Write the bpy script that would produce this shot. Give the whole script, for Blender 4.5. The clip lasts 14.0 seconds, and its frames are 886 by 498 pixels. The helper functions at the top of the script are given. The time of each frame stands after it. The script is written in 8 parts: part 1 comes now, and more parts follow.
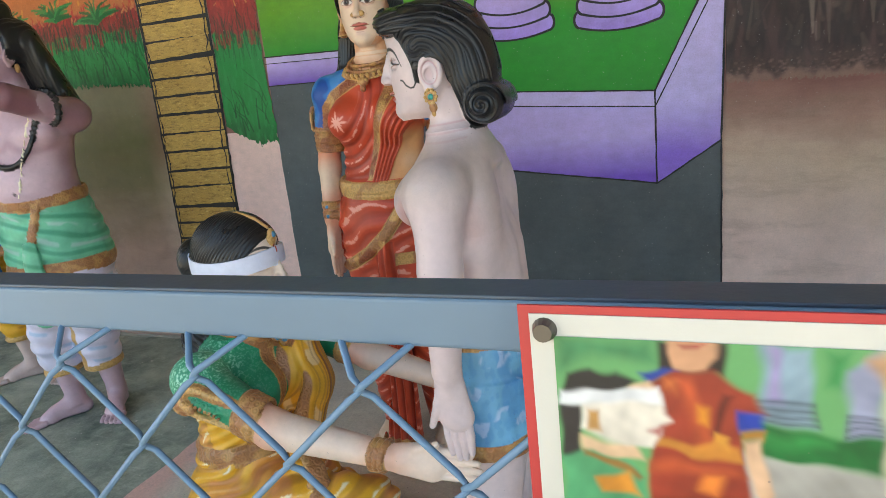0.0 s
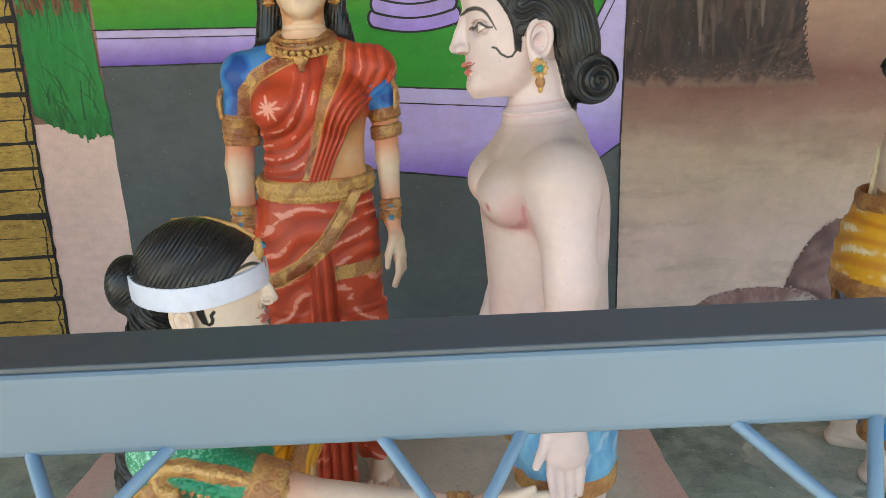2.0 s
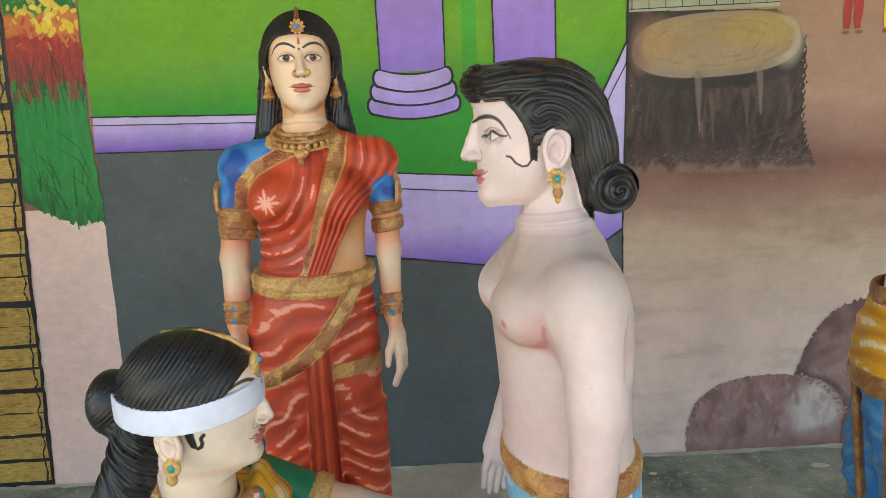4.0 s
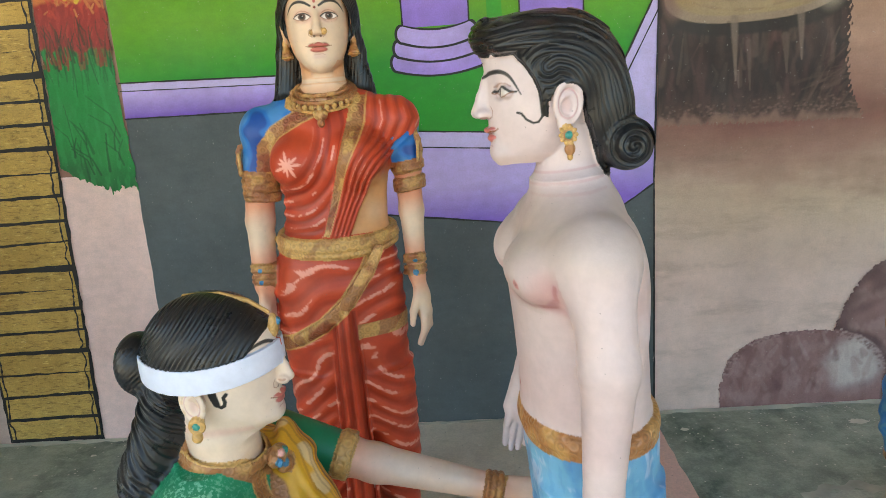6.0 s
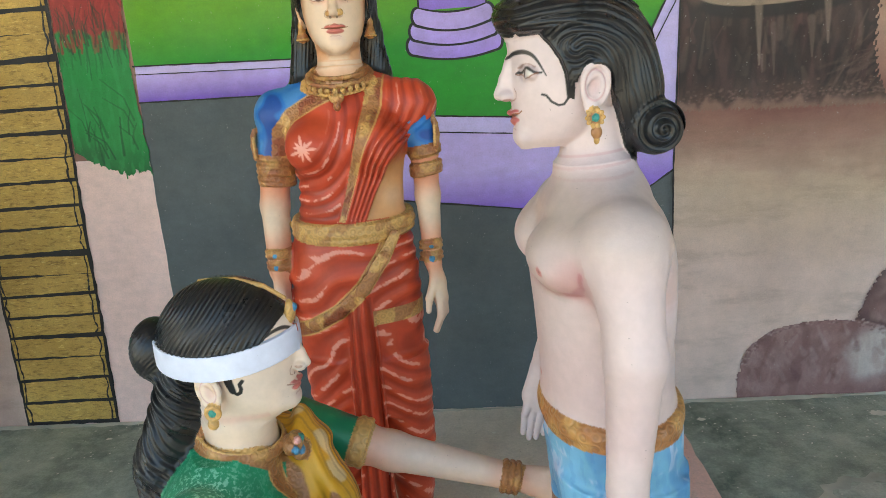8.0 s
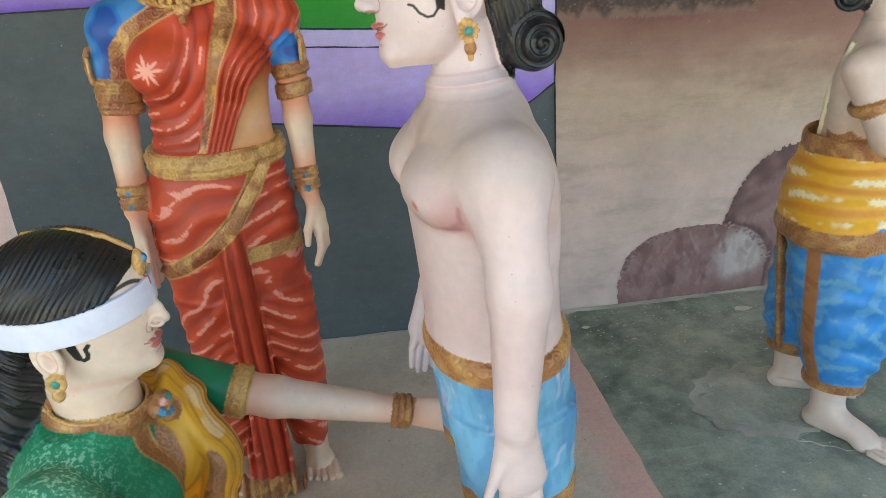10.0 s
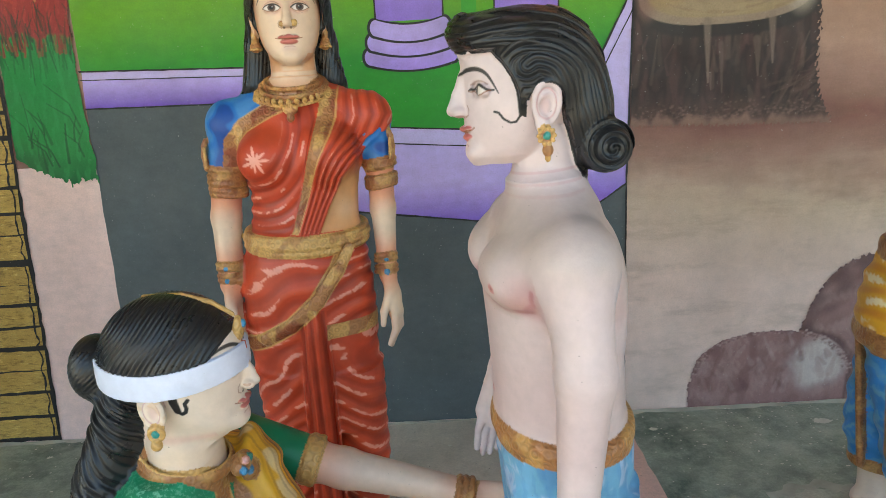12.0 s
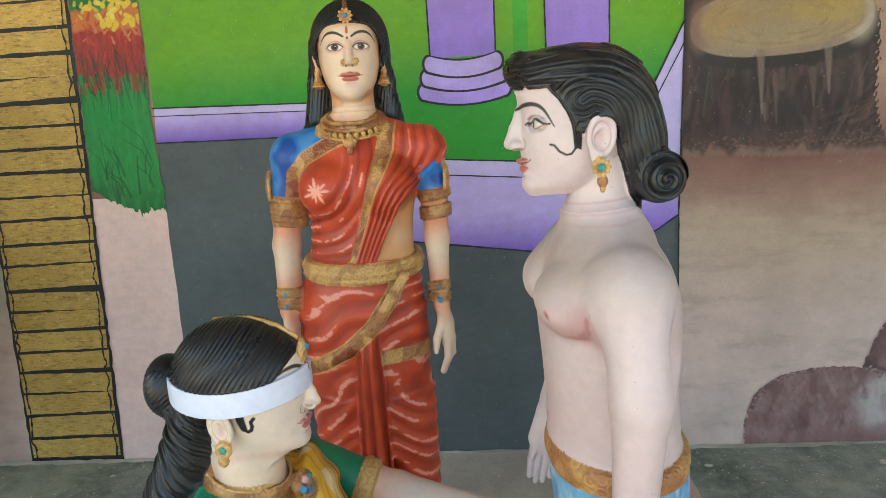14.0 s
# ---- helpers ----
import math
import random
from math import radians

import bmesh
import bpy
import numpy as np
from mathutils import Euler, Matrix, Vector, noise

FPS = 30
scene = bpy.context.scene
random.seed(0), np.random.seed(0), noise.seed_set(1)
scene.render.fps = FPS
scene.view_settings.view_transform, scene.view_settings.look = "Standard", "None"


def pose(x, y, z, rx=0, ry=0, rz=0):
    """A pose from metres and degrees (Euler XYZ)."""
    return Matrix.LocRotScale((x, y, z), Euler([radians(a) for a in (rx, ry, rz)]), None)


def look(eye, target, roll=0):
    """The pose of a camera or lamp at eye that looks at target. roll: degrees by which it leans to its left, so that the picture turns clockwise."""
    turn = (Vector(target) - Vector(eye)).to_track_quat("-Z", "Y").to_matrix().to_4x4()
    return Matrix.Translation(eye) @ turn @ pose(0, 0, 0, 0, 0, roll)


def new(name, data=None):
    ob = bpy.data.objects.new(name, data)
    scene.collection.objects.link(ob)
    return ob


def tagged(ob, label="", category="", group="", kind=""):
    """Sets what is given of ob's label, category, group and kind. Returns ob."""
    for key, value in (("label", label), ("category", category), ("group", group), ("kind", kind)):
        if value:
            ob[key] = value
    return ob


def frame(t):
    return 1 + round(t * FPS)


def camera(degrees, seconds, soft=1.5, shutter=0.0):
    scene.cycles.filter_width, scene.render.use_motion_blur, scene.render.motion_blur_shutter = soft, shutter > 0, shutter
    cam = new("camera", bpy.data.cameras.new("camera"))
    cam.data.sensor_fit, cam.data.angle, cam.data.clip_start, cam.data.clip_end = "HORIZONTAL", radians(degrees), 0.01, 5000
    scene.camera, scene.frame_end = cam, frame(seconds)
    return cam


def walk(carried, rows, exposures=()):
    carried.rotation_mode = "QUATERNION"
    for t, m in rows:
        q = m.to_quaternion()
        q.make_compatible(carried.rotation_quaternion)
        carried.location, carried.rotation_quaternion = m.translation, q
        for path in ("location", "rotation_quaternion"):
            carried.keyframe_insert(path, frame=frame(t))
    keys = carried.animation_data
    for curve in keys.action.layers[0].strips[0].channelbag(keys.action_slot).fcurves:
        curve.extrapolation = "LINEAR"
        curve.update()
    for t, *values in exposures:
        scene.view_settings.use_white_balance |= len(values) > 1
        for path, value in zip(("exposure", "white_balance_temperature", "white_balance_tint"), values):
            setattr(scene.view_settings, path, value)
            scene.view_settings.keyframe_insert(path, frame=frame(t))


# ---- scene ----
cam = camera(67.7, 14.0, soft=0.75)
PATH = [
    (0, (0.325, 0.004, 1.238), (-0.406, 1.789, 0.71), -6.4),
    (0.5, (0.127, 0.01, 1.22), (-0.497, 1.829, 0.674), -4.0),
    (1, (-0.029, 0.085, 1.225), (-0.461, 1.964, 0.695), -5.5),
    (1.5, (-0.148, 0.107, 1.22), (-0.33, 2.024, 0.679), -4.4),
    (2, (-0.267, 0.118, 1.209), (-0.275, 2.041, 0.658), -2.7),
    (2.5, (-0.293, 0.193, 1.237), (-0.156, 2.163, 0.919), -3.2),
    (2.7, (-0.314, 0.209, 1.247), (-0.221, 2.184, 0.947), -1.7),
    (5, (-0.265, 0.194, 1.266), (-0.284, 2.148, 0.839), -3.8),
    (5.5, (-0.256, 0.206, 1.268), (-0.291, 2.153, 0.811), -4.1),
    (6, (-0.254, 0.21, 1.263), (-0.35, 2.151, 0.791), -4.3),
    (6.5, (-0.253, 0.22, 1.257), (-0.348, 2.155, 0.763), -4.3),
    (7, (-0.262, 0.224, 1.257), (-0.4, 2.153, 0.748), -4.3),
    (9.3, (-0.27, 0.24, 1.258), (-0.34, 2.172, 0.748), -3.3),
    (9.5, (-0.264, 0.245, 1.258), (-0.288, 2.174, 0.73), -3.3),
    (10, (-0.242, 0.316, 1.254), (-0.071, 2.154, 0.485), -4.4),
    (10.5, (-0.232, 0.325, 1.235), (-0.022, 2.065, 0.273), 1.6),
    (11, (-0.246, 0.299, 1.224), (-0.123, 2.051, 0.268), 3.7),
    (11.5, (-0.255, 0.274, 1.246), (-0.176, 2.133, 0.513), 0.8),
    (12, (-0.259, 0.241, 1.265), (-0.266, 2.18, 0.775), -3.1),
    (12.5, (-0.264, 0.226, 1.264), (-0.353, 2.17, 0.803), -1.9),
    (13, (-0.258, 0.198, 1.275), (-0.4, 2.163, 0.933), -2.7),
    (13.5, (-0.26, 0.193, 1.275), (-0.396, 2.156, 0.92), -3.2),
    (14, (-0.273, 0.205, 1.269), (-0.417, 2.161, 0.878), -3.5),
]
walk(cam, [(t, look(eye, target, roll)) for t, eye, target, roll in PATH],
     [(0.0, 2.14, 6530, 1), (1.0, 2.22, 6830, -1), (1.5, 2.24, 7030, -1), (2.0, 2.30, 7130, -1), (2.5, 2.27, 8190, 4), (2.9, 2.29, 7890, 3), (5.0, 2.43, 6840, -3), (11.0, 2.43, 6700, -3), (12.0, 2.35, 6690, -3), (13.0, 2.33, 6790, -4), (14.0, 2.37, 6740, -3)])

# ---- light: soft daylight from outside, through the assumed open front ----
world = bpy.data.worlds.new("sky")
scene.world = world
world.use_nodes = True
wt = world.node_tree
wt.nodes.clear()
sky = wt.nodes.new("ShaderNodeTexSky")
sky.sky_type = "NISHITA"
sky.sun_disc = False
sky.sun_elevation = radians(48)
sky.sun_rotation = radians(-79)
sky.air_density, sky.dust_density, sky.ozone_density = 1.0, 3.0, 1.0
wb = wt.nodes.new("ShaderNodeBackground")
wb.inputs["Strength"].default_value = 0.15
wo = wt.nodes.new("ShaderNodeOutputWorld")
wt.links.new(sky.outputs[0], wb.inputs[0])
wt.links.new(wb.outputs[0], wo.inputs[0])
sun_data = bpy.data.lights.new("sun", "SUN")
sun_data.energy, sun_data.angle, sun_data.color = 4.5, radians(2), (1.0, 0.94, 0.85)
sun = new("sun", sun_data)
sun.matrix_world = look((0, 0, 0), (0.75, -0.15, -0.8))


# ---- materials ----
def lin(c):
    return c / 12.92 if c <= 0.04045 else ((c + 0.055) / 1.055) ** 2.4


def rgb(r, g, b, gain=1.1):
    """Paint colour from 0..255 components."""
    return tuple(min(0.9, lin(v / 255) * gain) for v in (r, g, b))


class Nodes:
    """Short way to write node trees."""

    def __init__(self, name):
        self.mat = bpy.data.materials.new(name)
        self.mat.use_nodes = True
        self.t = self.mat.node_tree
        self.bsdf = self.t.nodes["Principled BSDF"]

    def add(self, kind, **values):
        n = self.t.nodes.new(kind)
        for k, v in values.items():
            n.inputs[k.replace("_", " ")].default_value = v
        return n

    def link(self, a, b):
        self.t.links.new(a, b)

    def coords(self, scale=(1, 1, 1), use="Object"):
        tc = self.add("ShaderNodeTexCoord")
        mp = self.add("ShaderNodeMapping")
        mp.inputs["Scale"].default_value = scale
        self.link(tc.outputs[use], mp.inputs["Vector"])
        return mp.outputs[0]

    def noise(self, scale, detail=6, rough=0.6, vec=None):
        n = self.add("ShaderNodeTexNoise", Scale=scale, Detail=detail, Roughness=rough)
        self.link(vec if vec is not None else self.coords(), n.inputs["Vector"])
        return n.outputs["Fac"]

    def ramp(self, fac, stops):
        n = self.add("ShaderNodeValToRGB")
        e = n.color_ramp.elements
        while len(e) < len(stops):
            e.new(0.5)
        for el, (p, c) in zip(e, stops):
            el.position = p
            el.color = (*c, 1) if len(c) == 3 else c
        self.link(fac, n.inputs[0])
        return n.outputs[0]

    def span(self, fac, a, b, c=0.0, d=1.0):
        n = self.add("ShaderNodeMapRange")
        for i, v in zip((1, 2, 3, 4), (a, b, c, d)):
            n.inputs[i].default_value = v
        self.link(fac, n.inputs[0])
        return n.outputs[0]

    def mix(self, fac, a, b, how="MIX"):
        n = self.t.nodes.new("ShaderNodeMix")
        n.data_type, n.blend_type = "RGBA", how
        for sock, v in ((n.inputs[0], fac), (n.inputs[6], a), (n.inputs[7], b)):
            if isinstance(v, (int, float)):
                sock.default_value = v
            elif isinstance(v, tuple):
                sock.default_value = (*v, 1)
            else:
                self.link(v, sock)
        return n.outputs[2]

    def axis(self, which, vec=None):
        n = self.add("ShaderNodeSeparateXYZ")
        self.link(vec if vec is not None else self.coords(), n.inputs[0])
        return n.outputs[which]

    def bump(self, height, strength, distance, normal=None):
        n = self.add("ShaderNodeBump", Strength=strength, Distance=distance)
        self.link(height, n.inputs["Height"])
        if normal is not None:
            self.link(normal, n.inputs["Normal"])
        self.link(n.outputs[0], self.bsdf.inputs["Normal"])
        return n.outputs[0]

    def done(self, color=None, rough=0.6, metal=0.0, spec=0.5):
        b = self.bsdf
        if color is not None:
            if isinstance(color, tuple):
                b.inputs["Base Color"].default_value = (*color, 1)
            else:
                self.link(color, b.inputs["Base Color"])
        if isinstance(rough, (int, float)):
            b.inputs["Roughness"].default_value = rough
        else:
            self.link(rough, b.inputs["Roughness"])
        b.inputs["Metallic"].default_value = metal
        b.inputs["Specular IOR Level"].default_value = spec
        return self.mat


def wall_paint(name, low, high=None, z0=0.0, z1=1.0, blot=0.14, warp=0.0, rough=0.55, streak=0.0):
    """Brushed enamel wall paint: a painted blend from low to high in z, with mottling, scratches and plaster grain."""
    n = Nodes(name)
    col = low
    if high is not None:
        z = n.axis(2)
        if warp:
            w = n.noise(3.0, 5)
            m = n.add("ShaderNodeMath")
            m.operation = "MULTIPLY_ADD"
            n.link(w, m.inputs[0])
            m.inputs[1].default_value = warp
            n.link(z, m.inputs[2])
            z = m.outputs[0]
        col = n.mix(n.span(z, z0 + warp / 2, z1 + warp / 2), low, high)
    big = n.span(n.noise(4.0, 5), 0.3, 0.7, 1 - blot, 1 + blot)
    c = n.mix(1.0, col, big, "MULTIPLY")
    brush = n.span(n.noise(1.0, 4, vec=n.coords((18, 18, 4 if streak else 40))), 0.3, 0.75, 0.93, 1.06)
    c = n.mix(1.0, c, brush, "MULTIPLY")
    return finish_paint(n, c, rough)


def finish_paint(n, c, rough, grit=0.6):
    """Old wall paint: mottling, gritty pores, hairline scratches, pale chips and trowelled relief."""
    c = n.mix(1.0, c, n.span(n.noise(22, 5, 0.7), 0.32, 0.68, 1 - 0.09 * grit, 1 + 0.09 * grit), "MULTIPLY")
    c = n.mix(1.0, c, n.span(n.noise(190, 3, 0.7), 0.3, 0.7, 1 - 0.12 * grit, 1 + 0.11 * grit), "MULTIPLY")
    pores = n.noise(330, 2, 0.6)
    c = n.mix(n.span(pores, 0.63, 0.72, 0.0, 0.30 * grit), c, (0.02, 0.018, 0.016))
    scratch = n.noise(1.0, 3, 0.6, vec=n.coords((60, 60, 7)))
    c = n.mix(n.span(scratch, 0.71, 0.77, 0.0, 0.10), c, (0.5, 0.5, 0.47))
    c = n.mix(n.span(n.noise(110, 3), 0.70, 0.735, 0.0, 0.38), c, (0.58, 0.57, 0.53))
    g = n.noise(75, 7, 0.75)
    n.bump(g, 0.30, 0.006)
    return n.done(c, n.span(n.noise(7, 4), 0.3, 0.7, rough - 0.1, rough + 0.12))


def straw_paint():
    """Straw-yellow band paint scribbled over with short dark and pale brush marks."""
    n = Nodes("straw_yellow_paint")
    c = n.mix(n.span(n.noise(2.5, 5), 0.35, 0.65), rgb(172, 138, 68), rgb(192, 158, 84))
    marks = n.noise(1.0, 5, 0.75, vec=n.coords((30, 30, 130)))
    c = n.mix(n.span(marks, 0.52, 0.62, 0.0, 0.55), c, rgb(90, 62, 26))
    c = n.mix(n.span(n.noise(1.0, 4, 0.7, vec=n.coords((24, 24, 120))), 0.58, 0.68, 0.0, 0.6), c, rgb(226, 200, 124))
    return finish_paint(n, c, 0.6, 1.2)


def ground_paint():
    """Landscape ground of the mural: dusty pink with broad, soft brown and green brush bands."""
    n = Nodes("mural_ground")
    z, x = n.axis(2), n.axis(0)
    w = n.noise(1.0, 6, vec=n.coords((1.2, 1, 4.0)))
    m = n.add("ShaderNodeMath")
    m.operation = "MULTIPLY_ADD"
    n.link(w, m.inputs[0])
    m.inputs[1].default_value = 0.35
    n.link(z, m.inputs[2])
    base = n.ramp(n.span(m.outputs[0], 0.0, 2.2), [
        (0.0, rgb(214, 190, 181)), (0.30, rgb(208, 183, 173)), (0.45, rgb(188, 166, 146)), (0.52, rgb(150, 114, 100)),
        (0.58, rgb(124, 82, 72)), (0.68, rgb(162, 128, 112)), (0.80, rgb(150, 118, 100)), (1.0, rgb(154, 126, 108))])
    olive = n.ramp(n.span(m.outputs[0], 0.0, 2.2), [
        (0.0, rgb(186, 158, 148)), (0.3, rgb(176, 148, 136)), (0.45, rgb(122, 112, 80)), (0.55, rgb(104, 102, 64)), (0.63, rgb(128, 120, 90)), (1.0, rgb(128, 120, 90))])
    c = n.mix(n.span(x, -2.25, -2.05, 1.0, 0.0), base, olive)
    c = n.mix(1.0, c, n.span(n.noise(5, 5), 0.3, 0.7, 0.9, 1.08), "MULTIPLY")
    dark = n.span(n.noise(1.0, 6, 0.7, vec=n.coords((3.0, 3, 11.0))), 0.52, 0.72, 0.0, 0.30)
    c = n.mix(dark, c, rgb(112, 92, 74))
    return finish_paint(n, c, 0.58)


def concrete(name, tone, dark, fleck=0.5):
    """Worn cement floor with thin peeling paint, pale specks and dust."""
    n = Nodes(name)
    c = n.mix(n.span(n.noise(3.2, 8, 0.65), 0.35, 0.68), dark, tone)
    c = n.mix(n.span(n.noise(14, 6, 0.7), 0.45, 0.75, 0, 0.5), c, tuple(v * 1.35 for v in tone))
    v = n.add("ShaderNodeTexVoronoi", Scale=38.0, Randomness=1.0)
    n.link(n.coords(), v.inputs["Vector"])
    near = n.span(v.outputs["Distance"], 0.08, 0.13, 1.0, 0.0)
    keep = n.span(n.noise(9, 3), 0.55, 0.62)
    m = n.add("ShaderNodeMath")
    m.operation = "MULTIPLY"
    n.link(near, m.inputs[0])
    n.link(keep, m.inputs[1])
    m2 = n.add("ShaderNodeMath")
    m2.operation = "MULTIPLY"
    n.link(m.outputs[0], m2.inputs[0])
    m2.inputs[1].default_value = fleck
    c = n.mix(m2.outputs[0], c, (0.5, 0.5, 0.47))
    c = n.mix(1.0, c, n.span(n.noise(120, 4, 0.7), 0.3, 0.7, 0.84, 1.14), "MULTIPLY")
    c = n.mix(n.span(n.noise(260, 2), 0.66, 0.72, 0, 0.5 * fleck), c, (0.52, 0.52, 0.48))
    c = n.mix(n.span(n.noise(1.0, 5, 0.7, vec=n.coords((5, 26, 5))), 0.60, 0.72, 0, 0.35), c, tuple(v * 1.5 for v in tone))
    n.bump(n.noise(60, 8, 0.75), 0.5, 0.006)
    return n.done(c, n.span(n.noise(6, 5), 0.3, 0.7, 0.55, 0.85))


def plain(name, color, rough=0.6, metal=0.0, blot=0.12, grain=40, relief=0.15):
    n = Nodes(name)
    c = n.mix(1.0, color, n.span(n.noise(grain / 8, 5), 0.3, 0.7, 1 - blot, 1 + blot), "MULTIPLY")
    n.bump(n.noise(grain * 2, 5), relief, 0.003)
    return n.done(c, n.span(n.noise(grain / 4, 4), 0.3, 0.7, max(0.05, rough - 0.08), rough + 0.08), metal)


GREY = wall_paint("slate_grey_paint", rgb(78, 85, 88), blot=0.16)
LAWN = wall_paint("green_blend_paint", rgb(42, 138, 36), rgb(96, 152, 22), 1.36, 1.54, blot=0.08, warp=0.08)
LAWN2 = wall_paint("leaf_green_paint", rgb(60, 150, 40), blot=0.2)
LILAC = wall_paint("lilac_paint", rgb(190, 176, 224), blot=0.07)
RISER = wall_paint("purple_blend_paint", rgb(116, 80, 192), rgb(182, 164, 222), 0.77, 0.93, blot=0.07, warp=0.04)
RISER_L = wall_paint("purple_blend_paint_back", rgb(116, 84, 186), rgb(186, 166, 226), 1.24, 1.33, warp=0.02)
SIDE = wall_paint("purple_side_paint", rgb(134, 102, 204), rgb(188, 174, 226), 0.85, 1.05, blot=0.08, warp=0.1)
COLUMN = wall_paint("violet_column_paint", rgb(132, 104, 196), rgb(150, 124, 206), 1.4, 1.8, streak=1)
BLACK = wall_paint("black_line_paint", rgb(26, 24, 28), blot=0.3)
BAND = straw_paint()
ORANGE = wall_paint("flower_orange_paint", rgb(216, 120, 50), blot=0.3)


STUMP_FOOT = wall_paint("brown_block_paint", rgb(120, 78, 58), blot=0.2)
VERGE = wall_paint("pink_verge_paint", rgb(226, 194, 186), blot=0.08)
GROUND_PAINT = ground_paint()
STONE_GREY = wall_paint("grey_stone_paint", rgb(142, 146, 126), blot=0.25)
FLOOR_DARK = concrete("dark_cement", rgb(172, 178, 162), rgb(98, 110, 100), 1.0)


def path_paint():
    """Beige cement path whose pink borders have faded inwards."""
    n = Nodes("faded_path_paint")
    c = n.mix(n.span(n.noise(3.2, 8, 0.65), 0.35, 0.68), rgb(188, 178, 164), rgb(214, 204, 188))
    off = n.add("ShaderNodeMath")
    off.operation = "ADD"
    n.link(n.axis(0), off.inputs[0])
    off.inputs[1].default_value = 0.53
    far = n.add("ShaderNodeMath")
    far.operation = "ABSOLUTE"
    n.link(off.outputs[0], far.inputs[0])
    mixed = n.add("ShaderNodeMath")
    mixed.operation = "MULTIPLY_ADD"
    n.link(n.noise(11, 6, 0.7), mixed.inputs[0])
    mixed.inputs[1].default_value = 0.10
    n.link(far.outputs[0], mixed.inputs[2])
    c = n.mix(n.span(mixed.outputs[0], 0.80, 0.90), c, rgb(218, 180, 168))
    c = n.mix(n.span(n.noise(14, 6, 0.7), 0.55, 0.75, 0, 0.4), c, rgb(150, 138, 122))
    c = n.mix(1.0, c, n.span(n.noise(120, 4, 0.7), 0.3, 0.7, 0.88, 1.10), "MULTIPLY")
    c = n.mix(n.span(n.noise(70, 2), 0.72, 0.76, 0, 0.6), c, (0.10, 0.09, 0.08))
    n.bump(n.noise(60, 8, 0.75), 0.4, 0.005)
    return n.done(c, n.span(n.noise(6, 5), 0.3, 0.7, 0.5, 0.8))


PATH_PAINT = path_paint()
FLOOR_WORN = concrete("worn_cement", rgb(184, 186, 172), rgb(128, 138, 126), 0.9)
PLASTER = wall_paint("white_plaster", rgb(214, 210, 200), blot=0.08)
# grey chosen to cut the bounce from the added ceiling
CEILING = wall_paint("low_bounce_ceiling_plaster", rgb(138, 134, 126), blot=0.1)
RAIL_BLUE = plain("pale_blue_enamel", rgb(97, 117, 134), 0.45, 0.0, 0.13, 30, 0.12)
RAIL_TOP = plain("dark_slate_enamel", rgb(70, 80, 90), 0.5, 0.0, 0.25, 30, 0.2)
WIRE_BLUE = plain("blue_coated_wire", rgb(100, 126, 150), 0.45, 0.0, 0.15, 60, 0.1)
FRAME_RED = plain("red_print_border", rgb(168, 48, 48), 0.4)
FRAME_WHITE = plain("white_print_border", rgb(190, 187, 176), 0.4)
BOLT = plain("dull_steel", rgb(96, 92, 86), 0.45, 0.7)
GROUND_OUT = concrete("outdoor_paving", rgb(172, 156, 132), rgb(144, 130, 108), 0.2)


# ---- geometry helpers ----
def part(name, bm, material, parent=None, label=""):
    me = bpy.data.meshes.new(name)
    bm.to_mesh(me)
    bm.free()
    ob = new(name, me)
    for m in material if isinstance(material, (list, tuple)) else [material]:
        me.materials.append(m)
    if parent is not None:
        ob.parent = parent
    if label:
        ob["label"] = label
    return ob


def box_bm(x0, x1, y0, y1, z0, z1, bevel=0.0, bm=None):
    bm = bm or bmesh.new()
    vs = [bm.verts.new((x, y, z)) for x in (x0, x1) for y in (y0, y1) for z in (z0, z1)]
    fs = [bm.faces.new([vs[i] for i in q]) for q in ((0, 1, 3, 2), (4, 6, 7, 5), (0, 4, 5, 1), (2, 3, 7, 6), (0, 2, 6, 4), (1, 5, 7, 3))]
    if bevel:
        bmesh.ops.bevel(bm, geom=list({e for f in fs for e in f.edges}), offset=bevel, segments=3, affect="EDGES", profile=0.6)
    return bm


def sheet_bm(points, y, bm=None, thick=0.0012):
    """A flat painted patch on the wall, from outline points (x, z), facing the front, with a skin of paint's thickness."""
    bm = bm or bmesh.new()
    vs = [bm.verts.new((x, y, z)) for x, z in points]
    f = bm.faces.new(vs)
    bm.normal_update()
    if f.normal.y > 0:
        f.normal_flip()
    return bm


def wobble(points, amount=0.004, step=0.03, seed=1):
    """Points along a closed outline, resampled and hand-painted uneven."""
    rnd, out = random.Random(seed), []
    for (x0, z0), (x1, z1) in zip(points, points[1:] + points[:1]):
        k = max(1, int(math.hypot(x1 - x0, z1 - z0) / step))
        for i in range(k):
            t = i / k
            j = amount if i else amount * 0.3
            out.append((x0 + (x1 - x0) * t + rnd.uniform(-j, j), z0 + (z1 - z0) * t + rnd.uniform(-j, j)))
    return out


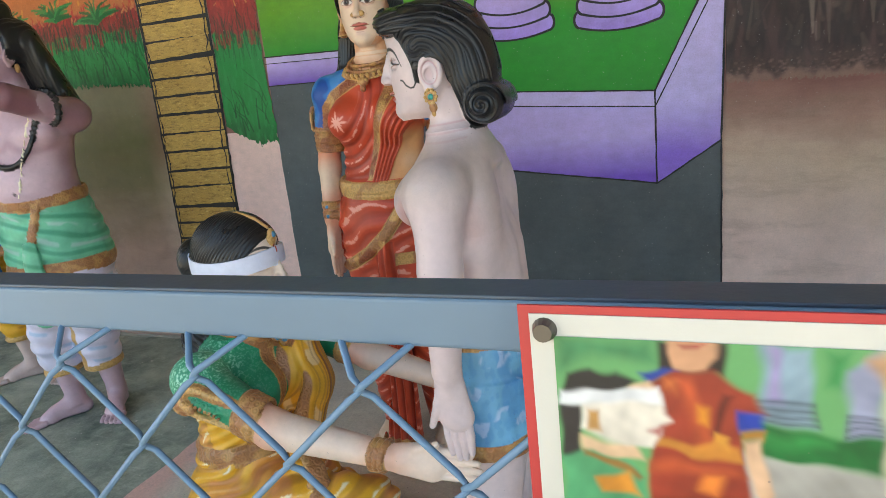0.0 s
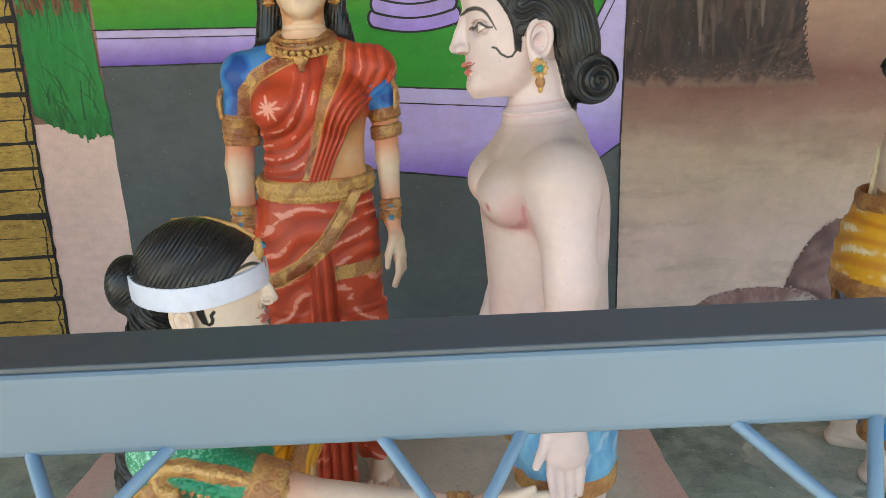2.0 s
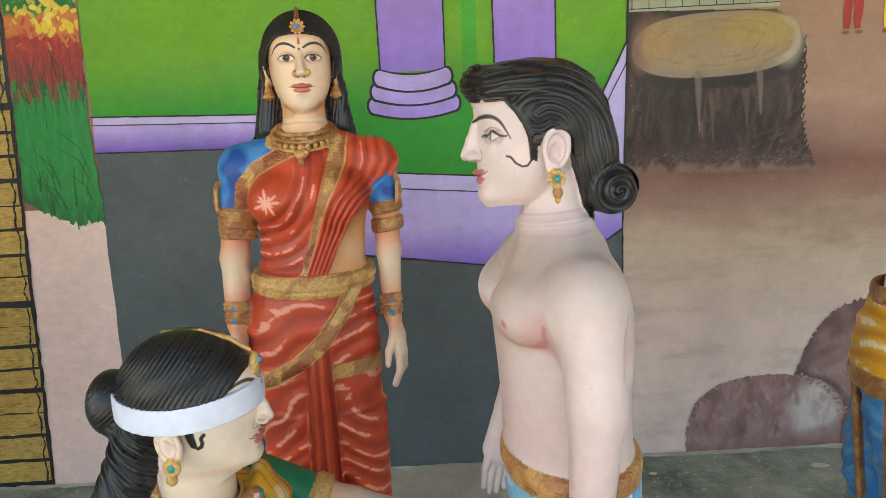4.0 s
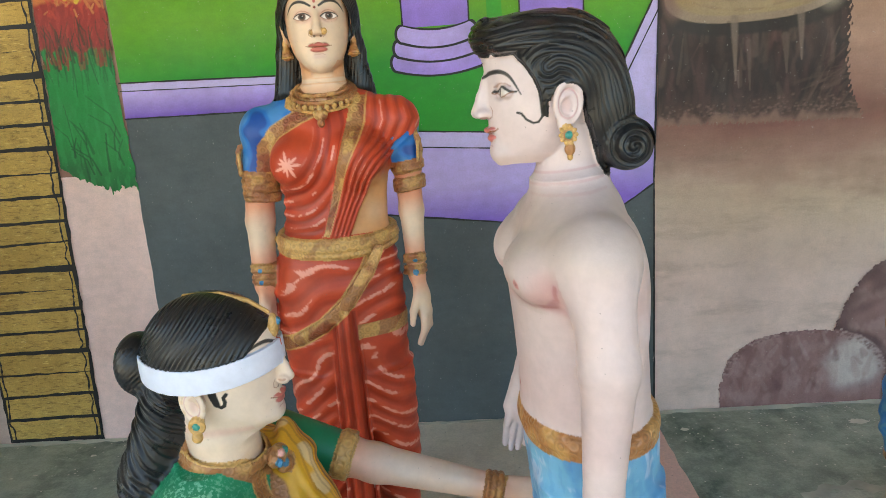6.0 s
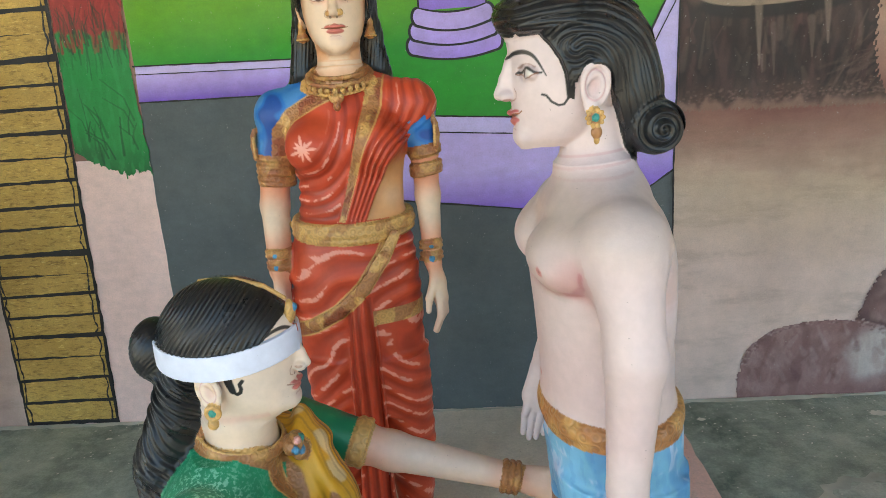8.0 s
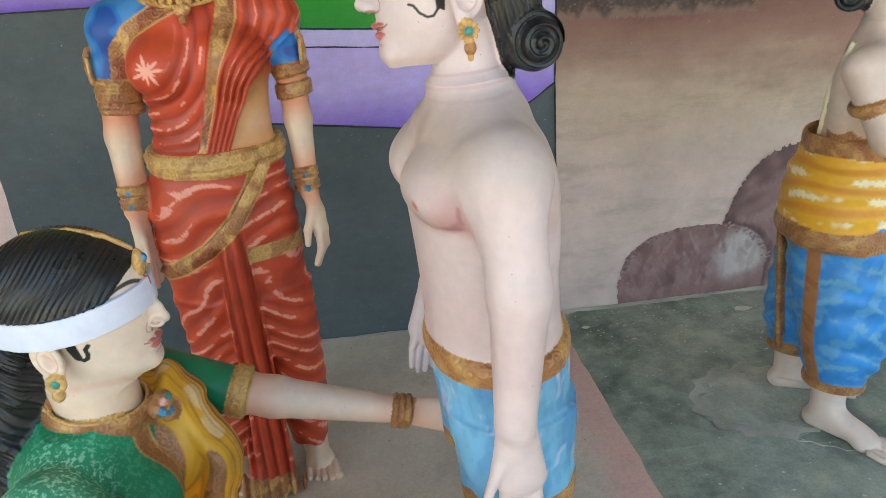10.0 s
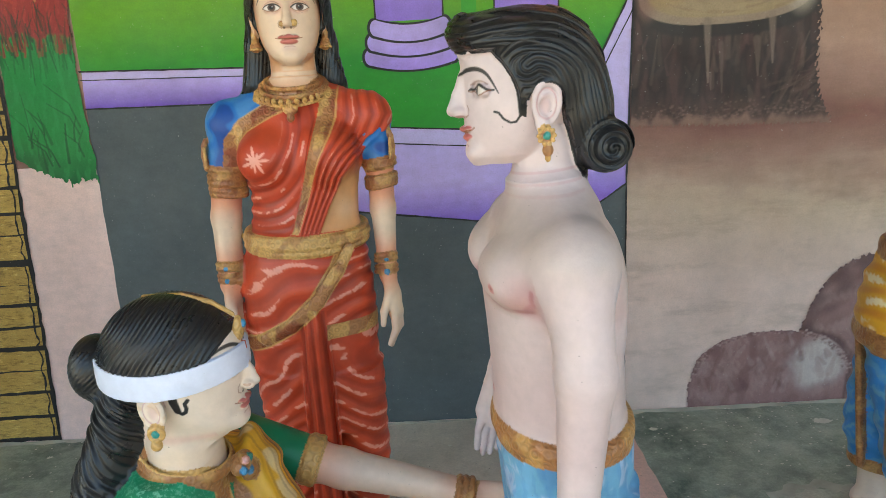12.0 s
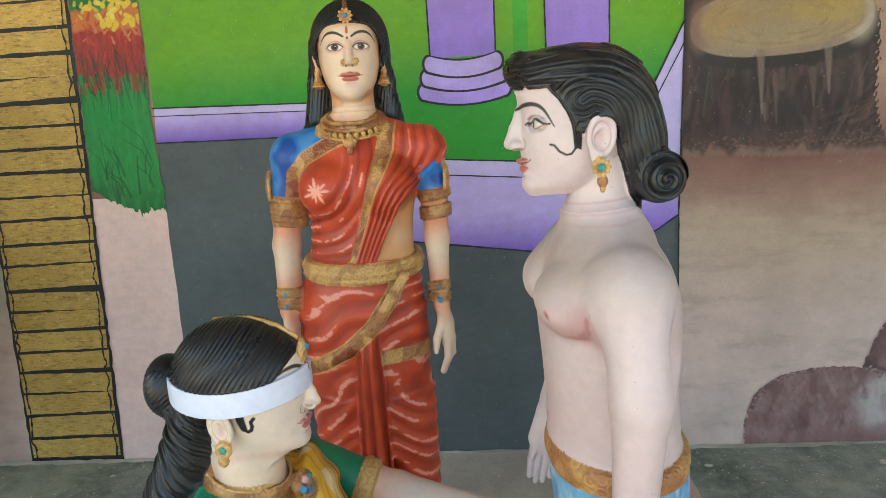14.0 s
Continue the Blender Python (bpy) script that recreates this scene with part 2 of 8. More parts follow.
def stroke_bm(points, width, y, bm=None, seed=1, rough=0.25):
    """A brush line along points (x, z)."""
    bm, rnd = bm or bmesh.new(), random.Random(seed)
    pts = []
    for (x0, z0), (x1, z1) in zip(points, points[1:]):
        k = max(1, int(math.hypot(x1 - x0, z1 - z0) / 0.025))
        pts += [(x0 + (x1 - x0) * i / k, z0 + (z1 - z0) * i / k) for i in range(k)]
    pts.append(points[-1])
    rows = []
    for i, (x, z) in enumerate(pts):
        a, b = pts[max(0, i - 1)], pts[min(len(pts) - 1, i + 1)]
        dx, dz = b[0] - a[0], b[1] - a[1]
        l = math.hypot(dx, dz) or 1
        w = width / 2 * (1 + rnd.uniform(-rough, rough))
        ox, oz = rnd.uniform(-1, 1) * width * 0.12, rnd.uniform(-1, 1) * width * 0.12
        rows.append((bm.verts.new((x - dz / l * w + ox, y, z + dx / l * w + oz)), bm.verts.new((x + dz / l * w + ox, y, z - dx / l * w + oz))))
    for (a, b), (c, d) in zip(rows, rows[1:]):
        f = bm.faces.new((a, b, d, c))
        f.normal_update()
        if f.normal.y > 0:
            f.normal_flip()
    return bm


def arc(cx, cz, rx, rz, a0, a1, n=24):
    return [(cx + rx * math.cos(radians(a0 + (a1 - a0) * i / n)), cz + rz * math.sin(radians(a0 + (a1 - a0) * i / n))) for i in range(n + 1)]


def bend_line(pts, n=5):
    """A smooth line through points (Catmull-Rom)."""
    p = [pts[0], *pts, pts[-1]]
    out = []
    for a, b, c, d in zip(p, p[1:], p[2:], p[3:]):
        for i in range(n):
            t = i / n
            out.append(tuple(0.5 * (2 * b[k] + (c[k] - a[k]) * t + (2 * a[k] - 5 * b[k] + 4 * c[k] - d[k]) * t * t + (3 * b[k] - a[k] - 3 * c[k] + d[k]) * t ** 3) for k in (0, 1)))
    return out + [pts[-1]]


def setting(name, bm, material, label):
    return tagged(part(name, bm, material), label, name.split("_")[0], kind="structure")


# ---- the place ----
WALL_Y = 2.552
wall_back = setting("wall_back", box_bm(-6.0, 5.2, WALL_Y, WALL_Y + 0.2, -0.1, 2.7), GROUND_PAINT, "plastered back wall painted with a landscape mural")
# end walls and ceiling are unseen, added to shape the daylight on the figures
setting("wall_left", box_bm(-6.2, -6.0, -0.1, WALL_Y, -0.1, 2.7), PLASTER, "unseen plain plastered end wall added to shape the daylight")
setting("wall_right", box_bm(5.2, 5.4, 0.2, WALL_Y + 0.2, -0.1, 2.7), PLASTER, "unseen plain plastered end wall added to shape the daylight")
setting("ceiling", box_bm(-6.2, 5.4, -0.8, WALL_Y + 0.2, 2.7, 2.85), CEILING, "unseen plain grey ceiling slab added to shape the daylight")
floor = setting("floor", box_bm(-6.0, 5.2, 0.15, WALL_Y, -0.2, 0.0), FLOOR_DARK, "worn dark grey green cement floor with pale specks")
# out of view; its tone is set for the bounce into the bay
setting("ground", box_bm(-400, 400, -400, 0.15, -0.3, -0.02), GROUND_OUT, "unseen paved open ground in front of the shrine bay")

# floor paint: pale path with pink borders
PATH_L, PATH_R = -1.435, 0.376


def flat_bm(points, z):
    bm = bmesh.new()
    f = bm.faces.new([bm.verts.new((x, y, z)) for x, y in points])
    f.normal_update()
    if f.normal.z < 0:
        f.normal_flip()
    return bm


part("painted_path", flat_bm(wobble([(PATH_L, 0.16), (PATH_R, 0.16), (PATH_R, WALL_Y - 0.004), (PATH_L, WALL_Y - 0.004)], 0.004, 0.06, 3), 0.003), PATH_PAINT, floor, "beige painted cement path with faded pink borders")

# cement fillet and blemishes of the floor
CEMENT = plain("pale_cement", rgb(168, 164, 150), 0.85, 0, 0.25, 60, 0.5)
DUST = plain("chalky_dust", rgb(172, 172, 160), 0.9, 0, 0.3, 60, 0.4)
WHITE_CHIP = plain("lime_chip", rgb(206, 202, 190), 0.9, 0, 0.2, 60, 0.5)
rnd = random.Random(12)
bm, last = bmesh.new(), None
for i in range(240):
    fx = -5.0 + i * 0.04
    w, hgt = rnd.uniform(0.006, 0.026), rnd.uniform(0.003, 0.010)
    ring = [bm.verts.new(p) for p in ((fx, WALL_Y - 0.001, -0.002), (fx, WALL_Y - 0.010, hgt), (fx, WALL_Y - w - 0.012, -0.002))]
    if last:
        for k in range(2):
            bm.faces.new((last[k], ring[k], ring[k + 1], last[k + 1]))
    last = ring
part("cement_fillet", bm, CEMENT, floor, "crumbly pale cement along the wall foot")


bm = bmesh.new()
for i in range(700):
    sx = rnd.uniform(0.42, 1.9) if i % 3 else rnd.uniform(-3.4, -1.45)
    sy = WALL_Y - 0.02 - abs(rnd.gauss(0, 0.16)) if i % 2 else rnd.uniform(0.8, WALL_Y - 0.03)
    r, turn = rnd.uniform(0.0012, 0.0042) * (1.6 if i % 17 == 0 else 1.0), rnd.uniform(0, 6.28)
    f = bm.faces.new([bm.verts.new((sx + r * rnd.uniform(0.5, 1.4) * math.cos(turn + k * 1.257), sy + r * rnd.uniform(0.5, 1.4) * math.sin(turn + k * 1.257), 0.0008)) for k in range(5)])
    f.normal_update()
    if f.normal.z < 0:
        f.normal_flip()
tagged(part("lime_splatter", bm, WHITE_CHIP, floor), kind="stuff")


def blot_bm(cx, cy, r, z, seed, squash=1.0, n=26, ragged=0.3):
    r2 = random.Random(seed)
    return flat_bm([(cx + r * (1 + r2.uniform(-ragged, ragged)) * math.cos(2 * math.pi * i / n), cy + squash * r * (1 + r2.uniform(-ragged, ragged)) * math.sin(2 * math.pi * i / n)) for i in range(n)], z)


for i, (fx, fy, fr) in enumerate(((1.072, 2.395, 0.030), (0.535, 1.554, 0.005), (0.46, 2.40, 0.016), (0.60, 2.28, 0.007), (0.80, 2.33, 0.006), (0.95, 2.25, 0.005), (0.70, 1.50, 0.006), (0.62, 1.72, 0.004), (-0.10, 2.30, 0.006), (-0.28, 2.36, 0.008),
                                     (-1.9, 2.3, 0.008), (-1.75, 2.42, 0.012), (-1.62, 2.2, 0.006), (-2.2, 2.25, 0.008), (-1.8, 1.75, 0.006), (0.55, 2.05, 0.004), (0.85, 1.45, 0.006))):
    part("lime_chip", blot_bm(fx, fy, fr, 0.0045, i, 0.6), WHITE_CHIP, floor)
for i in range(60):
    part("lime_chip", blot_bm(rnd.uniform(0.40, 1.3), 2.50 - rnd.random() ** 2 * 1.0, rnd.uniform(0.0015, 0.004), 0.0046, i, 0.8, 7), WHITE_CHIP, floor)
bm, last = bmesh.new(), None
for i in range(40):
    a = radians(50 + i * 7)
    r0 = 0.19 + 0.014 * math.sin(i * 1.7)
    w = rnd.uniform(0.010, 0.030)
    pair = (bm.verts.new((0.83 + (r0 - w) * math.cos(a), 1.86 + (r0 - w) * 0.85 * math.sin(a), 0.0045)), bm.verts.new((0.83 + (r0 + w) * math.cos(a), 1.86 + (r0 + w) * 0.85 * math.sin(a), 0.0045)))
    if last:
        bm.faces.new((last[0], last[1], pair[1], pair[0]))
    last = pair
part("worn_patch", blot_bm(0.84, 1.85, 0.185, 0.0025, 31, 0.85, 40, 0.08), FLOOR_WORN, floor, "paler worn cement round the feet")
part("dust_ring", bm, DUST, floor, "chalky ring stain on the cement")
bm, last = bmesh.new(), None
for i in range(18):
    t = i / 17
    cx, cy, w = 0.74 + 0.27 * t, 1.72 - 0.17 * t + 0.006 * math.sin(i * 2.1), rnd.uniform(0.001, 0.004 if 5 < i < 10 else 0.002)
    pair = (bm.verts.new((cx, cy - w, 0.004)), bm.verts.new((cx, cy + w, 0.004)))
    if last:
        bm.faces.new((last[0], pair[0], pair[1], last[1]))
    last = pair
part("chalk_crack", bm, WHITE_CHIP, floor)
bm = blot_bm(0.17, 1.385, 0.075, 0.0055, 77, 0.55, 30, 0.12)
part("cement_patch", bm, plain("buff_mortar", rgb(186, 176, 148), 0.9, 0, 0.3, 70, 0.8), floor, "rough buff mortar patch")

# ---- numeric helpers ----
def vec(*a):
    return np.array(a, dtype=np.float32)


def ripple(P, scale, seed=0, octaves=3):
    """Smooth pseudo-noise, about -1..1."""
    rs, out, amp, tot = np.random.RandomState(seed), 0.0, 1.0, 0.0
    for o in range(octaves):
        for _ in range(4):
            k = rs.normal(size=3).astype(np.float32)
            k *= 2 * math.pi / scale * (2 ** o) / (np.linalg.norm(k) + 1e-6)
            out = out + amp * np.sin(P @ k + rs.uniform(0, 6.28))
        tot += amp * 2.2
        amp *= 0.55
    return out / tot


def smooth(a, b, x):
    t = np.clip((x - a) / (b - a), 0, 1)
    return t * t * (3 - 2 * t)


def smin(a, b, k):
    if k <= 0:
        return np.minimum(a, b)
    h = np.clip(0.5 + 0.5 * (b - a) / k, 0, 1)
    return b + (a - b) * h - k * h * (1 - h)


def seg2(U, W, pts):
    """Distance from (U, W) to a polyline."""
    d = np.full(len(U), 9.0, np.float32)
    for (u0, w0), (u1, w1) in zip(pts, pts[1:]):
        du, dw = u1 - u0, w1 - w0
        t = np.clip(((U - u0) * du + (W - w0) * dw) / (du * du + dw * dw + 1e-9), 0, 1)
        d = np.minimum(d, np.hypot(U - u0 - t * du, W - w0 - t * dw))
    return d


# ---- mural on the back wall ----
class Canvas:
    """A patch of wall painting: a fine sheet whose coat is brushed on, stroke over stroke."""

    def __init__(self, x0, x1, z0, z1, step):
        self.nx, self.nz = int((x1 - x0) / step) + 1, int((z1 - z0) / step) + 1
        gx, gz = np.meshgrid(np.linspace(x0, x1, self.nx), np.linspace(z0, z1, self.nz), indexing="ij")
        self.X, self.Z = gx.ravel().astype(np.float32), gz.ravel().astype(np.float32)
        self.P = np.stack([self.X, 0 * self.X, self.Z], 1)
        self.C = np.zeros((len(self.X), 3), np.float32)
        self.A = np.ones(len(self.X), np.float32)

    def lay(self, mask, color, amount=1.0):
        m = (np.asarray(mask, np.float32) * amount)[:, None]
        self.C = self.C * (1 - m) + vec(*rgb(*color, 0.86)) * m

    def blob(self, cx, cz, rx, rz, color, amount=1.0, soft=0.5, power=2.0, tilt=0.0):
        dx, dz = self.X - cx, self.Z - cz - tilt * (self.X - cx)
        q = ((np.abs(dx) / rx) ** power + (np.abs(dz) / rz) ** power) ** (1 / power)
        self.lay(smooth(1 + soft / 2, 1 - soft / 2, q), color, amount)
        return q

    def stroke(self, pts, width, color, amount=1.0, soft=0.6, taper=0.6):
        """One brush stroke, thinning to its end."""
        w = width / 2
        xs, zs = [p[0] for p in pts], [p[1] for p in pts]
        near = np.flatnonzero((self.X > min(xs) - width) & (self.X < max(xs) + width) & (self.Z > min(zs) - width) & (self.Z < max(zs) + width))
        if not len(near):
            return
        d = seg2(self.X[near], self.Z[near], pts)
        far = np.hypot(self.X[near] - xs[0], self.Z[near] - zs[0]) / (math.hypot(xs[-1] - xs[0], zs[-1] - zs[0]) + 1e-6)
        m = smooth(1 + soft / 2, 1 - soft / 2, d / (w * (1 - taper * np.clip(far, 0, 1)))) * amount
        self.C[near] = self.C[near] * (1 - m[:, None]) + vec(*rgb(*color, 0.86)) * m[:, None]

    def hang(self, name, y, label=""):
        i = np.arange(self.nx * self.nz).reshape(self.nx, self.nz)
        Q = np.stack([i[:-1, :-1], i[1:, :-1], i[1:, 1:], i[:-1, 1:]], -1).reshape(-1, 4)
        Q = Q[self.A[Q].mean(1) > 0.5]
        used, back = np.unique(Q, return_inverse=True)
        V = np.stack([self.X, np.full(len(self.X), y, np.float32), self.Z], 1)[used]
        me = bpy.data.meshes.new(name)
        me.from_pydata(V.tolist(), [], back.reshape(-1, 4).tolist())
        at = me.color_attributes.new("coat", "FLOAT_COLOR", "POINT")
        at.data.foreach_set("color", np.concatenate([np.clip(self.C[used], 0, 1), np.ones((len(used), 1))], 1).astype(np.float32).ravel())
        me.materials.append(MURAL_COAT)
        ob = new(name, me)
        ob.parent = mural
        if label:
            ob["label"] = label
        return ob


def mural_coat():
    n = Nodes("brushed_mural_paint")
    a = n.add("ShaderNodeAttribute")
    a.attribute_name = "coat"
    c = n.mix(1.0, a.outputs["Color"], n.span(n.noise(1.0, 4, vec=n.coords((30, 30, 12))), 0.3, 0.75, 0.95, 1.05), "MULTIPLY")
    return finish_paint(n, c, 0.58, 0.8)


MURAL_COAT = mural_coat()


mural = tagged(new("mural"), "brightly painted wall mural of a pavilion, garden and boulders", "mural")
Y1, Y2, Y3, Y4, Y5 = (WALL_Y - 0.0018 * k for k in range(1, 6))
GL, GR = -1.455, 0.392
part("painted_grey_field", sheet_bm(wobble([(GL - 0.01, 0.003), (GR, 0.003), (GR, 1.2), (GL, 1.25)], 0.003, 0.05, 5), Y1), GREY, mural)
part("painted_verge", sheet_bm(wobble([(-2.05, 0.004), (-1.2, 0.004), (-1.2, 1.05), (-2.0, 1.05)], 0.002, 0.05, 9), WALL_Y - 0.0006), VERGE, mural)
part("painted_lawn", sheet_bm([(GL + 0.005, 1.35), (-0.62, 1.34), (-0.55, 1.13), (0.17, 1.076), (0.40, 1.52), (0.41, 2.3), (GL + 0.01, 2.3)], Y2), LAWN, mural)
part("painted_riser", sheet_bm(wobble([(GL, 1.238), (-0.62, 1.225), (-0.62, 1.338), (GL + 0.008, 1.361)], 0.002, 0.05, 6), Y2), RISER_L, mural)
part("painted_riser_edge", sheet_bm([(GL + 0.006, 1.332), (-0.62, 1.312), (-0.62, 1.338), (GL + 0.008, 1.361)], Y3), LILAC, mural)
part("painted_riser", sheet_bm(wobble([(-0.64, 0.845), (0.169, 0.74), (0.169, 1.076), (-0.64, 1.14)], 0.002, 0.05, 7), Y3), RISER, mural)
part("painted_riser_edge", sheet_bm([(-0.64, 1.085), (0.169, 1.02), (0.169, 1.076), (-0.64, 1.14)], Y4), LILAC, mural)
part("painted_side_panel", sheet_bm([(0.169, 0.74), (0.387, 0.885), (0.402, 1.535), (0.169, 1.076)], Y3), SIDE, mural)
lines = [([(GL, 1.361), (-0.62, 1.338)], 0.005), ([(GL, 1.333), (-0.62, 1.312)], 0.003), ([(GL, 1.238), (-0.62, 1.226)], 0.005),
         ([(-0.64, 1.14), (0.169, 1.076)], 0.005), ([(-0.64, 1.085), (0.169, 1.02)], 0.004), ([(-0.64, 0.845), (0.169, 0.74)], 0.006),
         ([(0.169, 1.08), (0.169, 0.737)], 0.006), ([(0.169, 0.738), (0.388, 0.885)], 0.006), ([(0.169, 1.076), (0.405, 1.54)], 0.006),
         ([(0.169, 1.02), (0.404, 1.47)], 0.004), ([(0.392, 0.004), (0.389, 0.9), (0.404, 1.55), (0.41, 2.3)], 0.006)]
for i, (pts, w) in enumerate(lines):
    part("painted_line", stroke_bm(pts, w, Y5, None, i), BLACK, mural)


def mural_column(cx, half, zb, ring):
    """Painted column with three stacked base rings."""
    part("painted_column", sheet_bm([(cx - half, zb + 0.13), (cx + half, zb + 0.13), (cx + half + 0.006, 2.3), (cx - half - 0.006, 2.3)], Y3), COLUMN, mural)
    for s in (-1, 1):
        part("painted_line", stroke_bm([(cx + s * half, zb + 0.13), (cx + s * (half + 0.006), 2.3)], 0.006, Y4 - 0.0005, None, 3), BLACK, mural)
    for k in range(3):
        z, r, h = zb + 0.018 + 0.046 * k, ring - 0.012 - 0.012 * k, 0.026
        sag = 0.02
        def outline(g):
            top = [(cx + (r + g) * (t / 10 - 1), z + h + g - sag * (1 - (t / 10 - 1) ** 2)) for t in range(21)]
            bot = [(cx + (r + g) * (1 - t / 10), z - h - g - sag * (1 - (1 - t / 10) ** 2)) for t in range(21)]
            left = arc(cx - r - g, z, 0.020 + g * 0.3, h + g, 270, 90, 10)[1:-1]
            right = arc(cx + r + g, z, 0.020 + g * 0.3, h + g, 90, -90, 10)[1:-1]
            return top + right + bot + left
        yy = Y4 - 0.0012 * k
        part("painted_ring_outline", sheet_bm(outline(0.0068), yy), BLACK, mural)
        part("painted_ring", sheet_bm(outline(0.0), yy - 0.0006), COLUMN_RING, mural)


COLUMN_RING = wall_paint("lavender_ring_paint", rgb(146, 120, 202), rgb(178, 158, 222), 1.30, 1.44, blot=0.3, warp=0.1)
mural_column(-0.338, 0.112, 1.338, 0.148)
mural_column(0.050, 0.106, 1.330, 0.142)
part("painted_lawn_stripe", sheet_bm([(-0.165, 1.45), (-0.115, 1.45), (-0.11, 2.3), (-0.16, 2.3)], Y3), LAWN2, mural)
part("painted_roof_edge", sheet_bm([(0.16, 1.735), (0.408, 1.69), (0.41, 2.3), (0.16, 2.3)], Y3), ORANGE, mural)

# painted trunk of stacked straw bands
def trunk_x(z, side):
    return (-2.155 + 0.036 * z) if side < 0 else (-1.783 + 0.042 * z)


part("painted_trunk", sheet_bm(wobble([(trunk_x(0, -1) - 0.008, 0.004), (trunk_x(0, 1) + 0.008, 0.004), (trunk_x(2.3, 1) + 0.008, 2.3), (trunk_x(2.3, -1) - 0.008, 2.3)], 0.003, 0.03, 11), Y2), BLACK, mural)
rnd = random.Random(5)
z = 0.012
while z < 2.25:
    h = rnd.uniform(0.078, 0.098)
    tilt = rnd.uniform(-0.006, 0.01)
    pts = []
    for i in range(13):
        t = i / 12
        pts.append((trunk_x(z, -1) + 0.004 + t * (trunk_x(z, 1) - trunk_x(z, -1) - 0.008), z + tilt * t + 0.006 + rnd.uniform(-0.002, 0.002)))
    for i in range(13):
        t = 1 - i / 12
        pts.append((trunk_x(z + h, -1) + 0.004 + t * (trunk_x(z + h, 1) - trunk_x(z + h, -1) - 0.008) + (rnd.uniform(-0.006, 0.004) if i in (0, 12) else 0), z + h + tilt * t - 0.006 + rnd.uniform(-0.002, 0.002)))
    part("painted_band", sheet_bm(pts, Y3), BAND, mural)
    z += h

# brushed outlines that swell between the bands
for side, inset in ((1, -0.020), (-1, 0.014)):
    rnd, pts = random.Random(side + 9), []
    z = 0.0
    while z < 2.2:
        pts.append((trunk_x(z, side) + inset + side * rnd.uniform(-0.007, 0.008), z))
        z += rnd.uniform(0.022, 0.034)
    part("painted_line", stroke_bm(bend_line(pts, 3), 0.0062, Y4, None, side + 5, 0.55), BLACK, mural)

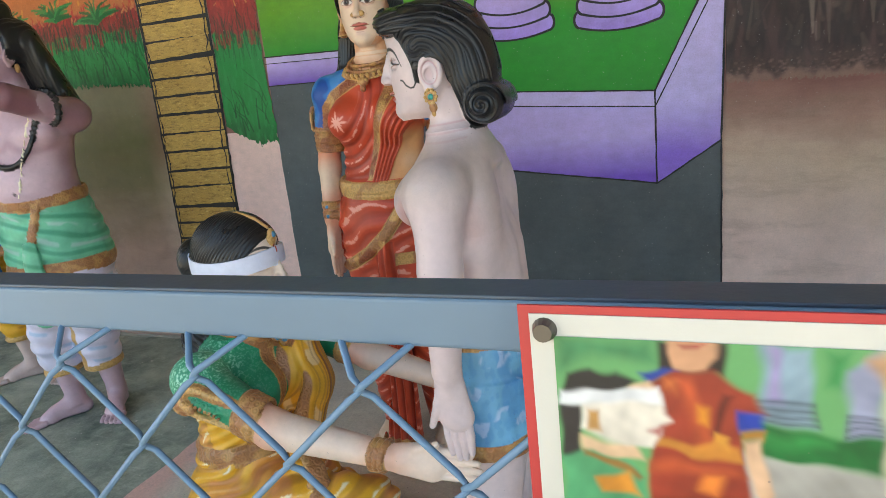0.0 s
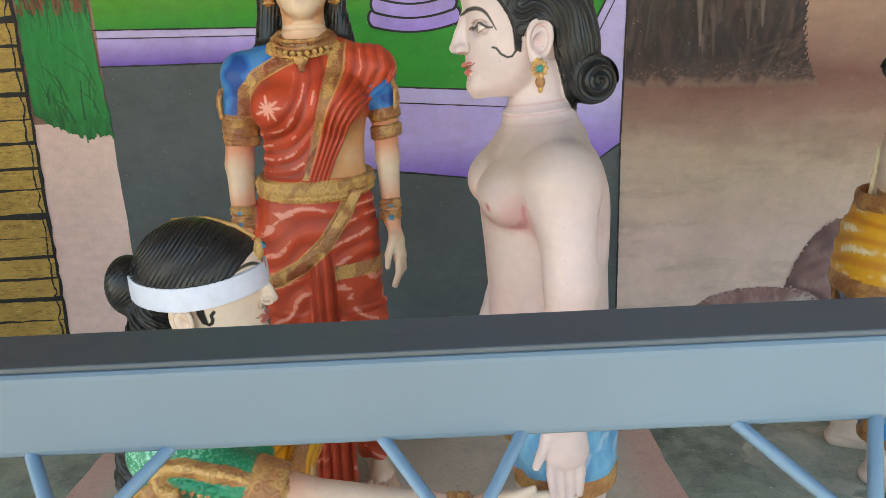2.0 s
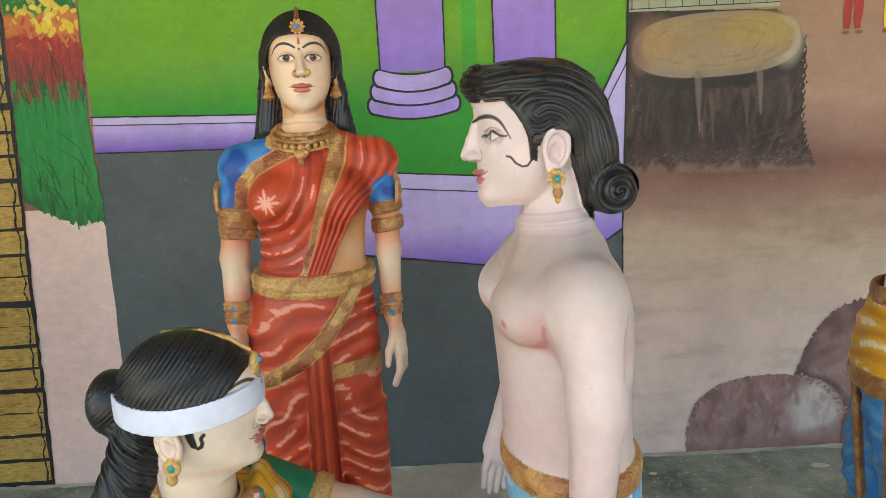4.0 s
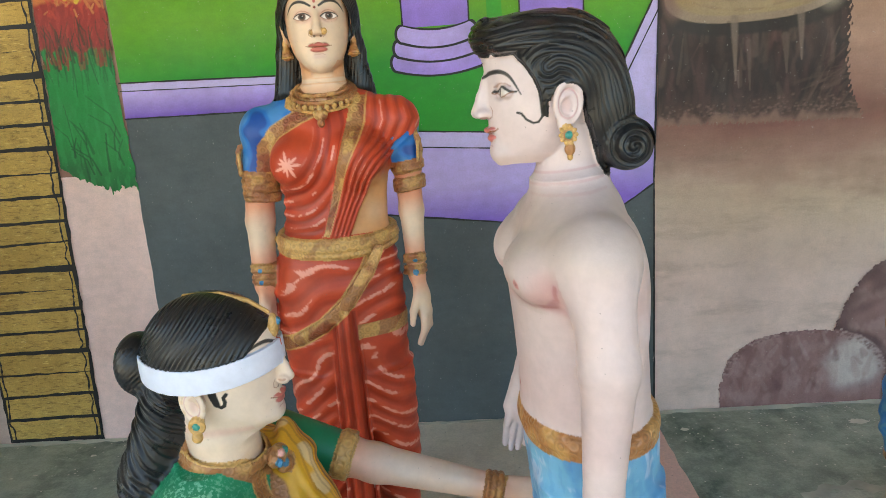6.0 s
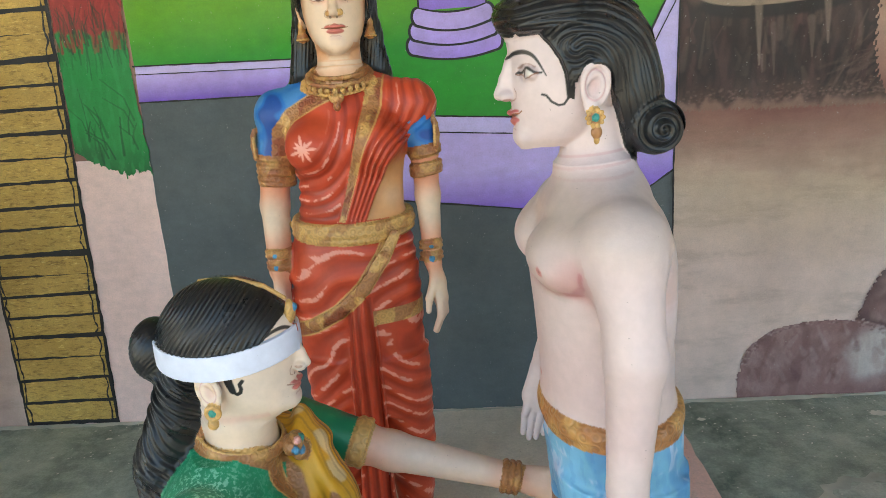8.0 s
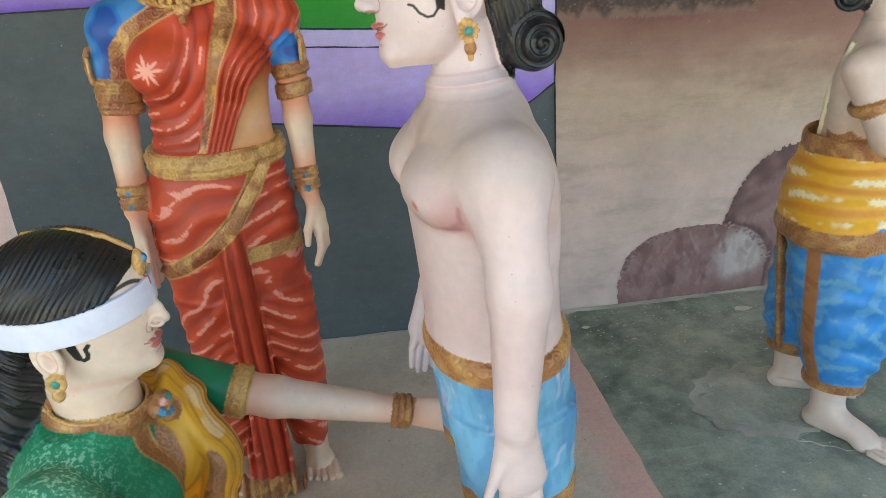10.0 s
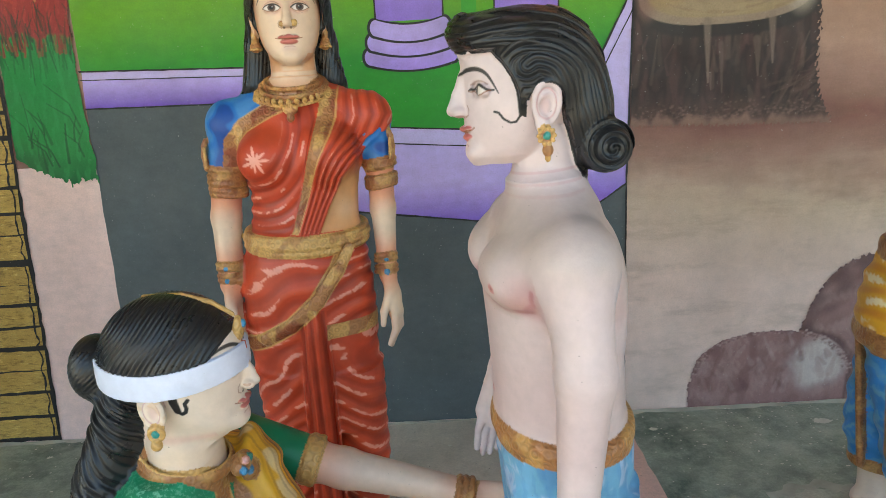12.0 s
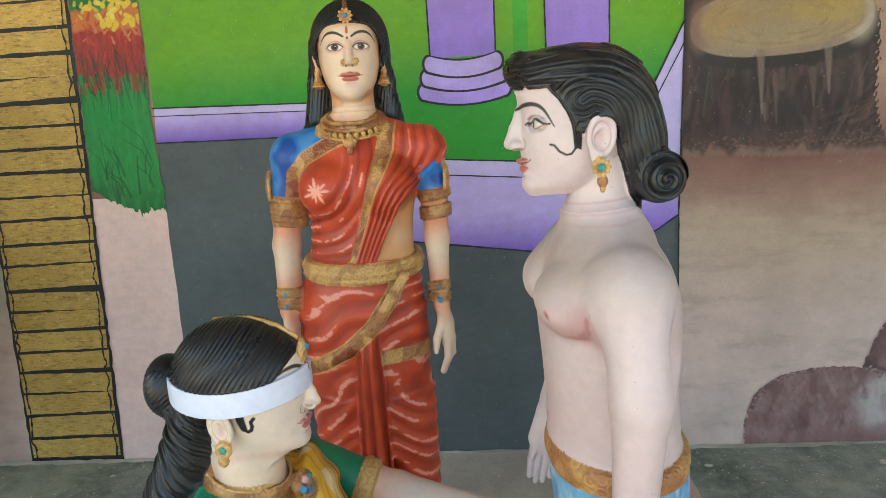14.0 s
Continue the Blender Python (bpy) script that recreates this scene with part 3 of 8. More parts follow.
# flower beds either side of the trunk
def flower_bed(x0, x1, bottom, levels, step, seed):
    """Brushed bed: ragged grass below, then red, orange and yellow blossom, with greenery above. bottom: points of its lower edge."""
    zr, zo, zt = levels
    c, r2 = Canvas(x0, x1, min(p[1] for p in bottom) - 0.03, 1.95, step), random.Random(seed)
    X, Z, P = c.X, c.Z, c.P
    zb = np.interp(X, [p[0] for p in bottom], [p[1] for p in bottom])
    rag = 0.010 * ripple(P * vec(3, 1, 0.6), 0.06, seed, 3)
    wave = 0.018 * ripple(P * vec(1, 1, 0.3), 0.10, seed + 1, 3)
    c.lay(np.ones(len(X)), (38, 142, 66))
    c.lay(smooth(0.12, 0.0, Z - zb + wave), (20, 96, 46), 0.8)
    c.lay(smooth(0.0, 0.5, ripple(P * vec(2.5, 1, 0.5), 0.07, seed + 2, 3)), (56, 164, 84), 0.35)
    wide = x1 - x0
    for i in range(int(38 * wide / 0.3)):
        bx, bz = r2.uniform(x0, x1), r2.uniform(zr - 0.03, zr + 0.03)
        l, lean = r2.uniform(0.05, 0.13), r2.uniform(-0.02, 0.02)
        c.stroke([(bx, bz), (bx + lean * 0.4, bz - l * 0.5), (bx + lean, bz - l)], r2.uniform(0.006, 0.013), (18, 84, 44), r2.uniform(0.25, 0.65))
    for i in range(int(16 * wide / 0.3)):
        bx, bz = r2.uniform(x0 + 0.3 * wide, x1), r2.uniform(zb.min() + 0.04, zb.min() + 0.2)
        l, lean = r2.uniform(0.06, 0.15), r2.uniform(-0.10, 0.03)
        c.stroke([(bx, bz), (bx + lean * 0.25, bz + l * 0.55), (bx + lean, bz + l)], r2.uniform(0.005, 0.011), (14, 76, 38), r2.uniform(0.4, 0.8))
    c.lay(smooth(zr - 0.004, zr + 0.012, Z + wave), (156, 48, 44))
    c.lay(smooth(0.1, 0.5, ripple(P * vec(2, 1, 0.6), 0.05, seed + 3, 3)) * smooth(zr, zr + 0.02, Z + wave), (186, 62, 54), 0.55)
    for i in range(int(90 * wide / 0.3)):
        bx, l = r2.uniform(x0, x1), r2.uniform(0.03, 0.10)
        dark = r2.random() < 0.6
        bz = zr + r2.uniform(-0.04, 0.045 if dark else 0.0)
        c.stroke([(bx, bz - 0.02), (bx + r2.uniform(-0.012, 0.012), bz + l * 0.5), (bx + r2.uniform(-0.02, 0.02), bz + l)], r2.uniform(0.005, 0.012), (44, 56, 38) if dark else (150, 46, 42), r2.uniform(0.35, 0.8))
    c.lay(smooth(zo - 0.008, zo + 0.010, Z + 0.7 * wave), (200, 118, 62))
    for i in range(int(60 * wide / 0.3)):
        bx, bz = r2.uniform(x0, x1), zo + r2.gauss(0, 0.022)
        c.stroke([(bx, bz), (bx + r2.uniform(-0.016, 0.016), bz + r2.uniform(0.008, 0.026))], r2.uniform(0.006, 0.013), (196, 66, 50) if r2.random() < 0.6 else (214, 140, 78), r2.uniform(0.5, 0.9), taper=0.3)
    c.lay(smooth(zt - 0.010, zt + 0.012, Z + wave), (30, 116, 56))
    for i in range(int(40 * wide / 0.3)):
        bx, bz = r2.uniform(x0, x1), zt + r2.uniform(-0.01, 0.18)
        c.stroke([(bx, bz), (bx + r2.uniform(-0.03, 0.03), bz + r2.uniform(-0.02, 0.04))], r2.uniform(0.010, 0.022), (18, 82, 42) if r2.random() < 0.5 else (54, 150, 74), r2.uniform(0.4, 0.9), taper=0.5)
    return c, rag, zb, r2


bed, rag, zb, r2 = flower_bed(-1.76, -1.445, [(-1.76, 1.10), (-1.70, 1.065), (-1.60, 1.005), (-1.55, 0.985), (-1.51, 0.998), (-1.445, 0.992)], (1.475, 1.635, 1.715), 0.0025, 21)
for i in range(46):
    bx, bz = r2.gauss(-1.535, 0.045), r2.uniform(1.645, 1.79)
    bed.stroke([(bx, bz), (bx + r2.uniform(-0.018, 0.018), bz + r2.uniform(-0.02, 0.02))], r2.uniform(0.014, 0.026), (226, 196, 66) if r2.random() < 0.7 else (236, 218, 104), 0.95, 0.35, 0.3)
for i in range(14):
    bx, bz = r2.uniform(-1.70, -1.56), r2.uniform(1.67, 1.76)
    bed.stroke([(bx, bz), (bx + r2.uniform(-0.012, 0.012), bz + 0.010)], r2.uniform(0.008, 0.015), (206, 188, 84), 0.9, 0.4, 0.3)
X, Z = bed.X, bed.Z
bed.A = ((X + 0.25 * rag > -1.783 + 0.042 * Z + 0.012) & (X + 0.5 * rag < np.interp(Z, [0.95, 1.36, 1.5, 1.9], [-1.452, -1.462, -1.456, -1.448])) & (Z > zb + 1.3 * rag)).astype(np.float32)
bed.hang("painted_flower_bed", Y3 - 0.0003, "brushed red, orange and yellow flowers over green grass")

bed, rag, zb, r2 = flower_bed(-3.6, -2.095, [(-3.6, 1.33), (-2.6, 1.335), (-2.3, 1.32), (-2.095, 1.29)], (1.565, 1.665, 1.90), 0.0045, 31)
for cx, cz, n in ((-2.36, 1.62, 26), (-2.62, 1.66, 22), (-2.95, 1.64, 26), (-3.3, 1.68, 20)):
    for k in range(n):
        a = r2.uniform(-1.5, 1.5)
        l = r2.uniform(0.06, 0.15)
        bed.stroke([(cx, cz), (cx + 0.5 * l * math.sin(a), cz + 0.6 * l * math.cos(a)), (cx + l * math.sin(a) * 1.15, cz + 0.75 * l * math.cos(a))], r2.uniform(0.016, 0.028), (26, 104, 50) if k % 2 else (52, 146, 70), 0.9, 0.4, 0.6)
for i in range(120):
    bx, bz = r2.uniform(-3.5, -2.12), r2.uniform(1.70, 1.9)
    bed.stroke([(bx, bz), (bx + r2.uniform(-0.015, 0.015), bz + 0.012)], r2.uniform(0.010, 0.020), (222, 150, 60), 0.8, 0.4, 0.3)
bed.A = ((bed.X < -2.155 + 0.036 * bed.Z - 0.006) & (bed.Z > zb + 1.6 * rag)).astype(np.float32)
bed.hang("painted_flower_bed", Y3 - 0.0003, "brushed orange and red blossom over a green hedge")

# tree stump, stone wall and boulders
st, r2 = Canvas(0.402, 1.13, 1.04, 1.64, 0.003), random.Random(8)
X, Z, P = st.X, st.Z, st.P
streak = ripple(P * vec(1, 1, 0.22), 0.07, 61, 3)
st.lay(np.ones(len(X)), (58, 40, 38))
st.lay(smooth(-0.1, 0.45, streak), (82, 56, 55), 0.75)
st.lay(smooth(0.05, -0.45, streak), (46, 36, 34), 0.75)
st.lay(smooth(1.19, 1.10, Z + 0.02 * streak), (96, 70, 64), 0.65)
for i in range(110):
    bx, bz, l = r2.uniform(0.41, 1.08), r2.uniform(1.10, 1.36), r2.uniform(0.05, 0.16)
    st.stroke([(bx, bz), (bx + r2.uniform(-0.012, 0.012), bz + l / 2), (bx + r2.uniform(-0.02, 0.02), bz + l)], r2.uniform(0.010, 0.032), r2.choice(((44, 34, 32), (98, 66, 66), (84, 62, 58), (58, 42, 40), (112, 90, 82))), r2.uniform(0.15, 0.45), 1.0)
for i in range(34):
    bx = r2.uniform(0.86, 1.04)
    st.stroke([(bx, r2.uniform(1.08, 1.2)), (bx + 0.05, 1.18 + r2.uniform(0, 0.06)), (1.05, r2.uniform(1.2, 1.34))], r2.uniform(0.006, 0.018), r2.choice(((36, 28, 27), (104, 82, 74))), r2.uniform(0.15, 0.4), 1.0)
# dark shade line under the cut face, with the face's own pale rim
st.blob(0.725, 1.500, 0.318, 0.135, (38, 31, 30), 0.9, 0.10, 2.6, 0.03)
st.blob(0.715, 1.512, 0.292, 0.108, (150, 130, 114), 1.0, 0.03, 2.6, 0.03)
st.blob(0.965, 1.525, 0.05, 0.085, (186, 172, 156), 0.8, 0.9, 2, 0.03)
st.blob(0.452, 1.510, 0.036, 0.080, (128, 96, 88), 0.8, 0.9, 2, 0.03)
st.blob(0.720, 1.518, 0.262, 0.090, (158, 136, 100), 1.0, 0.10, 2.6, 0.03)
st.blob(0.860, 1.555, 0.120, 0.055, (176, 150, 86), 0.8, 1.1, 2, 0.05)
st.blob(0.515, 1.530, 0.060, 0.070, (170, 136, 86), 0.6, 1.0, 2, 0.05)
st.blob(0.700, 1.470, 0.190, 0.045, (168, 148, 122), 0.6, 1.1, 2, 0.05)
for i in range(60):
    a, k = r2.uniform(0, 6.28), r2.uniform(0.5, 1.0)
    pts = [(0.718 + 0.262 * k * math.cos(a + t), 1.516 + 0.088 * k * math.sin(a + t)) for t in (0, 0.15, 0.3, 0.45)]
    st.stroke(pts, r2.uniform(0.006, 0.016), r2.choice(((140, 112, 84), (182, 162, 120), (126, 96, 84))), r2.uniform(0.10, 0.30), 1.0)
for x0_, z0_, z1_, w_, k_ in ((0.656, 1.415, 1.215, 0.026, 0.9), (0.872, 1.425, 1.27, 0.026, 0.8), (0.705, 1.34, 1.18, 0.018, 0.35), (0.825, 1.35, 1.23, 0.026, 0.40), (0.668, 1.24, 1.19, 0.014, 0.5)):
    st.stroke([(x0_ - 0.004, z0_), (x0_, (z0_ + z1_) / 2 + 0.03), (x0_ + 0.006, z1_)], w_, (134, 116, 104), 0.75 * k_, 0.9, 0.8)
    st.stroke([(x0_ - 0.022, z0_ - 0.012), (x0_ - 0.014, (z0_ + z1_) / 2)], 0.014, (36, 29, 28), 0.5 * k_, 0.9)
for i in range(500):
    bx, bz = r2.uniform(0.41, 1.10), 1.095 + abs(r2.gauss(0, 0.025))
    st.stroke([(bx, bz), (bx + 0.004, bz)], r2.uniform(0.004, 0.008), r2.choice(((60, 46, 44), (132, 104, 92))), r2.uniform(0.2, 0.5), 0.8, 0.0)
st.lay(smooth(1.115, 1.085, Z + 0.02 * streak + 0.03 * (X - 0.4)), (146, 112, 98), 0.9)
edge = np.interp(Z, [1.05, 1.10, 1.16, 1.25, 1.40, 1.52, 1.58, 1.62], [1.10, 1.078, 1.05, 1.030, 1.034, 1.028, 1.000, 0.92])
fuzz = 0.012 * ripple(P, 0.012, 64, 2)
st.A = ((X < edge + fuzz) & (Z > 1.080 - 0.03 * (X - 0.4) + 0.8 * fuzz) & (Z < 1.628 - 0.02 * (X - 0.7))).astype(np.float32)
st.hang("painted_stump", Y2, "brown tree stump with a pale cut face")
part("painted_stone_wall", sheet_bm([(0.412, 1.63), (0.93, 1.63), (0.93, 2.3), (0.412, 2.3)], Y1), STONE_GREY, mural)
bm, i = bmesh.new(), 0
for k in range(14):
    zz = 1.64 + 0.03 * k
    stroke_bm([(0.412, zz), (0.93, zz + 0.004)], 0.003, Y2 - 0.00002 * k, bm, k)
    for j in range(9):
        xx = 0.42 + 0.058 * j + (0.029 if k % 2 else 0)
        if xx < 0.92:
            stroke_bm([(xx, zz), (xx, zz + 0.03)], 0.003, Y2 - 0.0006, bm, j)
part("painted_stone_joints", bm, BLACK, mural)
rk, r2 = Canvas(0.615, 1.72, 0.003, 0.62, 0.0035), random.Random(44)
X, Z, P = rk.X, rk.Z, rk.P
fuzz = 0.007 * ripple(P, 0.012, 71, 2) + 0.006 * ripple(P, 0.06, 72, 2)
far_rock = (np.abs((X - 1.36) / 0.335) ** 2.5 + np.abs(Z / 0.588) ** 2.5) ** 0.4
near_rock = np.where(Z > 0.11, (np.abs((X - 0.945) / 0.298) ** 2.3 + np.abs((Z - 0.11) / 0.190) ** 2.3) ** (1 / 2.3), np.abs((X - 0.935) / (0.300 - 0.05 * (0.11 - Z))))
mott = ripple(P, 0.09, 73, 3)
rk.lay(np.ones(len(X)), (156, 120, 118))
rk.lay(smooth(-0.1, 0.5, mott), (176, 144, 140), 0.7)
rk.lay(smooth(0.70, 1.0, far_rock + 0.10 * ripple(P, 0.10, 74, 2)), (92, 64, 64), 0.75)
rk.blob(1.46, 0.33, 0.14, 0.20, (166, 136, 132), 0.6, 1.2)
rk.lay(smooth(1.16, 1.03, near_rock + 0.05 * mott), (88, 60, 60), 0.75)
inside_ = smooth(1.03, 0.99, near_rock)
rk.lay(inside_, (158, 120, 118))
rk.lay(inside_ * smooth(-0.1, 0.45, mott), (178, 146, 142), 0.6)
rk.lay(inside_ * smooth(-0.05, -0.5, ripple(P * vec(1, 1, 0.6), 0.12, 75, 3)), (128, 92, 92), 0.6)
pale = np.hypot((X - 1.125) / 0.115, (Z - 0.155) / 0.120)
rk.lay(inside_ * smooth(1.15, 0.45, pale + 0.20 * mott), (212, 198, 194), 0.95)
rk.lay(inside_ * smooth(0.09, 0.0, Z + 0.02 * mott), (150, 112, 110), 0.5)
for i in range(70):
    bx, bz = r2.uniform(0.68, 1.18), r2.uniform(0.03, 0.25)
    if abs((bx - 0.945) / 0.29) ** 2.3 + abs((bz - 0.11) / 0.19) ** 2.3 < 0.85:
        rk.stroke([(bx, bz), (bx + r2.uniform(-0.03, 0.03), bz + r2.uniform(0.02, 0.07))], r2.uniform(0.012, 0.035), r2.choice(((114, 78, 78), (176, 142, 138), (150, 110, 108), (188, 162, 158))), r2.uniform(0.15, 0.4), 1.0)
for i in range(380):
    a = r2.uniform(0.1, 3.0)
    k = 1.0 + r2.gauss(0, 0.03)
    bx, bz = 0.945 + 0.298 * k * math.cos(a), 0.11 + 0.19 * k * math.sin(a)
    rk.stroke([(bx, bz), (bx + 0.003, bz)], r2.uniform(0.005, 0.009), r2.choice(((132, 98, 96), (196, 168, 164), (118, 84, 84))), r2.uniform(0.2, 0.6), 0.7, 0.0)
rk.A = (np.minimum(near_rock + fuzz * 1.6, far_rock + fuzz * 1.6) < 1.0).astype(np.float32)
rk.hang("painted_boulder", Y2, "two mauve boulders, one brushed pale on its flank")

# small far-off figures are kept as plain upright colour blocks
for x0, tone in ((1.185, rgb(150, 40, 34)), (1.325, rgb(222, 190, 50)), (1.52, rgb(54, 104, 170)), (1.60, rgb(222, 190, 50))):
    paint = plain("mural_block_paint", tone)
    for k in (-1, 1):
        cx = x0 + 0.019 * k
        part("painted_block", sheet_bm(wobble([(cx - 0.010, 1.545), (cx + 0.010, 1.545), (cx + 0.017, 1.66), (cx + 0.016, 1.80), (cx - 0.016, 1.80), (cx - 0.017, 1.66)], 0.003, 0.02, k + 3), Y2 - 0.0002 * (k + 1)), paint, mural)
        part("painted_block", sheet_bm(arc(cx + 0.004 * k, 1.533, 0.014, 0.007, 0, 340, 10), Y2 - 0.0008), STUMP_FOOT, mural)

# ---- fence: square rail, posts and chain-link ----
RY0, RY1, RZ0, RZ1 = 0.2936, 0.3206, 1.0985, 1.128
fence = tagged(new("fence"), "pale blue painted steel fence with chain-link mesh", "fence")
part("rail", box_bm(-3.2, 3.2, RY0, RY1, RZ0, RZ1 - 0.002, 0.0025), RAIL_BLUE, fence, "pale blue square steel top rail")
# thin separate part, darker than the rail's front
part("rail_cap", box_bm(-3.2, 3.2, RY0 + 0.0012, RY1, RZ1 - 0.002, RZ1, 0.0008), RAIL_TOP, fence, "dark slate grey upper face of the rail")
part("rail", box_bm(-3.2, 3.2, RY0, RY1, 0.06, 0.10, 0.003), RAIL_BLUE, fence)
for px in (-3.0, -1.75, 1.15, 3.0):
    part("post", box_bm(px - 0.025, px + 0.025, RY0 + 0.004, RY1 - 0.004, -0.01, RZ0, 0.003), RAIL_BLUE, fence)


def tube_bm(points, r, sides=6, bm=None):
    bm = bm or bmesh.new()
    rings = []
    for i, p in enumerate(points):
        a, b = Vector(points[max(0, i - 1)]), Vector(points[min(len(points) - 1, i + 1)])
        d = (b - a).normalized()
        u = d.cross(Vector((0, 1, 0.01))).normalized()
        v = d.cross(u)
        rings.append([bm.verts.new(Vector(p) + r * (math.cos(2 * math.pi * k / sides) * u + math.sin(2 * math.pi * k / sides) * v)) for k in range(sides)])
    for a, b in zip(rings, rings[1:]):
        for k in range(sides):
            bm.faces.new((a[k], a[(k + 1) % sides], b[(k + 1) % sides], b[k])).smooth = True
    return bm


MESH_W, MESH_H, MESH_Y, MESH_TOP = 0.107, 0.102, 0.2715, 1.0835


def mesh_wire(side):
    """One zigzag wire of the chain-link: it hangs from under the rail, bulges forward and hooks its neighbours."""
    pts = [(-side * MESH_W * 0.05, 0.024, RZ0 + 0.001)]
    n = int((MESH_TOP - 0.10) / (MESH_H / 2)) + 1
    for i in range(n):
        s = side * (1 if i % 2 else -1)
        zc = MESH_TOP - i * MESH_H / 2
        back = 0.026 * min(1.0, max(0.0, (0.45 - zc) / 0.35))
        bend = [(s * MESH_W / 4 * 0.80, s * 0.0035 + back, zc + MESH_H * 0.05), (s * MESH_W / 4 * 1.06, back, zc), (s * MESH_W / 4 * 0.80, -s * 0.0035 + back, zc - MESH_H * 0.05)]
        pts += bend
    return tube_bm(pts, 0.0021)


MESH_X = 0.0535 + MESH_W / 4 - 30 * MESH_W
wires = [part("mesh_wire", mesh_wire(1), WIRE_BLUE, fence), part("mesh_wire", mesh_wire(-1), WIRE_BLUE, fence)]
for k in range(int(6.3 / (MESH_W / 2))):
    w = wires[k] if k < 2 else new("mesh_wire", wires[k % 2].data)
    w.parent = fence
    w.location = (MESH_X + k * MESH_W / 2, MESH_Y, 0)

# ---- framed print hung on the fence ----
PX0, PX1, PZ0, PZ1, PY = 0.2513, 0.6142, 0.8537, 1.1378, 0.2605
board = tagged(new("picture_board"), "printed picture board with red and white border on the fence", "picture board")
part("border", box_bm(PX0, PX1, PY - 0.0015, PY, PZ0, PZ1, 0.0004), FRAME_RED, board, "red printed border")
part("mat", box_bm(PX0 + 0.0050, PX1 - 0.0050, PY - 0.0022, PY - 0.0015, PZ0 + 0.0037, PZ1 - 0.0037), FRAME_WHITE, board, "off-white inner border")
P_Y = PY - 0.0026
u0, v0 = PX0 + 0.0152, PZ1 - 0.0133


bm = bmesh.new()
bmesh.ops.create_cone(bm, cap_ends=True, segments=16, radius1=0.0055, radius2=0.004, depth=0.005, matrix=pose(PX0 + 0.0115, PY - 0.0045, PZ1 - 0.0106, 90, 0, 0))
part("bolt", bm, BOLT, board, "dull steel fixing bolt")
for bx in (PX0 + 0.0115, PX1 - 0.0115):
    bm = bmesh.new()
    bmesh.ops.create_cone(bm, cap_ends=True, segments=12, radius1=0.003, radius2=0.003, depth=RY0 - PY + 0.004, matrix=pose(bx, (RY0 + PY) / 2, 1.108, 90, 0, 0))
    part("spacer", bm, BOLT, board)

# ---- sculpted figures: blended solids turned into one smooth mesh each ----
def painted(name, rough, spec, relief, scale, kind):
    """Enamel over cement: colour from the hand-painted coat, with brush mottling, hairline chips and fine relief."""
    n = Nodes(name)
    a = n.add("ShaderNodeAttribute")
    a.attribute_name = "coat"
    c = n.mix(1.0, a.outputs["Color"], n.span(n.noise(9, 5), 0.3, 0.7, 0.93, 1.05), "MULTIPLY")
    c = n.mix(1.0, c, n.span(n.noise(55, 4), 0.3, 0.7, 0.95, 1.04), "MULTIPLY")
    chips = n.span(n.noise(150, 2), 0.745, 0.76, 0.0, 0.5)
    c = n.mix(chips, c, (0.16, 0.13, 0.11) if kind != "hair" else (0.25, 0.25, 0.24))
    if kind == "cloth":
        flecks = n.add("ShaderNodeMath")
        flecks.operation = "MULTIPLY"
        n.link(n.span(n.noise(150, 4, 0.65), 0.50, 0.58), flecks.inputs[0])
        n.link(a.outputs["Alpha"], flecks.inputs[1])
        c = n.mix(flecks.outputs[0], c, rgb(150, 206, 176))
    h = n.noise(scale, 5, 0.6)
    if kind == "gold":
        v = n.add("ShaderNodeTexVoronoi", Scale=62.0, Randomness=0.8)
        n.link(n.coords(), v.inputs["Vector"])
        ring = n.add("ShaderNodeMath")
        ring.operation = "SINE"
        n.link(n.span(v.outputs["Distance"], 0.0, 1.0, 0.5, 14.0), ring.inputs[0])
        h = n.span(ring.outputs[0], -1.0, 1.0)
        c = n.mix(1.0, c, n.span(h, 0.0, 0.7, 0.86, 1.05), "MULTIPLY")
    n.bump(h, relief, 0.004)
    return n.done(c, n.span(n.noise(12, 4), 0.3, 0.7, rough - 0.07, rough + 0.08), 0.0, spec)


COAT = {"skin": painted("painted_skin", 0.38, 0.45, 0.14, 90, "skin"), "cloth": painted("painted_cloth", 0.42, 0.45, 0.18, 70, "cloth"),
        "hair": painted("painted_hair", 0.30, 0.45, 0.25, 110, "hair"), "gold": painted("painted_gold", 0.38, 0.5, 0.35, 90, "gold")}
KINDS = ("skin", "cloth", "hair", "gold")


def turned(cx, cy, deg):
    """A function that takes points back by a turn about an upright axis."""
    co, si = math.cos(radians(deg)), math.sin(radians(deg))

    def turn(P):
        dx, dy = P[..., 0] - cx, P[..., 1] - cy
        return np.stack([cx + co * dx + si * dy, cy - si * dx + co * dy, P[..., 2]], -1)
    return turn


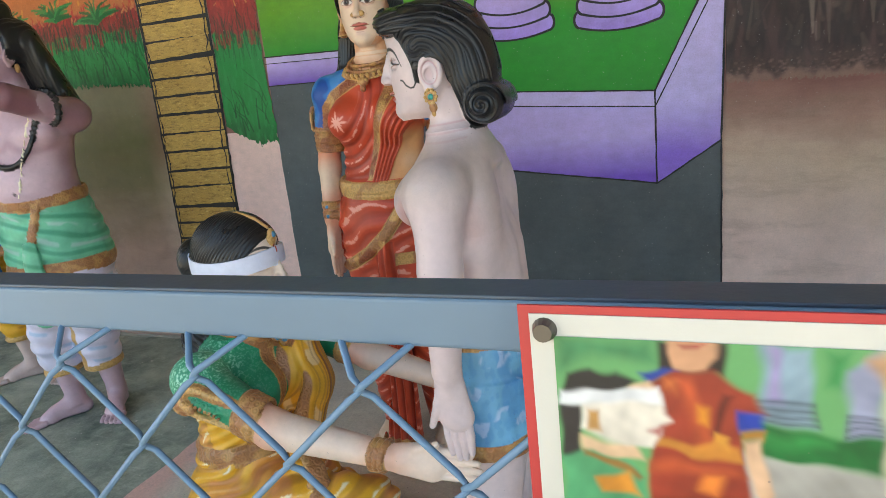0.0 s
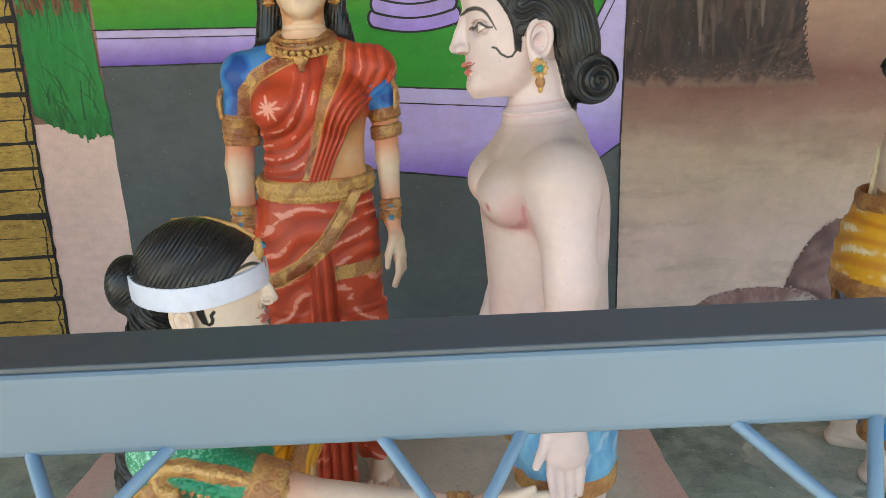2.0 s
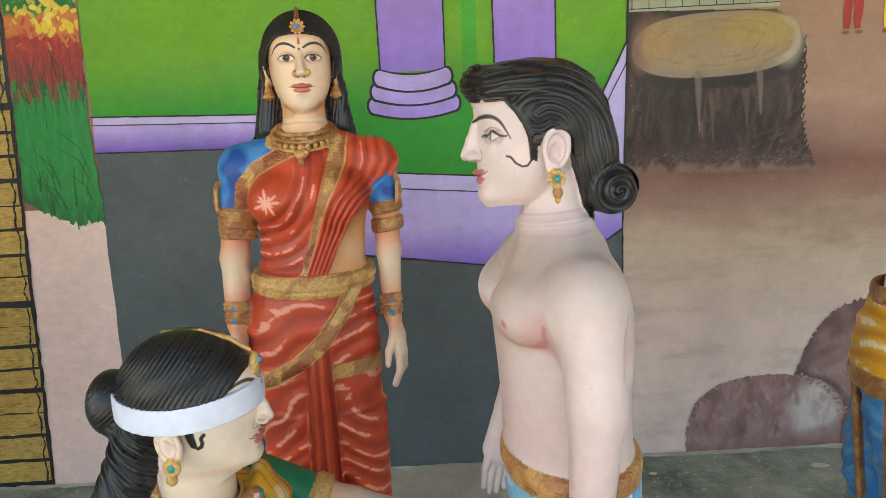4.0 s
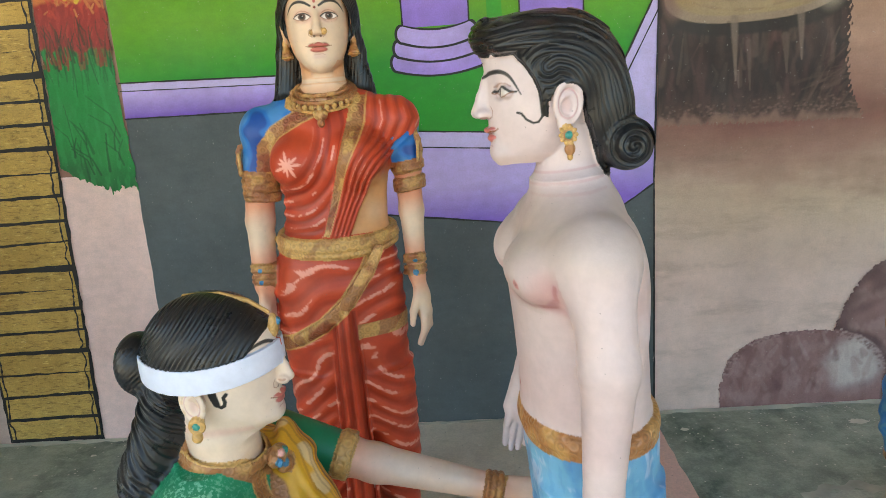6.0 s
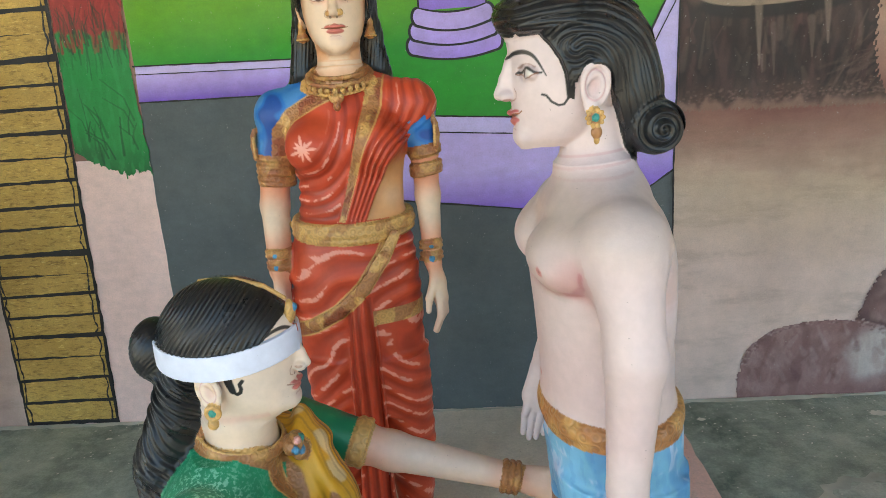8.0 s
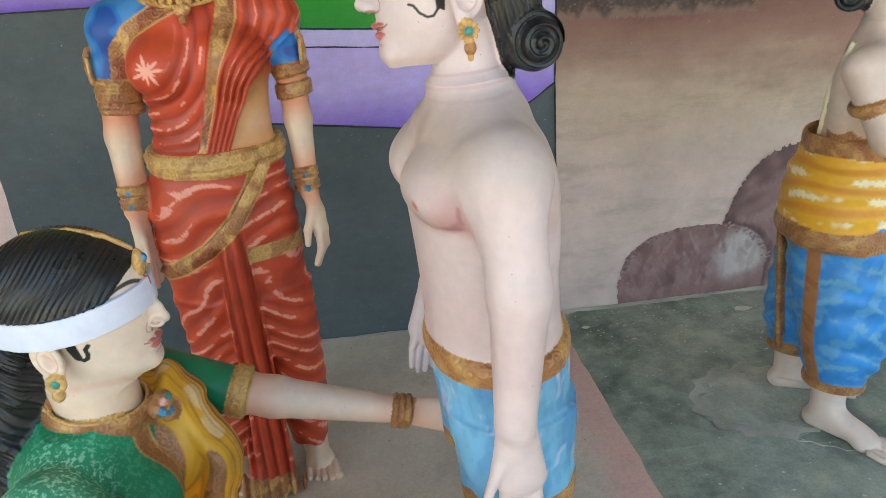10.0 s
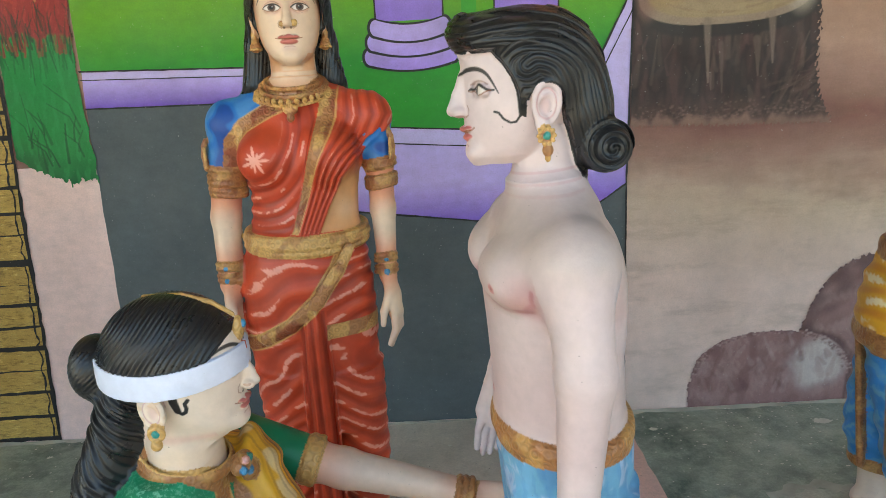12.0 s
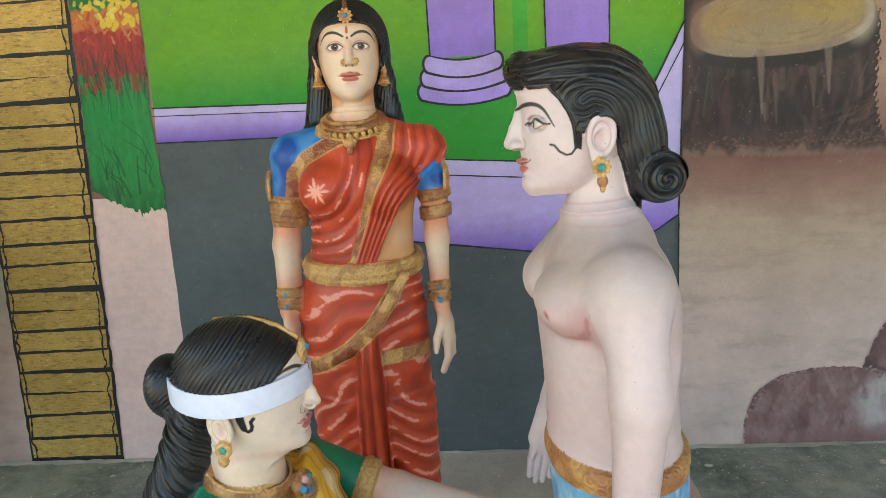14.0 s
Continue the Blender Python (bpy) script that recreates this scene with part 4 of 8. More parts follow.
class Figure:
    """A list of soft solids in the figure's own frame: front is -y, base at z = 0."""

    def __init__(self):
        self.items = []
        self.spin = None

    def put(self, f, lo, hi, kind, coat, k=0.012, op="add", shape=None):
        if self.spin is not None:
            cx, cy, deg = self.spin
            turn = turned(cx, cy, deg)
            f_, s_ = f, shape

            def f(P):
                return f_(turn(P))
            if s_ is not None:
                def shape(P, d):
                    return s_(turn(P), d)
            lo, hi = np.array(lo, np.float32), np.array(hi, np.float32)
            r = float(max(abs(v) for v in (lo[0] - cx, hi[0] - cx, lo[1] - cy, hi[1] - cy))) * 1.42
            lo, hi = (cx - r, cy - r, lo[2]), (cx + r, cy + r, hi[2])
        self.items.append((f, np.array(lo, np.float32), np.array(hi, np.float32), kind, coat, k, op, shape))

    def limb(self, a, b, r1, r2, kind, coat, k=0.012, flat=None, shape=None, op="add"):
        """A tapered round limb from a to b. flat: (axis, factor) squeezes it along an axis."""
        a, b = vec(*a), vec(*b)
        ab, L = b - a, float(((b - a) ** 2).sum()) + 1e-9
        ax = None
        if flat:
            ax = vec(*flat[0])
            ax = ax / np.linalg.norm(ax)

        def f(P):
            q = P - a
            t = np.clip(q @ ab / L, 0, 1)
            d = q - t[..., None] * ab
            if ax is not None:
                d = d + ((d @ ax) * (1 / flat[1] - 1))[..., None] * ax
            return np.sqrt((d * d).sum(-1)) - (r1 + (r2 - r1) * t)
        r = max(r1, r2) * (max(1.0, flat[1]) if flat else 1.0)
        self.put(f, np.minimum(a, b) - r, np.maximum(a, b) + r, kind, coat, k, op, shape)

    def ball(self, c, r, kind, coat, k=0.012, turn=(0, 0, 0), shape=None, op="add"):
        c, rr = vec(*c), vec(*r)
        R = np.array(Euler([radians(v) for v in turn]).to_matrix(), np.float32)

        def f(P):
            q = (P - c) @ R
            k0 = np.sqrt(((q / rr) ** 2).sum(-1))
            k1 = np.sqrt(((q / rr ** 2) ** 2).sum(-1)) + 1e-6
            return k0 * (k0 - 1) / k1
        m = float(max(r))
        self.put(f, c - m, c + m, kind, coat, k, op, shape)

    def loft(self, rows, kind, coat, k=0.012, shape=None, power=2.0):
        """Stacked ovals (z, cx, cy, rx, ry), smoothly joined."""
        rows = sorted(rows)
        z = np.array([r[0] for r in rows], np.float32)
        zz = np.linspace(z[0], z[-1], 120)
        cols = []
        for j in range(1, 5):
            v = np.interp(zz, z, [r[j] for r in rows])
            pad = np.pad(v, 4, mode="edge")
            cols.append(np.convolve(pad, np.ones(9) / 9, "valid"))
        cx, cy, rx, ry = cols

        def f(P):
            h = P[..., 2]
            X, Y = np.interp(h, zz, cx), np.interp(h, zz, cy)
            A, B = np.interp(h, zz, rx), np.interp(h, zz, ry)
            q = ((np.abs(P[..., 0] - X) / A) ** power + (np.abs(P[..., 1] - Y) / B) ** power) ** (1 / power)
            d = (q - 1) * np.minimum(A, B)
            e = np.maximum(z[0] - h, h - z[-1])
            return np.maximum(d, e)
        lo = (min((cx - rx)), min((cy - ry)), z[0])
        hi = (max((cx + rx)), max((cy + ry)), z[-1])
        self.put(f, lo, hi, kind, coat, k, "add", shape)

    def hoop(self, c, rx, ry, r, kind, coat, turn=(0, 0, 0), k=0.004, tall=1.0, shape=None):
        """A ring round an oval; tall stretches its section along the ring's axis."""
        c = vec(*c)
        R = np.array(Euler([radians(v) for v in turn]).to_matrix(), np.float32)

        def f(P):
            q = (P - c) @ R
            a = np.sqrt((q[..., 0] / rx) ** 2 + (q[..., 1] / ry) ** 2)
            d = (a - 1) * min(rx, ry)
            return np.sqrt(d * d + (q[..., 2] / tall) ** 2) - r
        m = max(rx, ry) + r
        mz = max(m if any(turn) else 0, r * tall + 0.005)
        self.put(f, c - vec(m, m, mz), c + vec(m, m, mz), kind, coat, k, "add", shape)

    def mesh(self, h, lo, hi):
        """Surface of the blended solids inside a box, as vertices and quads."""
        lo = np.array(lo, np.float32)
        n = np.ceil((np.array(hi) - lo) / h).astype(int) + 1
        F = np.full(n, 0.06, np.float32)
        ax = [lo[i] + h * np.arange(n[i], dtype=np.float32) for i in range(3)]
        for f, a, b, kind, coat, k, op, shape in self.items:
            m = k + 0.012
            i0 = np.clip(np.floor((a - m - lo) / h).astype(int), 0, n)
            i1 = np.clip(np.ceil((b + m - lo) / h).astype(int) + 1, 0, n)
            if (i1 <= i0).any():
                continue
            sl = tuple(slice(p, q) for p, q in zip(i0, i1))
            P = np.stack(np.meshgrid(*(ax[i][sl[i]] for i in range(3)), indexing="ij"), -1)
            d = f(P).astype(np.float32)
            if shape is not None:
                live = d < 0.02
                d[live] = shape(P[live], d[live]).astype(np.float32)
            if op == "add":
                F[sl] = smin(F[sl], d, k)
            else:
                F[sl] = -smin(-F[sl], d, k)
        S = F < 0
        corner = [S[i:n[0] - 1 + i, j:n[1] - 1 + j, k:n[2] - 1 + k] for i in (0, 1) for j in (0, 1) for k in (0, 1)]
        tot = sum(c.astype(np.int8) for c in corner)
        cells = np.argwhere((tot > 0) & (tot < 8))
        ids = np.full(n - 1, -1, np.int32)
        ids[cells[:, 0], cells[:, 1], cells[:, 2]] = np.arange(len(cells))
        acc, cnt = np.zeros((len(cells), 3), np.float32), np.zeros((len(cells), 1), np.float32)
        offs = [np.array(o) for o in ((0, 0, 0), (0, 0, 1), (0, 1, 0), (0, 1, 1), (1, 0, 0), (1, 0, 1), (1, 1, 0), (1, 1, 1))]
        val = [F[tuple((cells + o).T)] for o in offs]
        for p in range(8):
            for q in range(p + 1, 8):
                if abs(offs[p] - offs[q]).sum() == 1:
                    a, b = val[p], val[q]
                    hit = (a < 0) != (b < 0)
                    t = np.where(hit, a / np.where(hit, a - b, 1), 0)[:, None]
                    acc += np.where(hit[:, None], offs[p] + t * (offs[q] - offs[p]), 0)
                    cnt += hit[:, None]
        verts = lo + h * (cells + acc / np.maximum(cnt, 1))
        quads = []
        for axis in range(3):
            sl0, sl1 = [slice(1, -1)] * 3, [slice(1, -1)] * 3
            sl0[axis], sl1[axis] = slice(0, -1), slice(1, None)
            a, b = S[tuple(sl0)], S[tuple(sl1)]
            for flip in (False, True):
                e = np.argwhere((a & ~b) if not flip else (~a & b))
                base = e + 1
                base[:, axis] -= 1
                u, v = (axis + 1) % 3, (axis + 2) % 3
                c = []
                for du, dv in ((-1, -1), (0, -1), (0, 0), (-1, 0)):
                    p = base.copy()
                    p[:, u] += du
                    p[:, v] += dv
                    c.append(ids[p[:, 0], p[:, 1], p[:, 2]])
                if flip:
                    c = c[::-1]
                quads.append(np.stack(c, 1))
        quads = np.concatenate(quads)
        return verts.astype(np.float32), quads[(quads >= 0).all(1)]

    def owner(self, V):
        best, idx = np.full(len(V), 9.0, np.float32), np.zeros(len(V), np.int32)
        for i, (f, a, b, kind, coat, k, op, shape) in enumerate(self.items):
            if op != "add":
                continue
            sel = np.flatnonzero(((V > a - 0.03) & (V < b + 0.03)).all(1))
            if not len(sel):
                continue
            d = f(V[sel])
            if shape is not None:
                d = shape(V[sel], d)
            d = d - (0.002 if kind in ("gold", "hair") else 0.0)
            won = d < best[sel]
            best[sel[won]] = d[won]
            idx[sel[won]] = i
        return idx

    def build(self, name, label, where, boxes, brush):
        """One mesh out of one or more boxes of different fineness; brush(V, coat names) repaints."""
        VV, QQ, off = [], [], 0
        for h, lo, hi in boxes:
            v, q = self.mesh(h, lo, hi)
            VV.append(v)
            QQ.append(q + off)
            off += len(v)
        V, Q = np.concatenate(VV), np.concatenate(QQ)
        own = self.owner(V)
        names = np.array([it[4] for it in self.items])[own]
        kinds = np.array([KINDS.index(it[3]) for it in self.items])[own]
        C = np.zeros((len(V), 3), np.float32)
        for nm in set(names):
            C[names == nm] = PAINT[nm]
        kinds = kinds.copy()
        self.fleck = np.zeros((len(V), 1), np.float32)
        C = brush(V, names, C, kinds)
        me = bpy.data.meshes.new(name)
        me.vertices.add(len(V))
        me.vertices.foreach_set("co", V.ravel())
        me.loops.add(len(Q) * 4)
        me.loops.foreach_set("vertex_index", Q.ravel().astype(np.int32))
        me.polygons.add(len(Q))
        me.polygons.foreach_set("loop_start", np.arange(len(Q), dtype=np.int32) * 4)
        me.polygons.foreach_set("use_smooth", np.ones(len(Q), bool))
        for kd in KINDS:
            me.materials.append(COAT[kd])
        me.polygons.foreach_set("material_index", kinds[Q[:, 0]].astype(np.int32))
        at = me.color_attributes.new("coat", "FLOAT_COLOR", "POINT")
        at.data.foreach_set("color", np.concatenate([np.clip(C, 0, 1), np.clip(self.fleck, 0, 1)], 1).astype(np.float32).ravel())
        me.update()
        me.validate()
        ob = new(name, me)
        ob.matrix_world = where
        return tagged(ob, label, "statue")


PAINT = {k: vec(*rgb(*v)) for k, v in {
    "skin_w": (214, 187, 162), "skin_m": (203, 184, 183), "skin_k": (216, 197, 181), "skin_b": (200, 172, 182), "skin_d": (212, 190, 176),
    "red": (182, 66, 40), "blue": (34, 104, 178), "sky": (110, 164, 198), "green": (28, 122, 84), "mint": (110, 186, 150), "yellow": (218, 163, 46),
    "gold": (160, 110, 68), "goldy": (196, 154, 92), "hair": (30, 30, 32), "white": (206, 210, 228), "brown": (130, 76, 46), "lip": (180, 84, 78), "black": (24, 22, 22), "eyewhite": (214, 204, 198),
    "gem": (60, 140, 130), "bluegem": (70, 130, 170), "pale": (214, 206, 222), "indigo": (58, 134, 204), "bead": (42, 38, 36), "cream": (236, 222, 190), "rose": (206, 150, 140), "shadowpink": (190, 150, 150), "mauve": (134, 92, 100), "belly": (206, 154, 104), "darkbrown": (74, 46, 34), "dusk": (184, 166, 158), "creaserose": (168, 108, 112),
    "maroon": (120, 34, 24), "vermilion": (206, 84, 50), "strokepink": (226, 158, 140), "navy": (18, 52, 128), "tan": (206, 148, 104), "terracotta": (208, 132, 98)}.items()}


def tint(C, mask, name, amount=1.0):
    m = (mask * amount)[:, None] if mask.dtype != bool else (mask.astype(np.float32) * amount)[:, None]
    C[:] = C * (1 - m) + PAINT[name] * m


def head_base(F, c, skin, rows, nose, lips, ear=(0.010, -0.015, 1.0, 0.074), eye=(0.031, 0.008), chin=(-0.078, -0.084), full=2.1):
    """Skull, face, nose, lips and ears round the centre c, facing -y. rows: (z, front, half width, back) of the head's levels;
    nose: bridge and tip as (y, z, radius); lips: front of the upper and the lower lip as (y, z); ear: y, z, size and x; eye and chin: their middles."""
    x, y, z = c
    F.loft([(z + h, x, y + (f + b) / 2, w, (b - f) / 2) for h, f, w, b in rows], "skin", skin, 0.02, None, full)
    (by, bz, br), (ty, tz, tr) = nose
    F.ball((x, y + chin[0], z + chin[1]), (0.021, 0.013, 0.014), "skin", skin, 0.016)
    ey, ez, es, ex = ear
    ww, ff, bb = (float(np.interp(eye[1], [r[0] for r in rows], [r[k] for r in rows])) for k in (2, 1, 3))
    yy = (ff + bb) / 2 - (bb - ff) / 2 * (1 - (eye[0] / ww) ** full) ** (1 / full)
    for s in (-1, 1):
        F.ball((x + s * 0.0105, y + ty + 0.0085, z + tz - 0.003), (0.0075, 0.0105, 0.0072), "skin", skin, 0.004)
        F.ball((x + s * eye[0], y + yy - 0.003, z + eye[1] + 0.001), (0.017, 0.0055, 0.0105), "skin", skin, 0.006, op="cut")
        F.ball((x + s * eye[0], y + yy + 0.0085, z + eye[1]), (0.0185, 0.0105, 0.0105), "skin", skin, 0.003)
        F.ball((x + s * ex, y + ey, z + ez), (0.007, 0.020 * es, 0.029 * es), "skin", skin, 0.003, (0, s * 8, s * 12))
        F.hoop((x + s * (ex + 0.0055), y + ey + 0.001, z + ez + 0.003), 0.0275 * es, 0.0185 * es, 0.0040, "skin", skin, (0, 90 + s * 8, s * 12), 0.003)
        F.hoop((x + s * (ex + 0.0060), y + ey + 0.001, z + ez - 0.001), 0.0165 * es, 0.0110 * es, 0.0027, "skin", skin, (0, 90 + s * 8, s * 12), 0.003)
        F.ball((x + s * (ex + 0.005), y + ey - 0.005, z + ez - 0.027 * es), (0.006, 0.0090, 0.011), "skin", skin, 0.005)
    for s in (-1, 1):
        F.ball((x + s * (ex + 0.010), y + ey - 0.004, z + ez - 0.003), (0.0055, 0.0060 * es, 0.010 * es), "skin", skin, 0.004, op="cut")
    F.limb((x, y + by + 0.007, z + bz), (x, y + ty + 0.010, z + tz + 0.002), br * 1.1, tr * 1.15, "skin", skin, 0.008)
    F.limb((x, y + by, z + bz), (x, y + (by + ty) / 2 - 0.001, z + (bz + tz) / 2), br, br * 0.95, "skin", skin, 0.009)
    F.limb((x, y + (by + ty) / 2 - 0.001, z + (bz + tz) / 2), (x, y + ty, z + tz), br * 0.95, tr, "skin", skin, 0.005)
    (uy, uz), (ly, lz) = lips
    F.ball((x, y + uy + 0.0095, z + uz), (0.0215, 0.0095, 0.0050), "skin", skin, 0.003)
    F.ball((x, y + ly + 0.0085, z + lz), (0.0165, 0.0085, 0.0056), "skin", skin, 0.003)


MAN_HEAD = dict(rows=[(-0.1005, -0.078, 0.020, -0.012), (-0.094, -0.086, 0.035, 0.018), (-0.083, -0.0905, 0.047, 0.034), (-0.067, -0.0900, 0.057, 0.048), (-0.045, -0.0950, 0.065, 0.060),
                      (-0.02, -0.0955, 0.070, 0.075), (0.01, -0.0955, 0.072, 0.088), (0.035, -0.0980, 0.071, 0.092), (0.055, -0.0955, 0.064, 0.090), (0.08, -0.070, 0.050, 0.075), (0.10, -0.04, 0.035, 0.050)],
                nose=((-0.0955, 0.018, 0.0060), (-0.1110, -0.0250, 0.0085)), lips=((-0.1020, -0.0510), (-0.0975, -0.0625)), ear=(0.004, -0.021, 0.96, 0.072), eye=(0.037, 0.001), full=1.8)
WOMAN_HEAD = dict(rows=[(-0.111, -0.066, 0.020, -0.010), (-0.104, -0.079, 0.033, 0.020), (-0.093, -0.0845, 0.046, 0.030), (-0.070, -0.0840, 0.060, 0.045), (-0.045, -0.0870, 0.0675, 0.060),
                        (-0.02, -0.0880, 0.0720, 0.070), (0.01, -0.0885, 0.0745, 0.085), (0.04, -0.0905, 0.0755, 0.090), (0.06, -0.086, 0.0735, 0.090), (0.09, -0.060, 0.060, 0.070), (0.11, -0.02, 0.03, 0.040)],
                  nose=((-0.0870, 0.016, 0.0062), (-0.1035, -0.0225, 0.0088)), lips=((-0.0945, -0.0525), (-0.0905, -0.0625)), ear=(0.012, -0.012, 0.90, 0.075), eye=(0.031, 0.009), chin=(-0.072, -0.094))
KNEEL_HEAD = dict(rows=[(-0.109, -0.050, 0.020, 0.0), (-0.101, -0.068, 0.035, 0.020), (-0.092, -0.0795, 0.043, 0.030), (-0.08, -0.0870, 0.051, 0.040), (-0.067, -0.0868, 0.059, 0.050), (-0.045, -0.0885, 0.0665, 0.060),
                        (-0.02, -0.0910, 0.0715, 0.070), (0.01, -0.0940, 0.0750, 0.090), (0.045, -0.0955, 0.0765, 0.100), (0.065, -0.0920, 0.0750, 0.100), (0.09, -0.070, 0.060, 0.085), (0.11, -0.03, 0.03, 0.050)],
                  nose=((-0.0945, 0.018, 0.0060), (-0.1085, -0.0185, 0.0075)), lips=((-0.0965, -0.0475), (-0.0935, -0.0580)), ear=(0.024, -0.029, 1.0, 0.076), eye=(0.031, 0.010), chin=(-0.076, -0.081), full=1.85)


def hand(F, wrist, tip, thumb_dir, skin, spread, w=0.018, size=1.0):
    """A slim hand: palm, four fingers and a thumb. spread: the direction across the knuckles."""
    a, b = Vector(wrist), Vector(tip)
    d = b - a
    s = Vector(spread).normalized()
    n = d.normalized().cross(s)
    mid = a + d * 0.48
    F.limb(a, a + d * 0.2, w * 1.05, w * 1.1, "skin", skin, 0.015, (n, 0.85))
    F.limb(a + d * 0.18, mid, w * 1.55, w * 1.9, "skin", skin, 0.012, (n, 0.48))
    for i in range(4):
        o = s * ((i - 1.5) * w * 0.82)
        l = (0.90, 1.0, 0.96, 0.84)[i]
        F.limb(mid + o * 0.9, mid + o * 0.95 + d * (0.52 * l * 0.55), w * 0.44, w * 0.41, "skin", skin, 0.0018)
        F.limb(mid + o * 0.95 + d * (0.52 * l * 0.55), mid + o * 0.85 + d * 0.52 * l + n * 0.002, w * 0.41, w * 0.30, "skin", skin, 0.0015)
    t = Vector(thumb_dir)
    F.limb(a + d * 0.18 + s * (0.6 * w if t.dot(s) > 0 else -0.6 * w), a + d * 0.30 + t * 0.6, w * 0.6, w * 0.5, "skin", skin, 0.01)
    F.limb(a + d * 0.30 + t * 0.6, a + d * 0.50 + t, w * 0.5, w * 0.34, "skin", skin, 0.004)


def foot(F, heel, toe, skin, r=0.034):
    h, t = Vector(heel), Vector(toe)
    d = t - h
    s = d.cross(Vector((0, 0, 1))).normalized()
    F.limb(h + Vector((0, 0, 0.028)), h + d * 0.45 + Vector((0, 0, 0.030)), 0.030, 0.030, "skin", skin, 0.02)
    F.limb(h + d * 0.12 + Vector((0, 0, 0.07)), h + d * 0.62 + Vector((0, 0, 0.022)), 0.032, 0.022, "skin", skin, 0.02)
    F.limb(h + d * 0.55 - s * 0.018 + Vector((0, 0, 0.018)), h + d * 0.55 + s * 0.02 + Vector((0, 0, 0.016)), 0.022, 0.02, "skin", skin, 0.02)
    for i in range(5):
        o = s * ((i - 2) * 0.0185)
        l = (1.0, 1.0, 0.96, 0.91, 0.85)[i]
        F.limb(h + d * 0.66 + o + Vector((0, 0, 0.014)), h + d * (0.95 * l) + o * 1.05 + Vector((0, 0, 0.010)), 0.0092 if i else 0.0125, 0.0088 if i else 0.0120, "skin", skin, 0.0022)


def paint_face(V, C, c, M, eye=(0.0315, 0.0205, 0.0095, 0.009), iris=0.0, brow=((0.010, 0.0325), (0.024, 0.0405), (0.042, 0.0430), (0.060, 0.0370), (0.080, 0.0200)), heavy=0.0033,
               closed=False, mouth=(-0.0525, -0.0625, 0.0205, 0.0), ear_at=(0.016, -0.008), blush="rose"):
    """Painted brows, eyes and lips on the skin M. Widths run round the face from its middle; eye: middle, half width, half height, level;
    mouth: levels of the upper and the lower lip, half width, rise of the corners."""
    x, y, z = V[:, 0] - c[0], V[:, 1] - c[1], V[:, 2] - c[2]
    front = M & (y < -0.030)
    side = np.abs(x)
    ear = M & (side > 0.066) & (y > -0.020)
    # shade painted into the hollows of the ears
    tint(C, ear * smooth(0.012, 0.003, np.hypot(y - ear_at[0] + 0.002, (z - ear_at[1]) * 0.6)), "shadowpink", 0.45)
    tint(C, ear * smooth(0.0022, 0.0008, np.abs(np.hypot((y - ear_at[0]) / 0.7, z - ear_at[1] - 0.002) - 0.0195)), "shadowpink", 0.8)
    ax = 0.070 * np.arctan2(side, -(y + 0.020))
    ex, ew, eh, ez = eye
    if not closed:
        bow = 1 - ((ax - ex) / ew) ** 2
        lid, low = ez + eh * bow * 0.95, ez - eh * bow * 0.75
        inside = front & (np.abs(ax - ex) < ew)
        tint(C, front * smooth(1.5, 0.6, np.hypot((ax - ex) / (ew * 1.05), (z - ez - 0.003) / 0.015)), blush, 0.45)
        opn = inside * smooth(-0.0006, 0.0007, np.minimum(lid - z, z - low))
        tint(C, opn, "eyewhite")
        ring = np.hypot(ax - ex - iris, z - ez - 0.0012) / (eh * 0.80)
        tint(C, opn * smooth(1.12, 0.92, ring), "darkbrown", 0.95)
        tint(C, opn * smooth(0.70, 0.45, ring), "black")
        # small glint painted on the iris
        tint(C, opn * smooth(0.0016, 0.0008, np.hypot(ax - ex - iris + 0.0016, z - ez - 0.0030)), "eyewhite", 0.8)
        arch = [(ex + ew * k, ez + eh * (1 - k * k) * 0.95) for k in (-1.0, -0.75, -0.5, -0.25, 0, 0.25, 0.5, 0.75, 1.0)] + [(ex + ew * 1.22, ez + 0.0002)]
        under = [(ex + ew * k, ez - eh * (1 - k * k) * 0.75) for k in (-1.0, -0.5, 0, 0.5, 1.0)]
        tint(C, front * smooth(0.0022, 0.0008, seg2(ax, z, arch)), "black", 0.95)
        tint(C, front * smooth(0.0014, 0.0004, seg2(ax, z, under)), "brown", 0.75)
        crease = [(ex + ew * k, ez + 0.0050 + eh * (1 - k * k) * 0.95) for k in (-0.8, -0.4, 0, 0.4, 0.8)]
        tint(C, front * smooth(0.0014, 0.0004, seg2(ax, z, crease)), "brown", 0.5)
    b = seg2(ax, z, bend_line(list(brow), 4))
    at = np.clip((ax - brow[0][0]) / (brow[-1][0] - brow[0][0]), 0, 1)
    w = heavy * (0.70 + 1.3 * at - 1.75 * at * at)
    tint(C, front * smooth(0.0009, -0.0008, b - w), "black", 0.96)
    uz, lz, mw, rise = mouth
    lift = rise * (side / 0.028) ** 2
    up = (side / (mw + 0.004)) ** 2 + ((z - uz - lift + 0.0005 - 0.0018 * np.cos(side * 260) * (side < 0.012)) / 0.0052) ** 2
    dn = (side / mw) ** 2 + ((z - lz - lift) / 0.0060) ** 2
    lipped = M & (y < -0.058)
    mid = (uz + lz) / 2 + 0.0006
    tint(C, lipped * smooth(1.15, 0.80, np.minimum(up, dn)), "lip", 0.88)
    tint(C, lipped * smooth(0.0014, 0.0004, seg2(side, z - lift, [(0, mid), (0.016, mid + 0.0007), (mw + 0.0085, mid + 0.0026)])), "brown")
